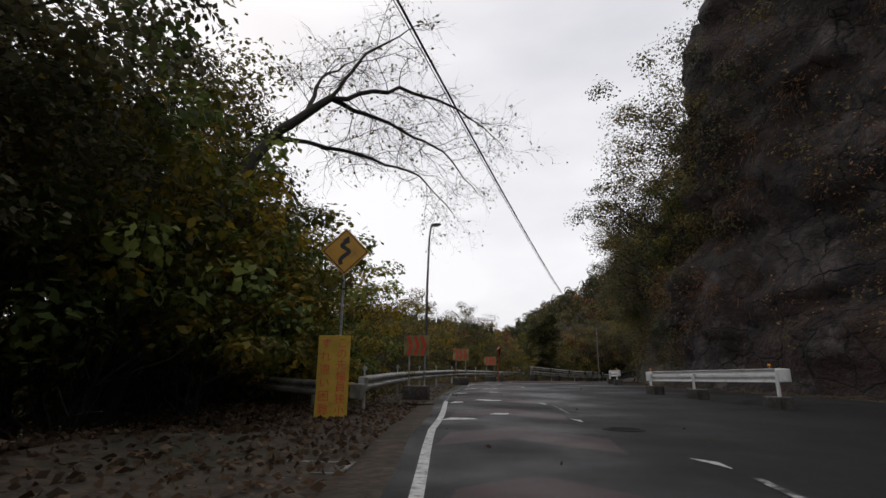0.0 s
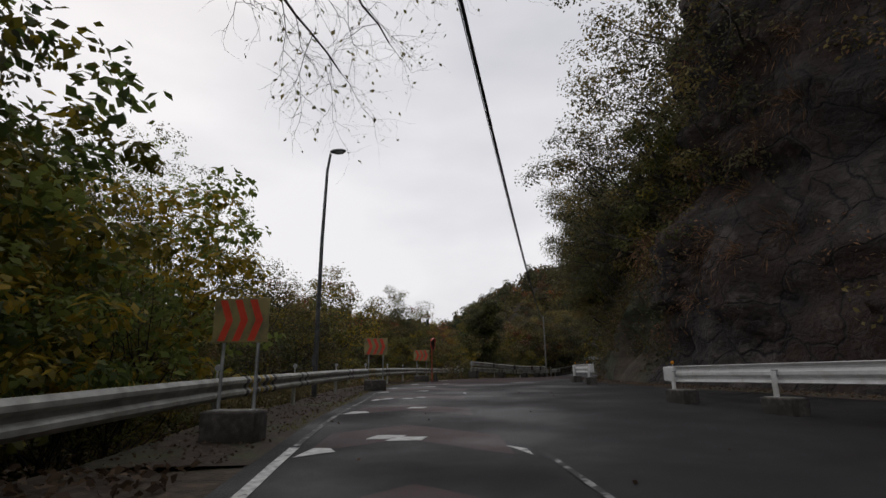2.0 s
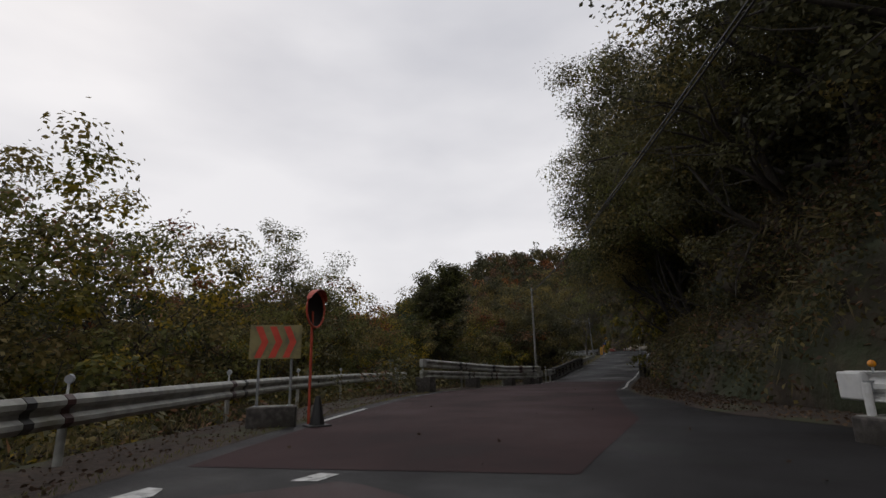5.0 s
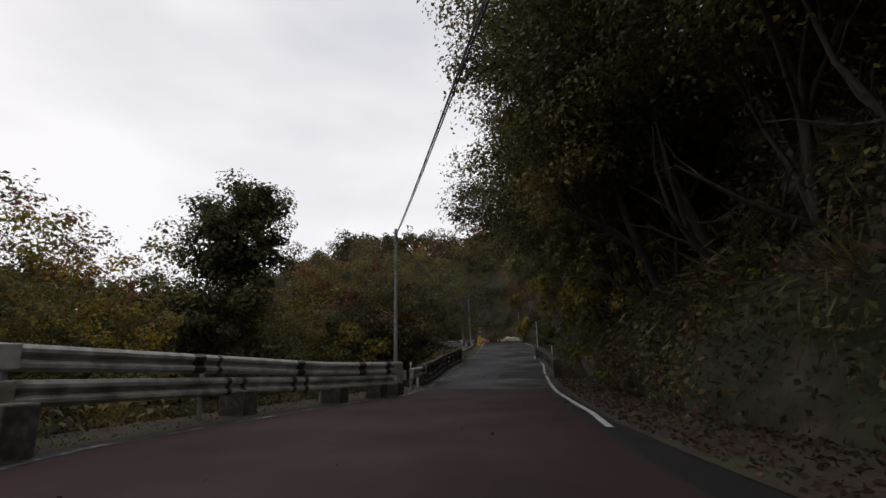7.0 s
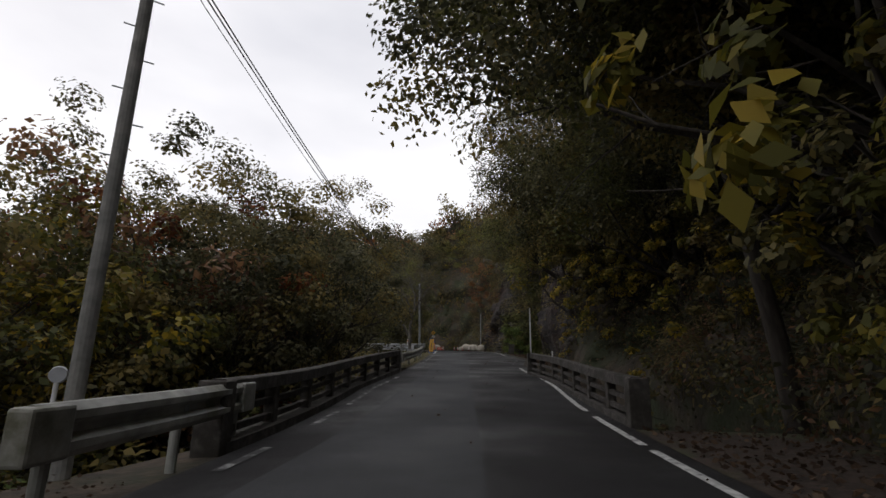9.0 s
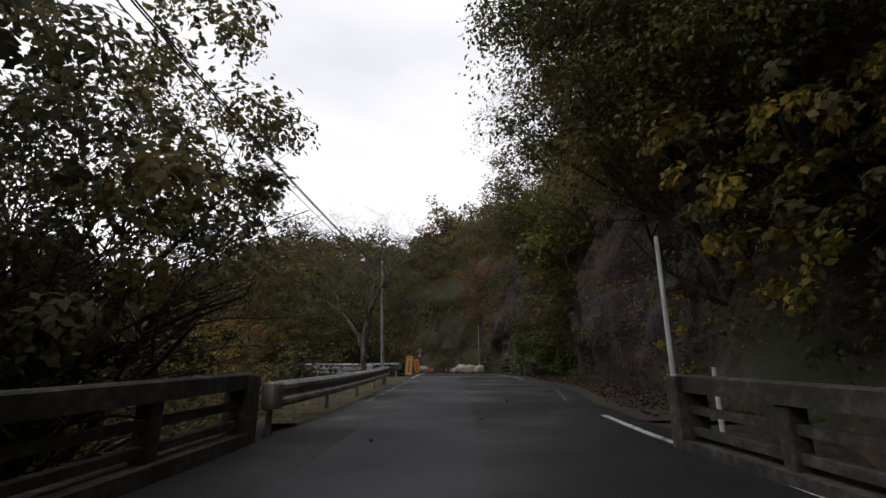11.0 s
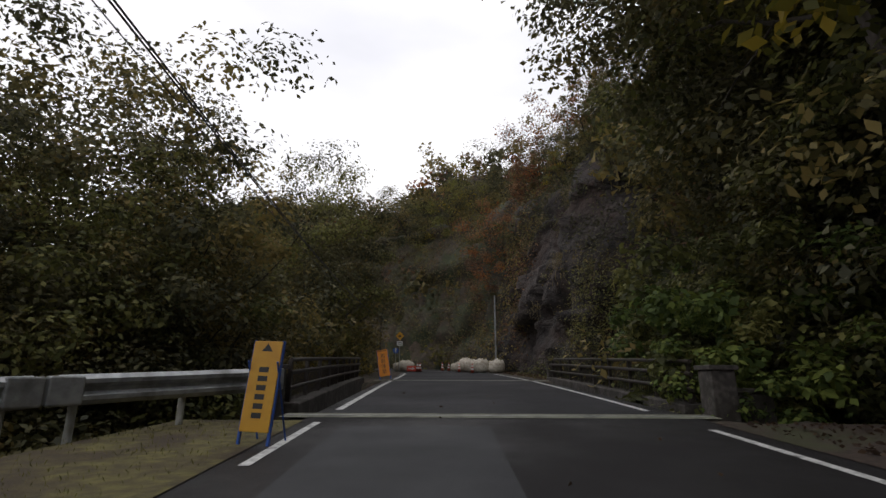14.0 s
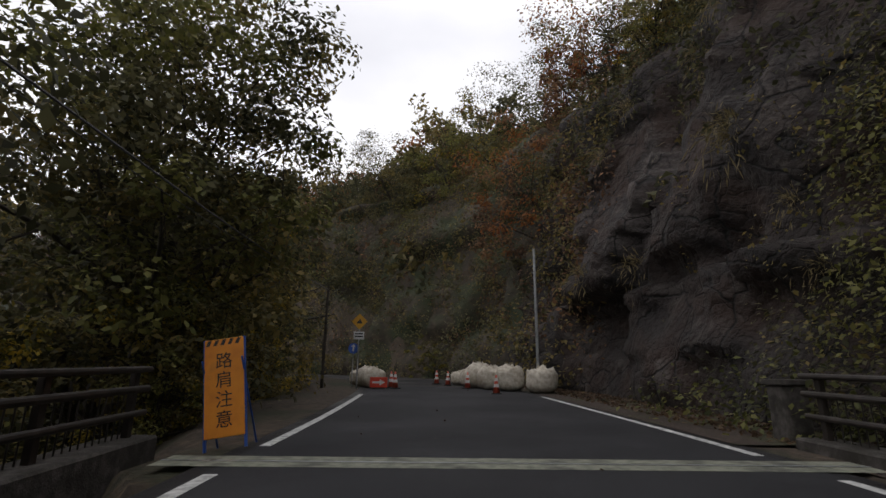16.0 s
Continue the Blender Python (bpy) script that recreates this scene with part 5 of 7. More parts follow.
# ---- rails on loose blocks at the pull-out ----
def island_rail(label, a, b, tops, block_at, marker_at):
    ob = guard_rail(label, [(*a, tops[0]), (*b, tops[1])], WHITE_PLASTIC, block_at, post_top=0.05, flip=-1)
    A, B = Vector((*a, tops[0])), Vector((*b, tops[1]))
    turn = math.degrees(math.atan2(B.y - A.y, B.x - A.x))
    for f in marker_at:
        q = A.lerp(B, f)
        bm = bmesh.new()
        tube(bm, [q + Vector((0, 0, 0.18)), q + Vector((0, 0, 0.27))], 0.016, 8)
        stem = part("lamp_stem", bm, REFLECTOR_GREY, ob)
        bm = bmesh.new()
        bmesh.ops.create_icosphere(bm, subdivisions=2, radius=0.055, matrix=Matrix.Translation(q + Vector((0, 0, 0.32))))
        part("warning_lamp", bm, REFLECTOR, stem, "small amber warning lamp")
    for f in block_at:
        q = A.lerp(B, f)
        block("footing_block", "dark concrete footing block of the pull-out rail", q.x, q.y, float(road_z(along(q.x, q.y)[0][0])), (0.78, 0.5, 0.36), turn, group="pull-out footing blocks")
    return ob


island_rail("white guard rail on blocks at the pull-out", (9.85, 24.2), (10.75, 15.9), (1.16, 1.26), (0.06, 0.45, 0.95), (0.03, 0.93))
island_rail("short white guard rail on blocks at the pull-out", (13.2, 39.8), (12.2, 35.0), (1.3, 1.32), (0.12, 0.9), (0.1, 0.82))


# ---- concrete rails of the first bridge ----
def concrete_bridge_rail(label, s0, s1, side, h=0.92, posts=9):
    ob = thing("bridge_rail", label, "bridge rail", "concrete bridge rails")
    for k in range(posts):
        s = s0 + (s1 - s0) * k / (posts - 1)
        p = at(s, side(s))
        big = k in (0, posts - 1)
        w = 0.2 if big else 0.1
        bm = bmesh.new()
        box(bm, -w, -0.16 if big else -0.1, -0.5, w, 0.16 if big else 0.1, h if big else h - 0.12, 0.02)
        bmesh.ops.transform(bm, verts=bm.verts, matrix=pose(p.x, p.y, p.z, 0, 0, heading(s)))
        part("end_pillar" if big else "pillar", bm, DARK_CONCRETE, ob)
    line_s = np.linspace(s0, s1, 26)
    for name, z, w, t in (("top_beam", h - 0.09, 0.13, 0.11), ("middle_bar", h - 0.42, 0.055, 0.05), ("lower_bar", h - 0.68, 0.055, 0.05)):
        bm = bmesh.new()
        sweep(bm, [at(s, side(s), z) for s in line_s], [(-w, -t), (w, -t), (w, t * 0.8), (w * 0.7, t), (-w * 0.7, t), (-w, t * 0.8)])
        part(name, bm, DARK_CONCRETE, ob, "mossy weathered top beam" if name == "top_beam" else "")
    bm = bmesh.new()
    sweep(bm, [at(s, side(s), 0) for s in line_s], [(-0.2, -0.9), (0.22, -0.9), (0.22, 0.12), (-0.2, 0.12)])
    part("kerb", bm, DARK_CONCRETE, ob)
    return ob


concrete_bridge_rail("dark mossy concrete bridge rail with open bars", 75.6, 92.3, lambda s: np.interp(s, (75, 84, 93), (-3.35, -3.5, -3.05)))
concrete_bridge_rail("dark mossy concrete bridge rail with open bars", 78.9, 91.8, lambda s: np.interp(s, (78, 88, 92), (3.35, 3.5, 3.15)), posts=8)


# ---- steel rails of the second bridge ----
def steel_bridge_rail(label, s0, s1, side, h=1.05, posts=9, face=1):
    ob = thing("bridge_rail", label, "bridge rail", "steel bridge rails")
    line_s = np.linspace(s0, s1, 20)
    for k in range(posts):
        s = s0 + (s1 - s0) * (k + 0.15) / (posts - 0.7)
        p = at(s, side(s))
        bm = bmesh.new()
        box(bm, -0.045, -0.05, 0.1, 0.045, 0.05, h - 0.02, 0.008)
        box(bm, -0.12, -0.1, 0.1, 0.12, 0.1, 0.125, 0.004)
        bmesh.ops.transform(bm, verts=bm.verts, matrix=pose(p.x, p.y, p.z, 0, 0, heading(s)))
        part("post", bm, BROWN_STEEL, ob)
    for z, r in ((h, 0.045), (h - 0.27, 0.05), (h - 0.6, 0.045)):
        bm = bmesh.new()
        tube(bm, [at(s, side(s) - 0.07 * face, z) for s in line_s], r, 10)
        part("bar", bm, BROWN_STEEL, ob)
    bm = bmesh.new()
    tube(bm, [(0, 0, 0.14), (0, 0, h - 0.3)], 0.011, 5, False)
    first = part("baluster", bm, BROWN_STEEL, ob)
    for k, s in enumerate(np.arange(s0 + 0.2, s1 - 0.1, 0.14)):
        bar = first if k == 0 else new("baluster", first.data)
        bar.parent = ob
        bar.matrix_basis = Matrix.Translation(at(s, side(s) + 0.05 * face))
    bm = bmesh.new()
    sweep(bm, [at(s, side(s), 0) for s in np.linspace(s0, s1, 20)], [(-0.3, -1.0), (0.3, -1.0), (0.3, 0.11), (0.27, 0.14), (-0.27, 0.14), (-0.3, 0.11)])
    part("kerb", bm, DARK_CONCRETE, ob, "low dark concrete kerb")
    return ob


left2, right2 = (lambda s: np.interp(s, (121, 136), (-3.3, -4.3))), (lambda s: np.interp(s, (121, 137), (5.6, 5.75)))
steel_bridge_rail("dark brown tubular steel bridge rail", 121.0, 136.0, left2, face=-1)
steel_bridge_rail("dark brown tubular steel bridge rail", 121.0, 136.4, right2, face=1)
for s, d, size in ((120.7, -3.55, (0.5, 0.55, 0.96)), (120.4, 5.75, (0.5, 0.55, 0.98)), (120.9, 6.6, (0.8, 0.6, 0.5)), (137.0, 5.85, (0.42, 0.42, 0.98))):
    p = at(s, d)
    ob = thing("bridge_pillar", "dark weathered concrete end pillar of the bridge", "bridge pillar", "bridge pillars", at=(p.x, p.y, p.z), turn=heading(s))
    bm = bmesh.new()
    box(bm, -size[0] / 2, -size[1] / 2, -0.8, size[0] / 2, size[1] / 2, size[2] - 0.1, 0.03)
    part("shaft", bm, DARK_CONCRETE, ob)
    bm = bmesh.new()
    box(bm, -size[0] / 2 - 0.05, -size[1] / 2 - 0.05, size[2] - 0.1, size[0] / 2 + 0.05, size[1] / 2 + 0.05, size[2], 0.02)
    part("cap", bm, DARK_CONCRETE, ob)


# ---- signs ----
def plate(bm, w, h, t=0.012, z=0.0, y=0.0, r=0.02):
    box(bm, -w / 2, y - t / 2, z, w / 2, y + t / 2, z + h, min(r, t * 0.4))
    return bm


def flat(bm, pts, y):
    """A flat piece facing -y with (x, z) corners."""
    f = bm.faces.new([bm.verts.new((x, y, z)) for x, z in pts])
    f.normal_update()
    if f.normal.y > 0:
        f.normal_flip()
    return bm


def glyphs(text, size, mat, parent, x, z, y, name="lettering", column=True, step=None):
    """Characters set below each other (or in a row) on a plate that faces -y."""
    for k, ch in enumerate(text):
        cu = bpy.data.curves.new(name, "FONT")
        cu.body, cu.size, cu.align_x, cu.align_y = ch, size, "CENTER", "CENTER"
        cu.extrude = 0.0012
        tmp = bpy.data.objects.new(name, cu)
        scene.collection.objects.link(tmp)
        me = bpy.data.meshes.new_from_object(tmp.evaluated_get(bpy.context.evaluated_depsgraph_get()))
        bpy.data.objects.remove(tmp)
        bpy.data.curves.remove(cu)
        me.materials.clear()
        me.materials.append(mat)
        ob = new(name, me)
        ob.parent = parent
        px, pz = (x, z - k * (step or size * 1.1)) if column else (x + k * (step or size * 1.05), z)
        ob.matrix_basis = pose(px, y, pz, 90, 0, 0)


def chevron_board(label, x, y, turn, w=1.0, h=0.76, foot=0.55, leg=0.85, zb=None):
    z = float(road_z(along(x, y)[0][0])) if zb is None else zb
    block("footing_block", "dark mossy concrete block that carries a chevron board", x, y, z - 0.06, (0.92 * w, 0.5, foot + 0.02), turn, group="chevron footing blocks")
    ob = thing("chevron_board", label, "chevron sign", "chevron boards", at=(x, y, z + foot - 0.06), turn=turn)
    for px in (-0.3 * w, 0.32 * w):
        bm = bmesh.new()
        tube(bm, [(px, 0, -0.02), (px, 0, leg + h * 0.8)], 0.03, 10)
        leg_ob = part("leg", bm, GALV, ob)
        bm = bmesh.new()
        tube(bm, [(px, 0, 0.02), (px, 0, 0.04)], 0.075, 12)
        part("foot_plate", bm, GALV, leg_ob)
    bm = plate(bmesh.new(), w, h, 0.02, leg, -0.045)
    board = part("board", bm, CHEVRON_BACK, ob, "olive-grey retroreflective board")
    for k in range(3):
        x0 = -0.4 * w + k * 0.27 * w
        c = 0.13 * w
        bm = bmesh.new()
        flat(bm, [(x0, leg + h * 0.96), (x0 + c, leg + h * 0.96), (x0 + c + 0.13 * w, leg + h / 2), (x0 + 0.13 * w, leg + h / 2)], -0.058)
        flat(bm, [(x0 + 0.13 * w, leg + h / 2), (x0 + c + 0.13 * w, leg + h / 2), (x0 + c, leg + h * 0.04), (x0, leg + h * 0.04)], -0.058)
        part("arrow", bm, RED, board, "bright red arrow stripe")
    return ob


chevron_board("chevron board with three red arrows on two legs", -0.95, 19.1, -14, 1.0, 0.76, 0.52, 1.12)
chevron_board("chevron board with three red arrows on two legs", 1.25, 33.3, 4, 1.05, 0.76, 0.5, 1.12)
chevron_board("chevron board with three red arrows on two legs", 4.35, 45.4, 0, 1.1, 0.74, 0.46, 1.02)


def bend_sign():
    x, y = -2.62, 12.9
    ob = thing("warning_sign", "amber diamond bend warning sign on a grey post", "road sign", at=(x, y, 0.0), turn=3)
    bm = bmesh.new()
    tube(bm, [(-0.02, 0, -0.3), (0.0, 0, 4.95)], 0.038, 12)
    part("post", bm, GALV, ob)
    bm = bmesh.new()
    box(bm, -0.46, -0.055, -0.46, 0.46, -0.035, 0.46, 0.008)
    bmesh.ops.transform(bm, verts=bm.verts, matrix=pose(0, 0, 4.38, 0, 45, 0))
    board = part("plate", bm, AMBER, ob, "faded amber diamond plate")
    bm = bmesh.new()
    for a0, a1 in ((0.0, 90.0), (90, 180), (180, 270), (270, 360)):
        c0, c1 = math.radians(a0), math.radians(a1)
        pts = [(0.6 * math.sin(c0), 4.38 + 0.6 * math.cos(c0)), (0.6 * math.sin(c1), 4.38 + 0.6 * math.cos(c1)), (0.565 * math.sin(c1), 4.38 + 0.565 * math.cos(c1)), (0.565 * math.sin(c0), 4.38 + 0.565 * math.cos(c0))]
        flat(bm, pts, -0.06)
    part("border", bm, BLACK, board)
    path = [(-0.1, -0.36), (-0.12, -0.22), (0.0, -0.1), (0.1, 0.0), (-0.02, 0.1), (-0.1, 0.16), (0.0, 0.26)]
    bm = bmesh.new()
    fine = resample([(px, pz, 0) for px, pz in path], 0.03)
    pairs = []
    for k, a in enumerate(fine):
        d = (fine[min(k + 1, len(fine) - 1)] - fine[max(k - 1, 0)]).normalized() * 0.055
        n = Vector((-d.y, d.x, 0))
        pairs.append([bm.verts.new((a.x + f * n.x, -0.061, 4.38 + a.y + f * n.y)) for f in (1, -1)])
    for a, b in zip(pairs, pairs[1:]):
        bm.faces.new((a[0], a[1], b[1], b[0]))
    end = pairs[-1]
    bm.faces.new((end[0], end[1], bm.verts.new((0.11, -0.061, 4.38 + 0.24)), bm.verts.new((0.08, -0.061, 4.38 + 0.44)), bm.verts.new((-0.11, -0.061, 4.38 + 0.3))))
    part("bend_arrow", bm, BLACK, board, "black winding arrow")
    # narrow-road notice at the foot of the same post
    nb = thing("notice_board", "yellow notice board with red lettering leaning on the sign post", "notice board", at=(-2.72, 12.72, 0.12), turn=2)
    bm = plate(bmesh.new(), 0.8, 2.02, 0.02, 0.0, -0.05)
    nbp = part("panel", bm, YELLOW, nb)
    for px in (-0.3, 0.3):
        bm = bmesh.new()
        box(bm, px - 0.02, -0.036, -0.35, px + 0.02, -0.006, 1.95, 0.004)
        part("batten", bm, GALV, nb)
    glyphs("この先幅員狭小", 0.27, RED, nbp, 0.2, 1.82, -0.066, step=0.272)
    glyphs("すれ違い困難", 0.28, RED, nbp, -0.2, 1.8, -0.066, step=0.318)


bend_sign()


def orange_sign(label, s, d, turn, tilt, w, h, text="", back=BLUE):
    p = at(s, d)
    ob = thing("standing_sign", label, "roadworks sign", "roadworks signs", at=(p.x, p.y, p.z + 0.02), turn=heading(s) + turn)
    holder = Matrix.Rotation(radians(tilt), 4, "Y") @ Matrix.Rotation(radians(-6), 4, "X")
    bm = plate(bmesh.new(), w, h, 0.02, 0.16, -0.02)
    bmesh.ops.transform(bm, verts=bm.verts, matrix=holder)
    panel = part("panel", bm, ORANGE if text else AMBER, ob, "fluorescent orange panel" if text else "faded orange panel")
    for a in ((-w / 2, 0), (w / 2, 0)):
        bm = bmesh.new()
        box(bm, a[0] - 0.018, -0.01, 0.0, a[0] + 0.018, 0.03, h + 0.17, 0.004)
        bmesh.ops.transform(bm, verts=bm.verts, matrix=holder)
        part("frame_leg", bm, back, ob, "blue steel frame leg")
        bm = bmesh.new()
        tube(bm, [(a[0], 0.02, h * 0.9), (a[0], 0.5, 0.0)], 0.014, 6)
        bmesh.ops.transform(bm, verts=bm.verts, matrix=Matrix.Rotation(radians(tilt), 4, "Y"))
        part("stay", bm, back, ob)
    if text:
        for k in range(5):
            bm = bmesh.new()
            x0 = -w / 2 + 0.02 + k * (w - 0.04) / 5
            flat(bm, [(x0, h + 0.07), (x0 + 0.05, h + 0.07), (x0 + 0.085, h + 0.15), (x0 + 0.035, h + 0.15)], -0.032)
            bmesh.ops.transform(bm, verts=bm.verts, matrix=holder)
            part("stripe", bm, BLACK, panel)
        before = set(panel.children)
        glyphs(text, 0.24, BLACK, panel, 0.0, h * 0.8 + 0.1, -0.033, step=0.265)
        for c in set(panel.children) - before:
            c.matrix_basis = holder @ c.matrix_basis
    else:
        for k in range(6):
            bm = bmesh.new()
            z = h * 0.28 + k * h * 0.1
            flat(bm, [(-0.07, z), (0.07, z), (0.07, z + h * 0.06), (-0.07, z + h * 0.06)], -0.033)
            bmesh.ops.transform(bm, verts=bm.verts, matrix=holder)
            part("lettering_bar", bm, BLACK, panel)
        bm = bmesh.new()
        flat(bm, [(-0.08, h + 0.02), (0.08, h + 0.02), (0.0, h + 0.13)], -0.033)
        bmesh.ops.transform(bm, verts=bm.verts, matrix=holder)
        part("arrow", bm, BLACK, panel)
    return ob


orange_sign("orange standing sign with a blue frame at the bridge head", 116.7, -2.35, -10, 2, 0.42, 1.18)
orange_sign("bright orange standing sign with black lettering, leaning", 135.6, -2.85, 4, -9, 0.54, 1.34, "路肩注意")


# ---- traffic mirror ----
def traffic_mirror():
    x, y = 5.2, 45.6
    z = float(road_z(along(x, y)[0][0]))
    ob = thing("traffic_mirror", "orange traffic mirror turned away on an orange post", "traffic mirror", at=(x, y, z), turn=62)
    bm = bmesh.new()
    tube(bm, [(0, 0.1, -0.3), (0, 0.1, 2.5)], 0.032, 12)
    part("post", bm, CONE_RED, ob, "scuffed orange post")
    bm = bmesh.new()
    bmesh.ops.create_uvsphere(bm, u_segments=24, v_segments=10, radius=0.42, matrix=pose(0, 0.02, 2.55) @ Matrix.Diagonal((1, 0.22, 1, 1)))
    bmesh.ops.delete(bm, geom=[v for v in bm.verts if v.co.y < 0.02], context="VERTS")
    part("back_shell", bm, BLACK, ob, "dark back of the mirror")
    bm = bmesh.new()
    ring = [(0.42 * math.cos(a), 0.02, 2.55 + 0.42 * math.sin(a)) for a in (2 * math.pi * k / 28 for k in range(28))]
    tube(bm, ring + ring[:1], 0.026, 8, False)
    part("rim", bm, CONE_RED, ob, "orange rim")
    bm = bmesh.new()
    top = [(0.44 * math.cos(a), -0.14 * math.sin(a), 2.57 + 0.44 * math.sin(a)) for a in (math.pi * (0.15 + 0.7 * k / 10) for k in range(11))]
    back = [(0.44 * math.cos(a), 0.05, 2.57 + 0.44 * math.sin(a)) for a in (math.pi * (0.15 + 0.7 * k / 10) for k in range(11))]
    va, vb = [bm.verts.new(q) for q in top], [bm.verts.new(q) for q in back]
    for k in range(10):
        bm.faces.new((va[k], va[k + 1], vb[k + 1], vb[k]))
    part("hood", bm, CONE_RED, ob, "orange hood")
    bm = bmesh.new()
    tube(bm, [(0, 0, 0), (0, 0, 0.62)], [0.17, 0.05], 14)
    box(bm, -0.24, -0.24, -0.02, 0.24, 0.24, 0.04, 0.02)
    cone = thing("traffic_cone", "black weathered traffic cone beside the mirror post", "traffic cone", at=(x + 0.1, y - 0.55, z), turn=20)
    part("body", bm, BLACK, cone)


traffic_mirror()


# ---- lamp and poles ----
def street_lamp():
    x, y = -0.95, 29.5
    ob = thing("street_lamp", "tall dark steel street lamp leaning behind the guard rail", "street lamp", at=(x, y, ground_at(x, y)))
    bm = bmesh.new()
    tube(bm, [(0, 0, -0.4), (0.0, 0, 2.0), (0.02, 0, 6.0), (0.1, 0, 9.0), (0.2, 0, 9.75)], [0.095, 0.09, 0.07, 0.055, 0.05], 14)
    part("pole", bm, POST_DARK, ob)
    bm = bmesh.new()
    bmesh.ops.create_uvsphere(bm, u_segments=20, v_segments=10, radius=1.0, matrix=pose(0.5, 0, 9.88, 0, -6, 0) @ Matrix.Diagonal((0.34, 0.14, 0.1, 1)))
    head = part("lamp_head", bm, POST_DARK, ob, "flat oval lamp head", True)
    bm = bmesh.new()
    bmesh.ops.create_uvsphere(bm, u_segments=18, v_segments=8, radius=1.0, matrix=pose(0.54, 0, 9.82, 0, -6, 0) @ Matrix.Diagonal((0.24, 0.11, 0.07, 1)))
    part("lens", bm, REFLECTOR_GREY, head, "clouded grey lens")
    bm = bmesh.new()
    box(bm, -0.12, -0.16, 1.2, 0.02, -0.06, 1.6, 0.01)
    part("switch_box", bm, POST_DARK, ob)


street_lamp()


def utility_pole(label, x, y, top, radius=0.1, mat=None, arm=True, lean=(0, 0), steps=True):
    z = ground_at(x, y)
    ob = thing("utility_pole", label, "utility pole", at=(x, y, z))
    h = top - z
    bm = bmesh.new()
    tube(bm, [(0, 0, -0.4), (lean[0] * 0.5, lean[1] * 0.5, h / 2), (lean[0], lean[1], h)], [radius, radius * 0.85, radius * 0.7], 14)
    part("pole", bm, mat or BAMBOO_POLE, ob)
    if arm:
        for k, dz in enumerate((0.25, 0.75)):
            bm = bmesh.new()
            tube(bm, [(lean[0], lean[1], h - dz - 0.03), (lean[0], lean[1], h - dz + 0.03)], radius * 0.95, 14)
            part("band", bm, GALV, ob)
            bm = bmesh.new()
            tube(bm, [(lean[0], lean[1], h - dz), (lean[0] - 0.2, lean[1] - 0.14, h - dz + 0.02)], 0.025, 8)
            part("insulator", bm, WIRE, ob)
    if steps:
        for k in range(7):
            bm = bmesh.new()
            zz = h - 1.1 - 0.45 * k
            sgn = 1 if k % 2 else -1
            tube(bm, [(lean[0] * zz / h, lean[1] * zz / h, zz), (lean[0] * zz / h + sgn * 0.2, lean[1] * zz / h, zz)], 0.01, 6)
            part("step_bolt", bm, GALV, ob)
    return ob


utility_pole("slim grey concrete utility pole beside the guard rail", 21.95, 70.7, 7.75, 0.1)
pole_two = at(107.9, -2.95)
utility_pole("slim grey steel utility pole beside the bare tree", pole_two.x, pole_two.y, pole_two.z + 5.7, 0.095, GALV, lean=(-0.16, 0.11))
pole_w = at(92.2, 3.2)
utility_pole("pale thin post behind the bridge rail", pole_w.x, pole_w.y, pole_w.z + 3.0, 0.045, WHITE_PLASTIC, False, (-0.03, 0.0), False)
pole_w2 = at(93.4, 4.4)
utility_pole("pale short post by the overgrown bank", pole_w2.x, pole_w2.y, pole_w2.z + 1.0, 0.05, WHITE_PLASTIC, False, (0, 0), False)
pole_r = at(149.2, 4.6)
utility_pole("slim grey steel pole behind the sandbags", pole_r.x, pole_r.y, pole_r.z + 6.1, 0.075, GALV, False)
pole_f = at(152, -4.5)
utility_pole("dark wooden pole at the edge of the woods", pole_f.x, pole_f.y, pole_f.z + 4.6, 0.075, BARK, False, (0, 0), False)


def cable(label, pts, sag, radius=0.016, count=3, gap=0.09):
    """A run of twisted cables from point to point."""
    ob = thing("overhead_cable", label, "overhead cable", "overhead cables")
    for c in range(count):
        bm = bmesh.new()
        for a, b in zip(pts, pts[1:]):
            a, b = Vector(a), Vector(b)
            n = 26
            off = Vector((gap * math.sin(2.1 * c), gap * math.cos(2.1 * c), -gap * c))
            line_pts = []
            for k in range(n + 1):
                f = k / n
                line_pts.append(a.lerp(b, f) + off * (1 if 0 < f < 1 else 0.3) + Vector((0, 0, -4 * (sag + 0.02 * c) * f * (1 - f))))
            tube(bm, line_pts, radius * (1 if c < 2 else 0.6), 5)
        part("strand", bm, WIRE, ob)
    return ob


top_one, top_two = Vector((21.95, 70.7, 7.45)), Vector((pole_two.x - 0.15, pole_two.y + 0.1, pole_two.z + 5.35))
cable("black overhead cables across the road", [(-11.06, -21.6, 11.3), top_one], 3.2, 0.016, 3, 0.03)
cable("black overhead cables beside the road", [top_one, top_two], 0.9, 0.014, 3)
cable("black overhead cables into the woods", [top_two, at(152, -4.5, 4.4)], 0.7, 0.014, 3)


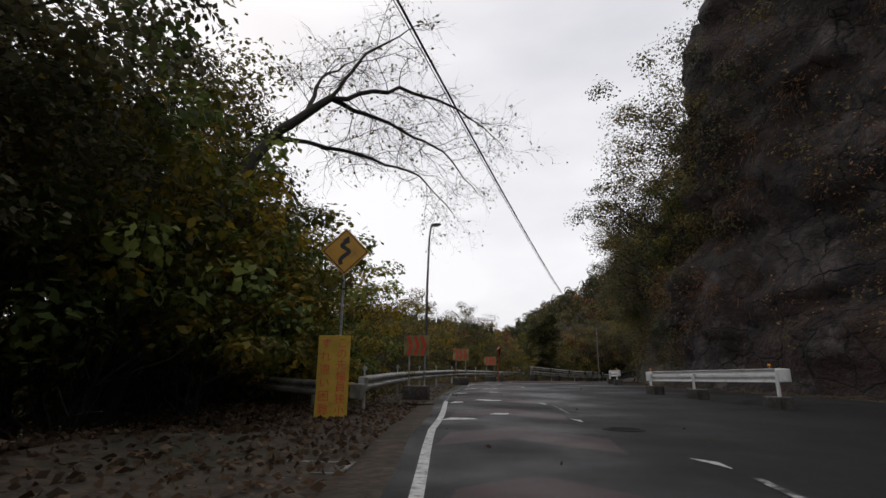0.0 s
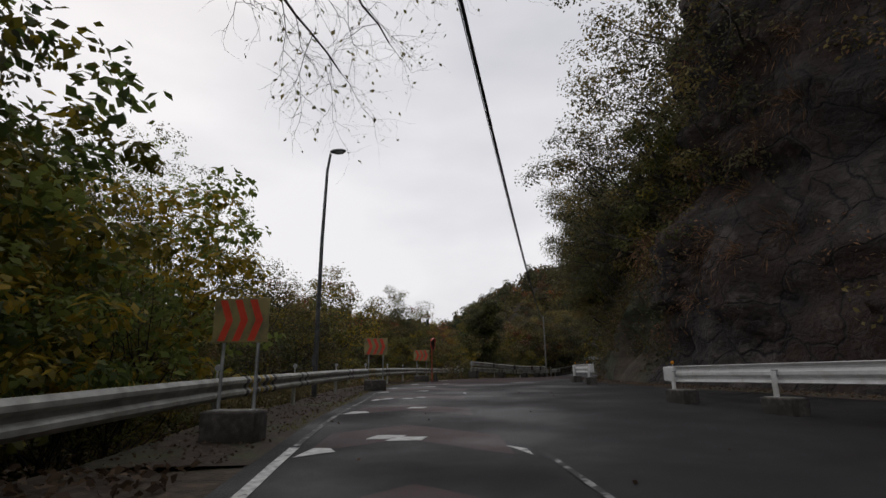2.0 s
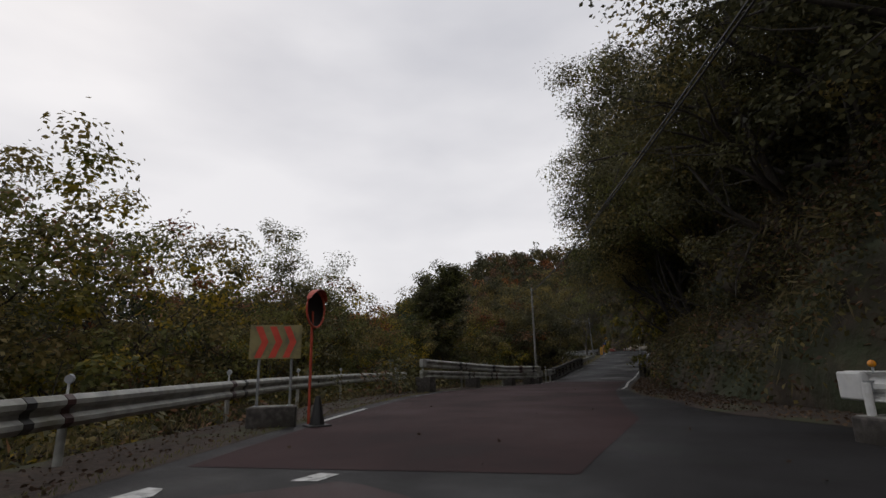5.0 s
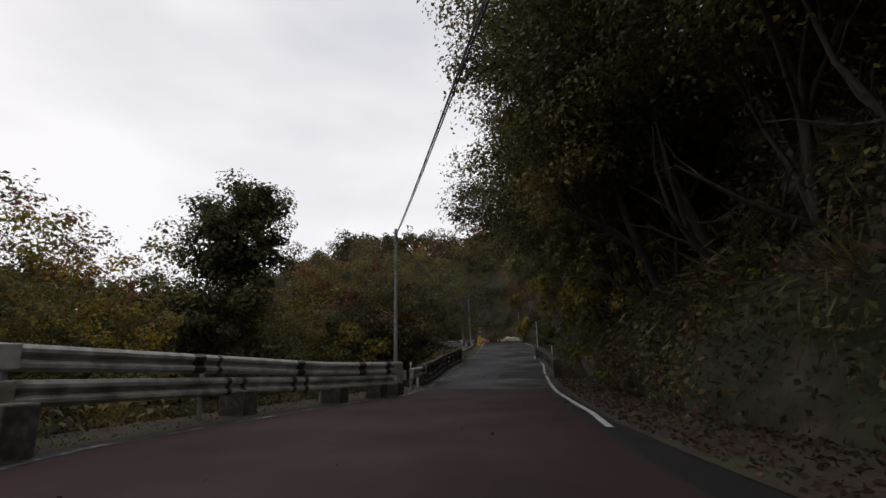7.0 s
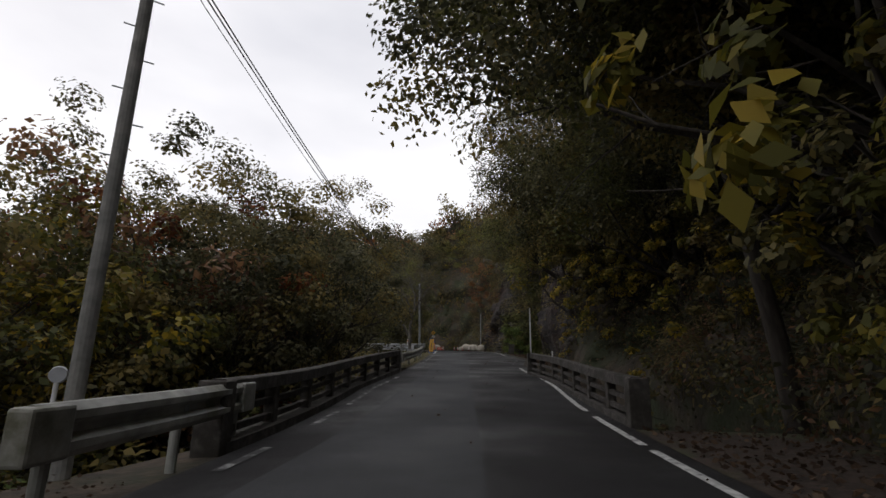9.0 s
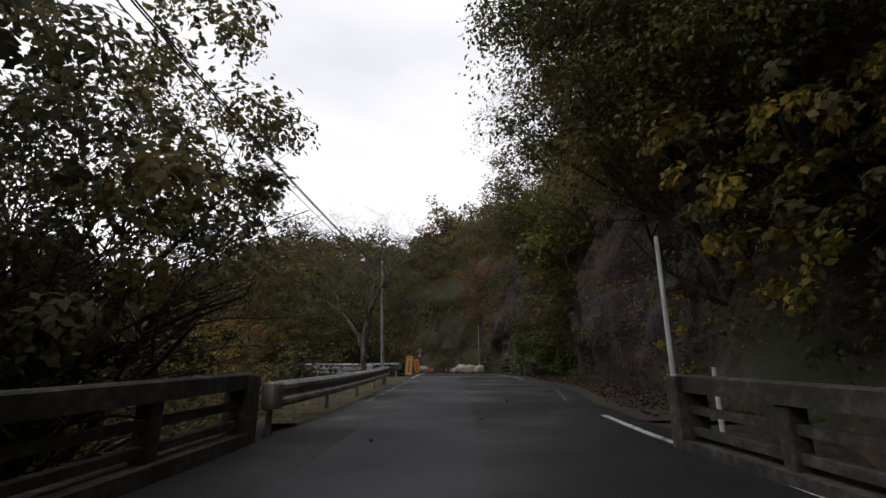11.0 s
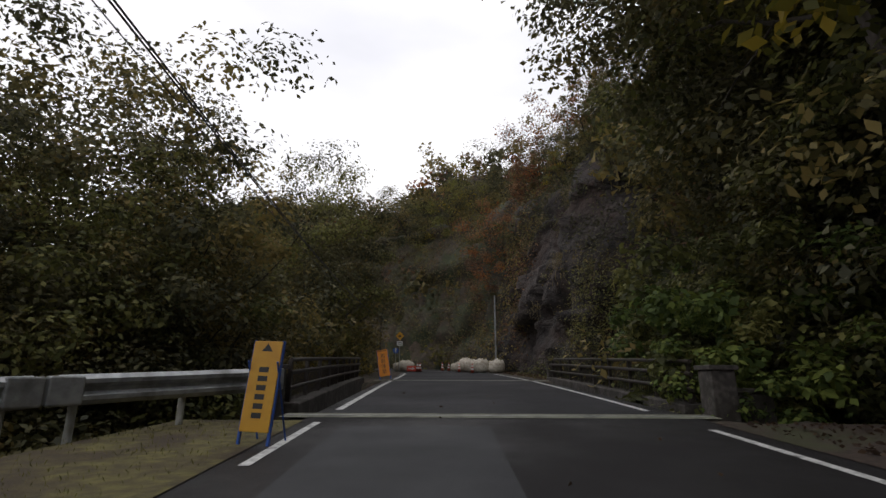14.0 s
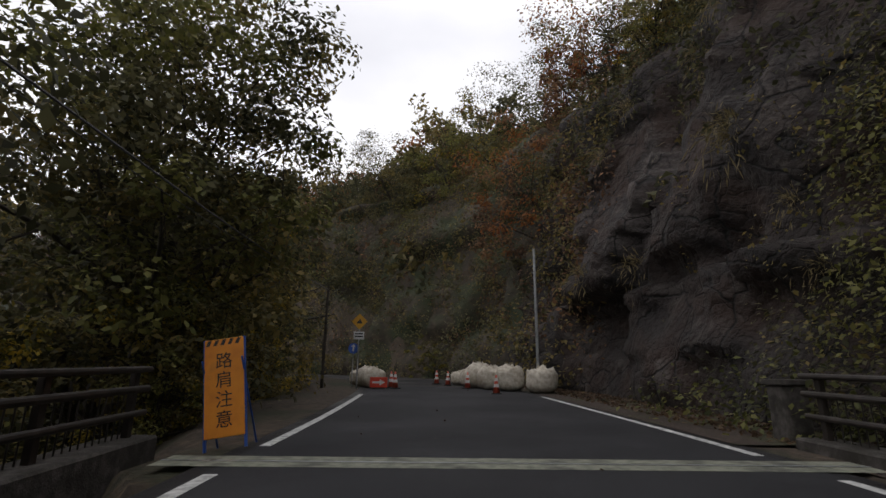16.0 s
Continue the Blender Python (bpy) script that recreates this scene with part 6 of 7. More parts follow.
# ---- sandbags, cones and small signs by the bend ----
def big_bag(x, y, z, r, h, turn, seed):
    """A filled bulk bag: slumped cylinder with a gathered top."""
    ob = thing("bulk_bag", "dirty white woven bulk bag filled with earth", "bulk bag", "bulk bags by the road", at=(x, y, z), turn=turn)
    bm = bmesh.new()
    bmesh.ops.create_uvsphere(bm, u_segments=26, v_segments=16, radius=1.0)
    for v in bm.verts:
        c = v.co
        fat = 1.0 - 0.12 * abs(c.z) ** 3
        q = Vector((math.copysign(abs(c.x) ** 0.8, c.x) * r * fat, math.copysign(abs(c.y) ** 0.8, c.y) * r * fat, (math.copysign(abs(c.z) ** 0.55, c.z) + 1) * h / 2))
        n = noise.fractal(Vector((c.x * 2.2 + seed, c.y * 2.2, c.z * 2.0)), 1.0, 2.0, 4)
        fold = 0.05 * math.sin(9 * math.atan2(c.y, c.x) + seed) * max(0, c.z)
        v.co = q * (1 + 0.09 * n) + Vector((0, 0, 0.1 * h * max(0.0, n) * (c.z > 0.5))) + Vector((c.x, c.y, 0)) * fold
    part("body", bm, BAG, ob, "", True)
    bm = bmesh.new()
    ring = []
    for k in range(16):
        a = 2 * math.pi * k / 16
        rr = r * (0.34 + 0.08 * math.sin(3 * a + seed))
        ring.append((Vector((rr * math.cos(a), rr * math.sin(a), h * 0.93)), Vector((rr * 0.75 * math.cos(a + 0.2), rr * 0.75 * math.sin(a + 0.2), h * (1.08 + 0.06 * math.sin(5 * a + seed))))))
    lo, hi = [bm.verts.new(a) for a, b in ring], [bm.verts.new(b) for a, b in ring]
    for k in range(16):
        bm.faces.new((lo[k], lo[(k + 1) % 16], hi[(k + 1) % 16], hi[k]))
    part("neck", bm, BAG, ob, "crumpled gathered neck")
    for a in (0.6, 2.3, 3.9, 5.4):
        bm = bmesh.new()
        b0 = Vector((0.8 * r * math.cos(a), 0.8 * r * math.sin(a), h * 0.86))
        tube(bm, [b0, b0 * 0.85 + Vector((0, 0, 0.16 * h + 0.2 * h * 0.3)), b0 * 0.55 + Vector((0, 0, h * 0.42))], 0.02, 6)
        part("lifting_loop", bm, BAG, ob)
    return ob


for k, (s, d, r, h) in enumerate(((148.4, 4.5, 0.58, 1.0), (149.6, 3.5, 0.6, 1.02), (150.4, 2.9, 0.6, 0.98), (151.6, 2.6, 0.58, 1.1), (153.0, 2.5, 0.5, 0.85), (154.4, 2.3, 0.45, 0.7), (151.2, -2.2, 0.5, 0.85), (152.3, -2.5, 0.5, 0.85), (153.6, -2.9, 0.42, 0.7))):
    p = at(s, d)
    big_bag(p.x, p.y, p.z - 0.02, r, h, 40 * k, 1.7 * k)


def cone(s, d):
    p = at(s, d)
    ob = thing("traffic_cone", "red traffic cone with white bands beside the sandbags", "traffic cone", "traffic cones", at=(p.x, p.y, p.z + 0.01), turn=15 * s)
    bm = bmesh.new()
    box(bm, -0.19, -0.19, 0, 0.19, 0.19, 0.04, 0.012)
    part("base", bm, BLACK, ob, "black rubber base")
    bm = bmesh.new()
    tube(bm, [(0, 0, 0.03), (0, 0, 0.7)], [0.14, 0.03], 16)
    part("body", bm, CONE_RED, ob, "", True)
    for z in (0.25, 0.47):
        bm = bmesh.new()
        ra, rb = 0.14 - 0.164 * (z - 0.03) + 0.004, 0.14 - 0.164 * (z + 0.09) + 0.004
        tube(bm, [(0, 0, z), (0, 0, z + 0.12)], [ra, rb], 16, False)
        part("band", bm, WHITE_PLASTIC, ob, "white reflective band")
    return ob


for s, d in ((147.6, 2.5), (150.8, 1.9), (153.6, 1.5), (155.0, 1.2), (150.6, -1.3), (151.2, -1.45)):
    cone(s, d)

p = at(150.1, -2.0)
arrow = thing("arrow_board", "small red board with a white arrow against the sandbags", "arrow board", at=(p.x, p.y, p.z + 0.02), turn=heading(142) + 4)
bm = plate(bmesh.new(), 0.72, 0.42, 0.02, 0.05, 0.0)
arrow_panel = part("panel", bm, RED, arrow)
bm = bmesh.new()
flat(bm, [(-0.26, 0.22), (0.06, 0.22), (0.06, 0.3), (-0.26, 0.3)], -0.014)
flat(bm, [(0.04, 0.14), (0.27, 0.26), (0.04, 0.38)], -0.0145)
part("arrow", bm, WHITE_PLASTIC, arrow_panel, "white arrow")
for px in (-0.3, 0.3):
    bm = bmesh.new()
    tube(bm, [(px, 0.02, 0.46), (px, 0.25, 0.0)], 0.012, 6)
    part("stay", bm, GALV, arrow)


def rockfall_sign():
    p = at(151.0, -2.95)
    ob = thing("warning_sign", "amber diamond warning sign with a white plate on a pole", "road sign", at=(p.x, p.y, p.z), turn=heading(142))
    bm = bmesh.new()
    tube(bm, [(0, 0, -0.3), (0, 0, 3.0)], 0.033, 12)
    part("post", bm, GALV, ob)
    bm = bmesh.new()
    box(bm, -0.25, -0.05, -0.25, 0.25, -0.035, 0.25, 0.006)
    bmesh.ops.transform(bm, verts=bm.verts, matrix=pose(0, 0, 2.85, 0, 45, 0))
    dia = part("plate", bm, AMBER, ob)
    bm = bmesh.new()
    flat(bm, [(-0.13, 2.76), (0.13, 2.76), (0.08, 2.86), (0.02, 2.98), (-0.03, 2.9), (-0.09, 2.84)], -0.056)
    part("symbol", bm, BLACK, dia)
    bm = plate(bmesh.new(), 0.46, 0.34, 0.012, 2.06, -0.042)
    sub = part("sub_plate", bm, WHITE_PLASTIC, ob, "white rectangular sub-plate")
    for k in range(2):
        bm = bmesh.new()
        flat(bm, [(-0.18, 2.16 + 0.12 * k), (0.18, 2.16 + 0.12 * k), (0.18, 2.22 + 0.12 * k), (-0.18, 2.22 + 0.12 * k)], -0.0495)
        part("lettering_bar", bm, BLACK, sub)
    q = at(152.6, -3.2)
    ob2 = thing("direction_sign", "small round blue sign on a thin post", "road sign", at=(q.x, q.y, q.z), turn=heading(150))
    bm = bmesh.new()
    tube(bm, [(0, 0, -0.3), (0, 0, 1.9)], 0.028, 10)
    part("post", bm, GALV, ob2)
    bm = bmesh.new()
    bmesh.ops.create_cone(bm, cap_ends=True, segments=24, radius1=0.24, radius2=0.24, depth=0.015, matrix=pose(0, -0.04, 1.7, 90, 0, 0))
    disc = part("disc", bm, BLUE, ob2)
    bm = bmesh.new()
    flat(bm, [(-0.04, 1.56), (0.04, 1.56), (0.04, 1.78), (0.1, 1.78), (0, 1.9), (-0.1, 1.78), (-0.04, 1.78)], -0.052)
    part("arrow", bm, WHITE_PLASTIC, disc)


rockfall_sign()

# inspection cover in the litter by the road
p = at(6.6, -2.55)
cover = thing("inspection_cover", "square concrete inspection cover framed in pale concrete", "inspection cover", at=(p.x, p.y, ground_at(p.x, p.y) + 0.01), turn=-4)
bm = bmesh.new()
for x0, y0, x1, y1 in ((-0.5, -0.42, 0.5, -0.34), (-0.5, 0.34, 0.5, 0.42), (-0.5, -0.34, -0.42, 0.34), (0.42, -0.34, 0.5, 0.34)):
    box(bm, x0, y0, -0.1, x1, y1, 0.05, 0.008)
part("frame", bm, CONCRETE, cover, "pale concrete frame")
bm = bmesh.new()
box(bm, -0.41, -0.33, -0.1, 0.41, 0.33, 0.035, 0.006)
part("lid", bm, DARK_CONCRETE, cover)


def manhole(s, d):
    """A round iron cover set flush in the asphalt, with a raised ring and bars."""
    p = at(s, d)
    ob = thing("manhole_cover", "round dark iron manhole cover set in the asphalt", "manhole cover", at=(p.x, p.y, p.z + 0.004), turn=heading(s))
    for name, r1, z, mat in (("ring", 0.43, 0.0, IRON), ("lid", 0.36, 0.0025, IRON)):
        bm = bmesh.new()
        bmesh.ops.create_cone(bm, cap_ends=True, segments=32, radius1=r1, radius2=r1 * 0.99, depth=0.012, matrix=Matrix.Translation((0, 0, z)))
        part(name, bm, mat, ob)
    for k in range(-3, 4):
        bm = bmesh.new()
        half = 0.3 * math.sqrt(max(0.05, 1 - (k / 3.6) ** 2))
        box(bm, -half, k * 0.08 - 0.014, 0.006, half, k * 0.08 + 0.014, 0.0125, 0.002)
        part("bar", bm, IRON, ob)
    return ob


manhole(11.3, 2.3)

# ---- single trees ----
dark_tree = clump_tree("evergreen_tree", "dense dark evergreen broadleaf tree", 3, 11.5, 0.2, (LEAF_DARK, LEAF_DARK, LEAF_OLIVE), 80, 190, 0.085, 0.088, pose(*on_ground(-6, -13), 0.8, 0, 0, 40), spread=0.7, levels=2, forks=7, bare_below=0.15, shrink=0.62)
olive_tree = clump_tree("autumn_tree", "olive autumn tree with thinning leaves", 5, 9.0, 0.15, (LEAF_OLIVE, LEAF_GREEN, LEAF_YELLOW), 80, 110, 0.09, 0.075, pose(*on_ground(38, -17), -4.3, 0, 0, 10), spread=0.68, levels=3, forks=6, bare_below=0.1, shrink=0.58)
brown_tree = clump_tree("autumn_tree", "brown-leaved autumn tree with bare twigs", 8, 8.5, 0.14, (LEAF_BROWN, LEAF_RUST, LEAF_BROWN, LEAF_OLIVE), 80, 110, 0.085, 0.075, pose(*on_ground(90, -15), -3, 0, 0, 70), spread=0.68, levels=3, forks=5, bare_below=0.15, shrink=0.58)
sparse_tree = clump_tree("thin_tree", "thin open tree with sparse small leaves", 12, 11.0, 0.14, (LEAF_OLIVE, LEAF_GREEN, LEAF_FRESH), 420, 70, 0.045, 0.034, pose(-12.6, 38.6, -3.4, 0, 0, 0) @ Matrix.Scale(1.7, 4), hollow=0.1, spread=0.62, levels=4, forks=6, bare_below=0.15, wander=0.2, thinnest=0.005)
stems_tree = clump_tree("multi_stem_tree", "dark multi-stemmed tree with drooping leaves", 21, 12.5, 0.46, (LEAF_DARK, LEAF_DARK, LEAF_OLIVE), 130, 210, 0.075, 0.05, None, flat=0.7, hollow=0.25, low=0.4, stems=9, spread=0.5, levels=3, forks=5, bare_below=0.35, up=0.2, thinnest=0.006)
near_dark = clump_tree("evergreen_tree", "dense dark evergreen tree at the roadside", 7, 11.5, 0.2, (LEAF_DARK, LEAF_DARK, LEAF_OLIVE), 100, 180, 0.08, 0.082, None, low=0.38, spread=0.72, levels=3, forks=6, bare_below=0.2, shrink=0.58)
near_dark.matrix_basis = pose(-9.0, 6.0, ground_at(-9.0, 6.0) - 0.2, 0, 0, 200)
bridge_tree = clump_tree("evergreen_tree", "dense dark evergreen tree behind the bridge rail", 9, 11.5, 0.2, (LEAF_DARK, LEAF_DARK, LEAF_OLIVE), 150, 200, 0.07, 0.065, None, spread=0.5, levels=3, forks=6, bare_below=0.15, shrink=0.6)
x, y = on_ground(124.0, -13.6)
bridge_tree.matrix_basis = pose(x, y, ground_at(x, y) - 0.2, 0, 0, 30) @ Matrix.Scale((float(road_z(124.0)) + 8.0 - ground_at(x, y)) / 11.5, 4)
x, y = on_ground(93.4, -9.0)
stems_tree.matrix_basis = pose(x, y, ground_at(x, y) - 0.2, 0, 0, 0) @ Matrix.Scale(1.18, 4)
cone_tree = clump_tree("evergreen_tree", "conical dark green evergreen tree", 31, 11.8, 0.16, (LEAF_DARK, LEAF_GREEN, LEAF_DARK), 230, 150, 0.1, 0.055, None, hollow=0.3, wide=1.0, spread=0.56, levels=2, forks=18, bare_below=0.06, up=0.1, shrink=0.26)
x, y = 14.4, 75.8
cone_tree.matrix_basis = pose(x, y, ground_at(x, y) - 0.3, 0, 0, 0) @ Matrix.Scale((10.9 - ground_at(x, y)) / 11.8, 4)
bank_tree = clump_tree("evergreen_tree", "tall dark evergreen tree leaning out from the bank", 17, 13.0, 0.12, (LEAF_DARK, LEAF_DARK, LEAF_GREEN, LEAF_OLIVE), 130, 250, 0.082, 0.068, None, hollow=0.3, spread=0.62, levels=3, forks=8, bare_below=0.04, shrink=0.46, up=0.2)
wall_tree = clump_tree("evergreen_tree", "tall dark evergreen tree hung with creepers on the bank", 17, 13.0, 0.12, (LEAF_DARK, LEAF_DARK, LEAF_GREEN, LEAF_OLIVE), 130, 330, 0.058, 0.068, None, wide=0.8, low=0.32, spread=0.62, levels=3, forks=8, bare_below=0.04, shrink=0.46, up=0.2)
x, y = on_ground(84, 11.4)
wall_tree.matrix_basis = pose(x, y, ground_at(x, y) - 0.3, 0, 0, 90)
x, y = on_ground(57, 9.5)
bank_tree.matrix_basis = pose(x, y, ground_at(x, y) - 0.3, 0, -6, 10)
bare_tree = leafless_tree("bare_tree", "leafless autumn tree with fine twigs", 41, 10.5, 0.15, TWIG, 0.004, spread=0.6, levels=4, forks=5, bare_below=0.25, wander=0.2)
x, y = on_ground(140, -17)
bare_tree.matrix_basis = pose(x, y, ground_at(x, y) - 0.2, 0, 0, 0)
pale_tree = limb_tree("bare_tree", "pale-barked leafless tree leaning over the verge", (
    (((41.46, 96.81, 2.68), (41.52, 96.94, 4.29), (41.64, 96.97, 5.08), (41.80, 96.86, 5.58)), 0.124, 0.087),
    (((41.80, 96.86, 5.58), (42.03, 96.43, 6.50), (42.43, 95.89, 7.32), (42.83, 95.34, 7.62), (43.32, 94.74, 7.95)), 0.081, 0.012),
    (((41.80, 96.86, 5.58), (41.92, 97.05, 6.82), (41.65, 97.50, 8.16), (41.09, 98.15, 9.45)), 0.068, 0.012),
    (((42.03, 96.43, 6.50), (42.19, 96.59, 7.83), (42.36, 96.75, 9.27)), 0.056, 0.012),
    (((41.58, 96.73, 3.21), (41.12, 97.59, 4.75), (40.80, 98.08, 5.35), (40.33, 98.67, 5.84)), 0.093, 0.056),
    (((40.33, 98.67, 5.84), (39.66, 99.66, 6.26), (38.74, 100.83, 6.71)), 0.053, 0.012),
    (((41.64, 96.97, 5.08), (41.32, 96.91, 6.03), (40.90, 97.19, 6.89), (40.19, 97.67, 7.44), (39.62, 98.07, 7.78)), 0.059, 0.012),
    (((40.80, 98.08, 5.35), (40.63, 98.46, 6.28), (40.13, 99.08, 7.19)), 0.050, 0.012)), 47, BARK_PALE, (), 0, 0.08, 1.7, 0.05)
q0, q1, q2, q3, q4 = (tuple(at(*q)) for q in ((110.5, 8.6, 7.0), (109.0, 6.4, 10.0), (107.6, 4.2, 11.6), (106.4, 2.6, 12.6), (108.0, 3.6, 14.0)))
leaning_tree = limb_tree("overhanging_tree", "thin nearly bare tree leaning out from the rock face", ((((q0), q1, q2), 0.13, 0.07), ((q2, q3), 0.065, 0.02), ((q1, q4), 0.07, 0.02), ((q2, q4), 0.06, 0.02)), 59, TWIG, (LEAF_OLIVE, LEAF_YELLOW), 1500, 0.06, 1.6, 0.02)
over_tree = limb_tree("overhanging_tree", "nearly bare tree with dark limbs reaching over the road", (
    (((-7.4, 11.0, -0.2), (-6.4, 12.0, 4.2), (-5.1, 13.2, 7.9), (-3.6, 13.9, 9.6)), 0.24, 0.12),
    (((-3.6, 13.9, 9.6), (-1.6, 15.6, 11.0), (0.6, 17.6, 11.4), (2.4, 19.6, 11.0)), 0.085, 0.02),
    (((-3.6, 13.9, 9.6), (-2.0, 16.2, 10.0), (0.0, 18.6, 10.0), (1.5, 20.6, 9.0)), 0.08, 0.02),
    (((-5.1, 13.2, 7.9), (-3.0, 15.8, 8.6), (-1.0, 18.6, 9.0), (0.4, 20.4, 8.0)), 0.075, 0.02),
    (((-4.2, 13.6, 9.0), (-4.3, 15.2, 11.2), (-3.4, 17.0, 13.2)), 0.08, 0.02),
    (((-3.6, 13.9, 9.6), (-2.6, 14.4, 11.6), (-1.0, 15.0, 13.2)), 0.07, 0.02)), 53, TWIG, (LEAF_OLIVE, LEAF_GREEN), 900, 0.075)
large_leaved = clump_tree("large_leaved_tree", "large-leaved tree turning yellow-green behind the rail", 61, 10.5, 0.13, (LEAF_YELLOW, LEAF_FRESH, LEAF_YELLOW, LEAF_FRESH), 120, 62, 0.15, 0.07, None, low=0.34, hollow=0.4, stems=3, spread=0.5, levels=2, forks=9, bare_below=0.15)
large_leaved.matrix_basis = pose(-8.0, 18.9, ground_at(-8.0, 18.9) - 0.2, 0, 4, 0)
high_tree = clump_tree("evergreen_tree", "tall evergreen tree with a high dense crown", 19, 14.0, 0.2, (LEAF_DARK, LEAF_OLIVE, LEAF_DARK, LEAF_GREEN), 100, 300, 0.09, 0.08, None, hollow=0.3, low=0.56, spread=0.7, levels=3, forks=6, bare_below=0.45, shrink=0.56)
high_tree.matrix_basis = pose(-11.6, 14.2, ground_at(-11.6, 14.2) - 0.2, 0, 0, 30)
green_bush = clump_tree("large_bush", "bright green large bush beside the bridge", 67, 5.6, 0.1, (LEAF_FRESH, LEAF_FRESH, LEAF_GREEN), 70, 220, 0.085, 0.085, None, stems=5, spread=0.55, levels=2, forks=7, bare_below=0.1, category="bush")
x, y = on_ground(123.2, 8.2)
green_bush.matrix_basis = pose(x, y, ground_at(x, y) - 0.2, 0, 0, 0) @ Matrix.Scale((8.0 - ground_at(x, y)) / 5.6, 4)
yellow_shrub = clump_tree("autumn_shrub", "yellow-leaved shrub leaning from the bank", 71, 4.6, 0.08, (LEAF_YELLOW, LEAF_OLIVE), 50, 60, 0.1, 0.07, None, hollow=0.1, stems=4, spread=0.6, levels=2, forks=6, bare_below=0.2, category="shrub")
q = cliff_place(84, 0.3)
yellow_shrub.matrix_basis = pose(q.x, q.y, q.z - 0.2, 0, -12, 0)

put(yellow_shrub, *on_ground(75.5, 6.6), 60, 1.3, -0.8, (0, -14)), put(yellow_shrub, *on_ground(89, 8.6), 20, 1.0, -0.8, (0, -14))
put_top(bank_tree, 13.0, -9.6, 24.0, 8.2, 10), put_top(bank_tree, 13.0, -12.0, 26.5, 10.5, 100), put_top(bank_tree, 13.0, -9.8, 29.5, 8.6, 200), put_top(dark_tree, 11.5, -14.0, 24.5, 10.5, 300), put_top(near_dark, 11.5, -11.4, 22.4, 9.0, 120), put_top(near_dark, 11.5, -12.6, 28.8, 9.0, 20)
put_top(olive_tree, 9.0, 12.7, 78.4, 8.3, 15), put_top(brown_tree, 8.5, 10.0, 77.5, 7.4, 80), put_top(olive_tree, 9.0, 7.4, 75.5, 7.9, 150), put_top(olive_tree, 9.0, 4.6, 74.5, 8.2, 220), put_top(brown_tree, 8.5, 2.0, 71.5, 7.6, 200)
put_top(dark_tree, 11.5, 14.6, 74.2, 4.6, 40), put_top(dark_tree, 11.5, 16.8, 76.5, 5.4, 140)
# the dark wood at the start
for x, y, turn, size in ((-9.0, 1.0, 250, 1.1), (-13.6, 13.0, 140, 1.5), (-11.5, 6.5, 90, 1.5)):
    put(near_dark, x, y, turn, size)
for x, y, turn, size in ((-15, 16, 150, 1.5), (-9.6, -5, 200, 1.1), (-14, 7, 250, 1.5), (-17.5, 12, 300, 1.6), (-12.5, 3, 330, 1.4), (-12.4, 22.0, 300, 1.0), (-15.5, 27, 20, 1.2)):
    put(dark_tree, x, y, turn, size)
put(large_leaved, -6.7, 13.4, 250, 0.86), put(large_leaved, -8.0, 10.2, 20, 0.9), put(large_leaved, -5.9, 17.9, 160, 0.72), put(high_tree, -9.2, 15.8, 130, 0.95), put(large_leaved, -6.0, 23.8, 40, 0.85), put(high_tree, -11.2, 16.6, 250, 1.1), put(large_leaved, -10.2, 20.0, 100, 1.08), put(large_leaved, -12.6, 21.2, 220, 1.05)
put(sparse_tree, -18.0, 45.5, 60, 1.2), put(olive_tree, -10.5, 30.5, 120, 1.1), put(dark_tree, -12.5, 32.5, 60, 0.95), put(dark_tree, -9.4, 36, 160, 0.8), put(olive_tree, -8.0, 33, 250, 0.9), put(olive_tree, -13.5, 37, 20, 1.3), put(olive_tree, -7.8, 33, 30, 0.7), put(olive_tree, -5.5, 25, 200, 0.55)
# the belt of small trees behind the guard rail: way, side, turn, kind, height of the crown's top over the road
KINDS, TALL = (olive_tree, dark_tree, brown_tree, bank_tree, bare_tree, wall_tree, cone_tree), (9.0, 11.5, 8.5, 13.0, 10.5, 13.0, 11.8)
for s, d, t, kind, top in ((30, -14, 20, 0, 5.0), (33, -19, 70, 0, 7.5), (40, -15, 0, 1, 6.0), (42, -20, 40, 0, 8.4), (45, -16, 90, 0, 7.2), (48, -23, 30, 1, 9.4), (51, -17.5, 10, 0, 8.0), (39, -25, 80, 1, 8.4),
                           (55, -24, 60, 2, 9.0), (58, -18, 20, 0, 6.8), (61, -26, 80, 1, 9.6), (64, -18, 130, 0, 6.4), (68, -22, 50, 2, 7.8), (72, -25, 20, 1, 8.4), (66, -12.5, 0, 0, 4.4), (76, -15, 33, 0, 6.0), (58.5, -14.0, 200, 3, 7.8), (53, -12, 100, 0, 4.2),
                           (94, -14, 15, 1, 6.2), (98, -16, 75, 1, 6.5), (91, -18, 125, 2, 7.2), (102, -20, 75, 1, 6.8), (96, -11.5, 175, 2, 4.4), (79, -12, 140, 0, 5.6), (82, -9.5, 250, 0, 5.0), (84, -15, 10, 1, 5.6), (86, -10.5, 40, 2, 6.4), (100, -13, 10, 0, 4.6), (104, -17, 80, 2, 4.5), (108, -12, 0, 0, 4.2), (114.5, -11.0, 100, 0, 3.6), (115, -12, 60, 2, 4.4)):
    x, y = on_ground(s, d)
    put_top(KINDS[kind], TALL[kind], x, y, top * (1.22 if s < 87 else 1.0) + float(road_z(s)), t)
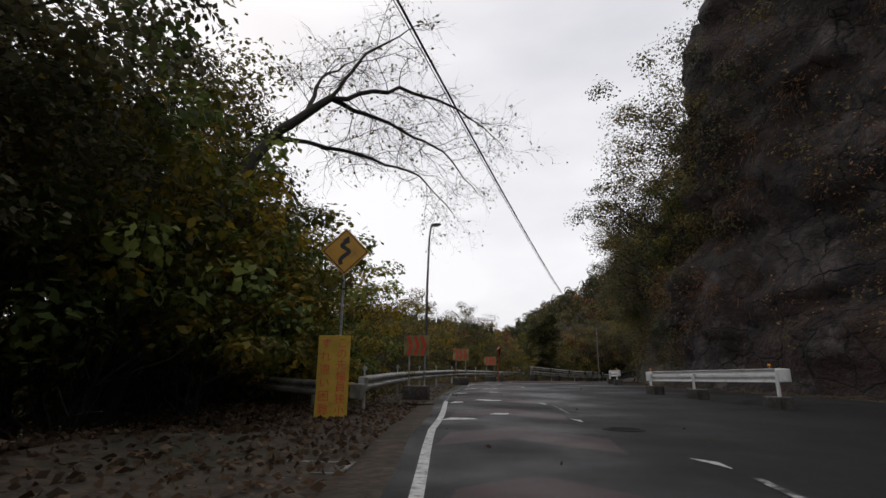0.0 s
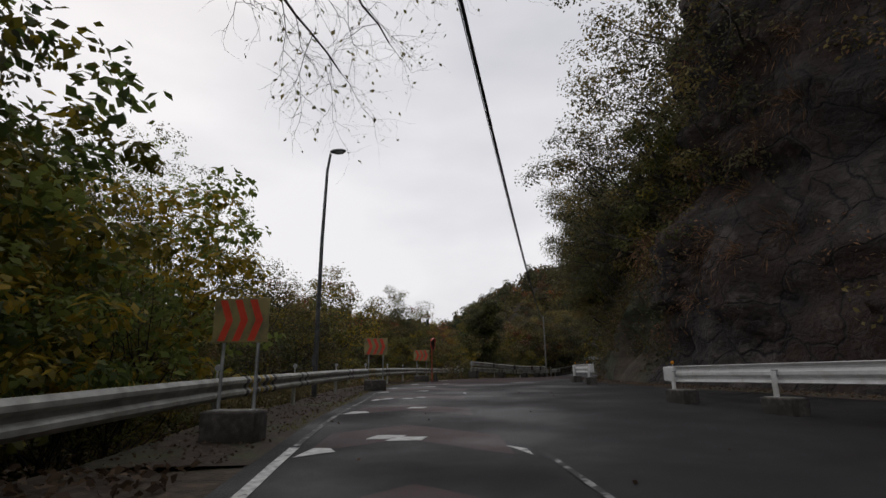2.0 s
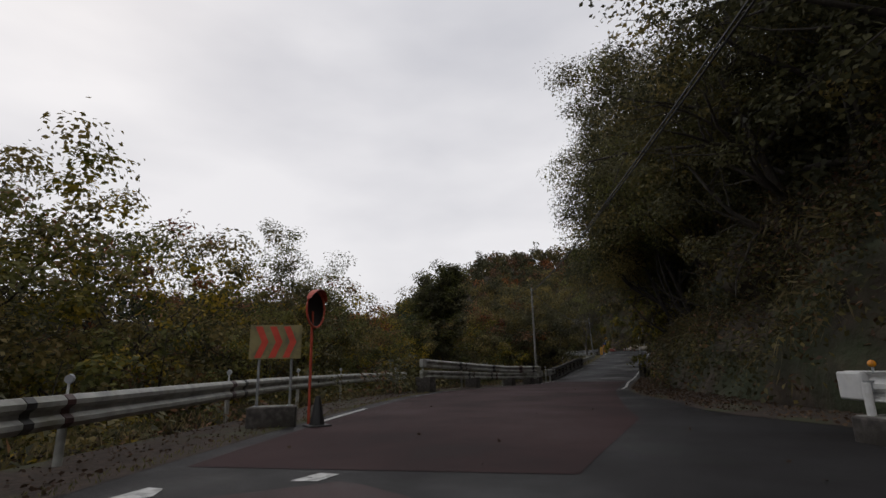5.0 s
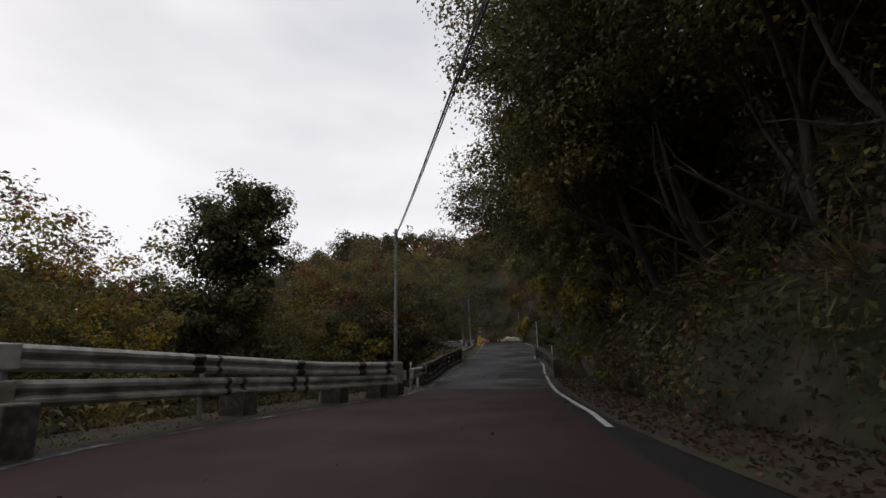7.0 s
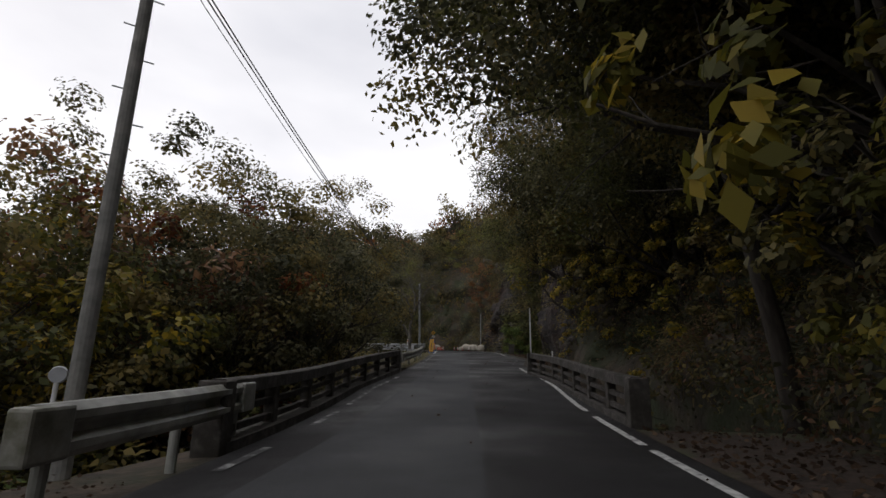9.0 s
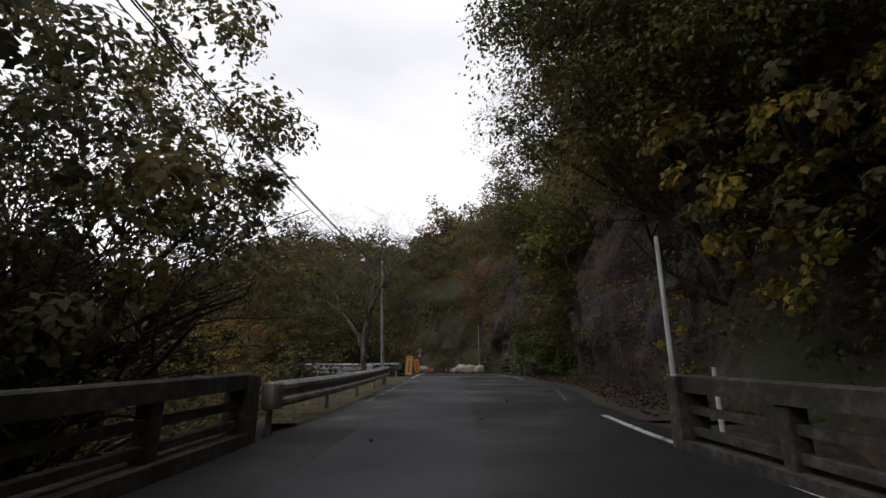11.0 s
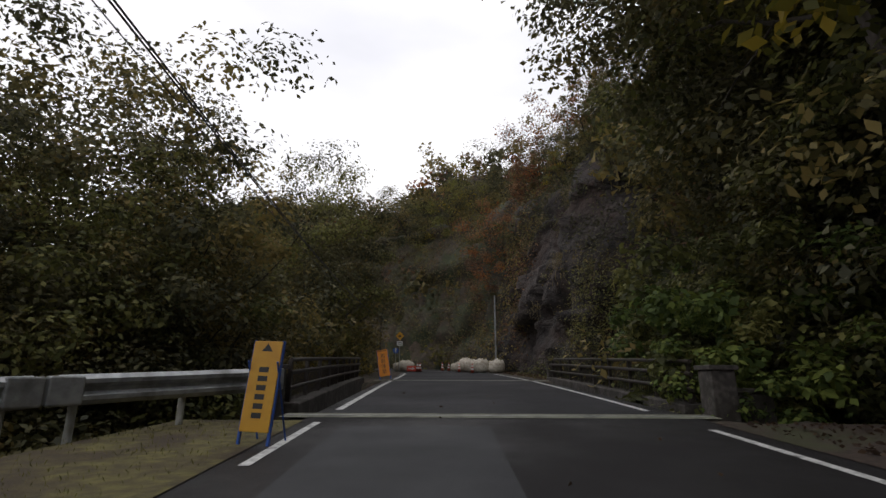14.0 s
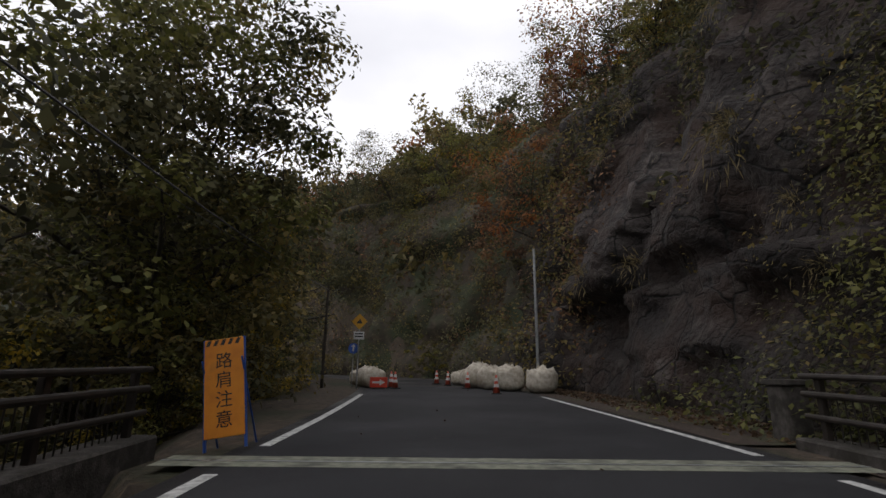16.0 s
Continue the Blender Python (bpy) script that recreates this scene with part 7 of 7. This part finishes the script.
for s, d, t, size in ((70, -10.5, 20, 0.55), (74, -9, 90, 0.5), (50, -13, 10, 0.5), (99, -16, 60, 0.6), (86, -17, 90, 0.8), (126, -24, 80, 0.9)):
    x, y = on_ground(s, d)
    put(bare_tree, x, y, t, size)
for s, d, t, size in ((90.2, -10.6, 60, 1.25), (87.5, -13, 10, 1.2), (91.5, -14, 200, 1.2)):
    x, y = on_ground(s, d)
    put(stems_tree, x, y, t, size)
# trees round the second bridge
for s, d, t, kind, top in ((118.5, -10.6, 0, 3, 6.6), (122, -10.2, 90, 3, 7.6), (126, -9.6, 40, 3, 10.0), (129.5, -9.8, 200, 3, 9.8), (128.5, -13.5, 75, 1, 9.6), (133, -10.4, 10, 3, 8.6), (142, -8.8, 75, 3, 16.5), (145, -11, 20, 1, 13.0), (136, -15, 20, 1, 7.5), (150, -10, 30, 0, 8.5),
                           (155, -9.6, 70, 0, 9), (117, -15, 160, 3, 6.2), (120.5, -15, 60, 1, 8.0), (125.5, -14, 160, 1, 9.4), (122, -18, 20, 2, 7.0), (130, -16, 100, 0, 8), (153, -13, 50, 1, 11), (160, -10, 80, 1, 11), (166, -9.5, 10, 0, 10), (135, -7.4, 10, 0, 3.6), (140.5, -6.4, 160, 0, 3.8), (146, -6.4, 60, 0, 3.6), (131.5, -12, 40, 4, 11.0), (147, -13, 10, 4, 14)):
    x, y = on_ground(s, d)
    put_top(KINDS[kind], TALL[kind], x, y, top + float(road_z(s)), t)
for s, d, t, top in ((128.0, -12.4, 260, 9.0), (119.5, -15.5, 10, 6.5)):
    x, y = on_ground(s, d)
    put_top(bridge_tree, 11.5, x, y, top + float(road_z(s)), t)
# trees that lean out from the bank and the cliff top
for s, d, t, kind, top in ((37, 14.4, 0, 1, 24), (40, 12.6, 50, 0, 18), (43, 11.6, 90, 1, 23), (47, 10.8, 120, 1, 22), (51, 9.9, 20, 1, 20), (54, 8.8, 280, 1, 17), (59, 7.6, 70, 5, 19), (62, 7.2, 10, 5, 20), (65, 7.0, 160, 5, 21), (68, 6.8, 250, 5, 21), (71, 6.7, 40, 5, 20), (74, 6.9, 120, 5, 20), (77.5, 8.4, 220, 5, 20), (80.5, 10.6, 10, 5, 20), (46, 15, 60, 1, 24), (55, 13, 150, 1, 21), (63, 12.5, 30, 1, 22), (70, 12.5, 110, 1, 22),
                           (87, 11.2, 20, 5, 19), (90, 10.2, 300, 5, 20), (94, 8.6, 130, 5, 20), (97.5, 8.0, 250, 5, 20), (101, 8.6, 90, 5, 20), (128, 13, 10, 3, 23), (133.5, 15.5, 70, 3, 24), (92, 15.5, 60, 1, 21), (84, 15.5, 10, 1, 20), (102, 14.5, 20, 2, 23), (35, 20, 0, 1, 33), (31, 23, 60, 0, 37), (27, 25, 10, 0, 38),
                           (108, 15, 0, 1, 25), (113.5, 11.5, 60, 0, 24), (118.0, 12.0, 20, 3, 23), (121.5, 14.5, 60, 3, 23), (126, 15, 20, 3, 22), (131, 16.5, 140, 3, 23), (135.5, 15.5, 0, 1, 22), (141, 15, 20, 1, 26), (146, 15, 80, 2, 26), (150, 15, 200, 1, 27), (155, 14, 20, 2, 28), (158, 10, 20, 2, 18), (160, 16, 20, 1, 29), (165, 17, 90, 1, 31), (171, 17, 10, 0, 31), (177, 16, 50, 1, 29)):
    put_lean(KINDS[kind], TALL[kind], s, d, top, t, 11.0 if kind == 5 else 5.0)
def on_rock(ob, s, v, turn, size):
    """Stands a copy of a plant on the rock, at v of its height."""
    q = cliff_place(s, v)
    return copy_thing(ob, pose(q.x, q.y, q.z - 0.4, 0, -10, turn) @ Matrix.Scale(size, 4))


for s, v, t, kind, size in ((141.5, 0.93, 20, 3, 0.55), (145.5, 0.95, 140, 1, 0.62), (148.5, 0.93, 60, 0, 0.6), (152.5, 0.93, 200, 1, 0.6), (156, 0.8, 10, 2, 0.6), (138.5, 0.95, 90, 0, 0.55), (101.5, 0.9, 90, 3, 0.4), (106, 0.93, 10, 0, 0.5), (111, 0.95, 120, 3, 0.5), (114.5, 0.85, 30, 0, 0.5)):
    on_rock(KINDS[kind], s, v, t, size)
for s, d, t, size in ((48, 11.5, 20, 0.7), (66, 9, 70, 0.7), (106, 11.5, 20, 0.8), (116, 13, 60, 0.7)):
    x, y = on_ground(s, d)
    put(bare_tree, x, y, t, size, 0.2, (0, -20))
put_lean(high_tree, 14.0, 79.5, 6.9, 16.0, 40, 6.0), put_lean(high_tree, 14.0, 75.5, 6.6, 13.5, 200, 6.0), put_lean(bank_tree, 13.0, 123.0, 11.0, 14.0, 80, 8.0), put_lean(high_tree, 14.0, 118.5, 10.0, 17.5, 10, 6.0)


def hang(ob, s, v, lean, size, turn):
    """Roots a copy of a plant in the bank, at v of its height, leaning out over the road."""
    q = cliff_place(s, v)
    way = Vector((-math.sin(radians(heading(s))), math.cos(radians(heading(s))), 0))
    return copy_thing(ob, Matrix.Translation((q.x, q.y, q.z - 0.2)) @ Matrix.Rotation(radians(-lean), 4, way) @ pose(0, 0, 0, 0, 0, turn) @ Matrix.Scale(size, 4))


for s, v, lean, size, t in ((71.5, 0.4, 58, 1.35, 0), (73.4, 0.3, 50, 0.8, 90), (68.5, 0.6, 55, 0.6, 30), (93.0, 0.4, 48, 1.15, 20), (94.6, 0.55, 45, 1.2, 140), (91.4, 0.6, 45, 0.9, 250), (119.0, 0.5, 30, 1.0, 60)):
    hang(yellow_shrub, s, v, lean, size, t)
for s, d, t, size in ((64, 6.6, 80, 0.6), (99, 7.4, 30, 0.7), (116, 9.5, 100, 0.7), (133, 10, 100, 0.8), (166, 6.5, 0, 0.8)):
    x, y = on_ground(s, d)
    put(yellow_shrub, x, y, t, size, 0.2, (0, -12))
for s, d, t, size in ((127.4, 9.4, 90, 1.0), (122.0, 7.2, 200, 0.62)):
    x, y = on_ground(s, d)
    put(green_bush, x, y, t, size)

# ---- verges, litter and grass ----
strip("grass_verge", 94.0, 119.2, lambda s: np.interp(s, (94, 110, 119), (-3.6, -5.6, -4.6)), lambda s: edge_left(s) - 0.3, MOSS_VERGE, 0.014, 0.4, 8, "mossy yellow-green grass verge with fallen leaves", "verge")
strip("dirt_verge", 17, 72, lambda s: edge_left(s) - 2.3, lambda s: edge_left(s) - 0.32, VERGE, 0.006, 0.5, 6, "bare brown dirt verge with moss at the asphalt edge", "verge")
strip("dirt_verge", -20, 50, lambda s: asphalt_right(s) - 0.6 + 0.25 * math.sin(0.9 * s), lambda s: cliff_foot(s) + 0.4, VERGE, 0.012, 0.5, 6, "red-brown dirt strip at the foot of the cliff", "verge")
strip("dirt_verge", 50, 78.5, lambda s: asphalt_right(s) - 0.05, lambda s: cliff_foot(s) + 0.2, VERGE, 0.012, 0.5, 6, "brown dirt and leaf strip below the bank", "verge")
strip("dirt_verge", 94.5, 119, lambda s: asphalt_right(s) - 0.1, lambda s: cliff_foot(s) + 0.3, VERGE, 0.012, 0.5, 6, "brown litter strip below the rock face", "verge")
strip("dirt_verge", 136.5, 160, lambda s: asphalt_right(s) - 0.1, lambda s: cliff_foot(s) + 0.3, VERGE, 0.012, 0.5, 6, "brown litter strip below the rock face", "verge")


def lie(count, s_range, d_of, size, mat, name, label, lift=0.03, upright=False):
    """Leaves or blades lying or standing on the ground."""
    s = rng.uniform(*s_range, count)
    u = rng.random(count)
    pts = np.empty((count, 3))
    for k in range(count):
        a, b = d_of(s[k])
        p = at(float(s[k]), float(a + (b - a) * u[k]))
        pts[k] = p
    z = ground_z(pts[:, 0], pts[:, 1])
    pts[:, 2] = np.maximum(pts[:, 2] + 0.012, z) + lift * (0.3 + rng.random(count))
    axes = rng.normal(size=(count, 3)) * (np.array([1, 1, 0.25]) if not upright else np.array([0.35, 0.35, 0.1]) ) + (np.array([0, 0, 1.0]) if upright else 0)
    me = leaf_mesh(name, pts, size * (0.5 + rng.random(count)), mat, axes * 3, 1.6 if not upright else 5.0, 0.0)
    return tagged(new(name, me), label, "litter" if not upright else "grass", kind="stuff")


lie(9000, (-4, 17), lambda s: (edge_left(s) - 9.5, edge_left(s) - 0.9), 0.075, LITTER, "leaf_litter", "dry brown leaves lying on the bank")
lie(6500, (17, 74), lambda s: (edge_left(s) - 2.9, edge_left(s) - 0.5), 0.035, LITTER, "leaf_litter", "dry leaves along the guard rail")
lie(5200, (-6, 50), lambda s: (asphalt_right(s) - 0.4, cliff_foot(s) + 0.6), 0.05, LITTER, "leaf_litter", "dry leaves at the foot of the cliff")
lie(4200, (50, 79), lambda s: (asphalt_right(s) + 0.1, cliff_foot(s) + 0.4), 0.06, LITTER, "leaf_litter", "dry leaves below the bank")
lie(3600, (95, 119), lambda s: (asphalt_right(s) + 0.3, cliff_foot(s) + 0.4), 0.06, LITTER, "leaf_litter", "dry leaves below the rock face")
lie(3600, (136.5, 158), lambda s: (asphalt_right(s) + 0.6, cliff_foot(s) + 0.4), 0.07, LITTER, "leaf_litter", "dry brown leaves below the rock face")
lie(160, (0, 150), lambda s: (edge_left(s), edge_right(s) if s > 50 else 4.0), 0.045, LITTER, "leaf_litter", "single dry leaves on the road", 0.012)
lie(5000, (94, 119), lambda s: (np.interp(s, (94, 110, 119), (-3.6, -6.0, -4.6)), edge_left(s) - 0.45), 0.009, GRASS_GREEN, "grass", "short yellow-green grass on the verge", 0.05, True)
lie(4500, (22, 74), lambda s: (edge_left(s) - 4.6, edge_left(s) - 2.3), 0.028, GRASS_DRY, "grass", "dry grass under the guard rail", 0.08, True)
lie(2500, (20, 60), lambda s: (edge_left(s) - 0.75, edge_left(s) - 0.35), 0.012, GRASS_GREEN, "grass", "moss and grass along the asphalt edge", 0.015, True)
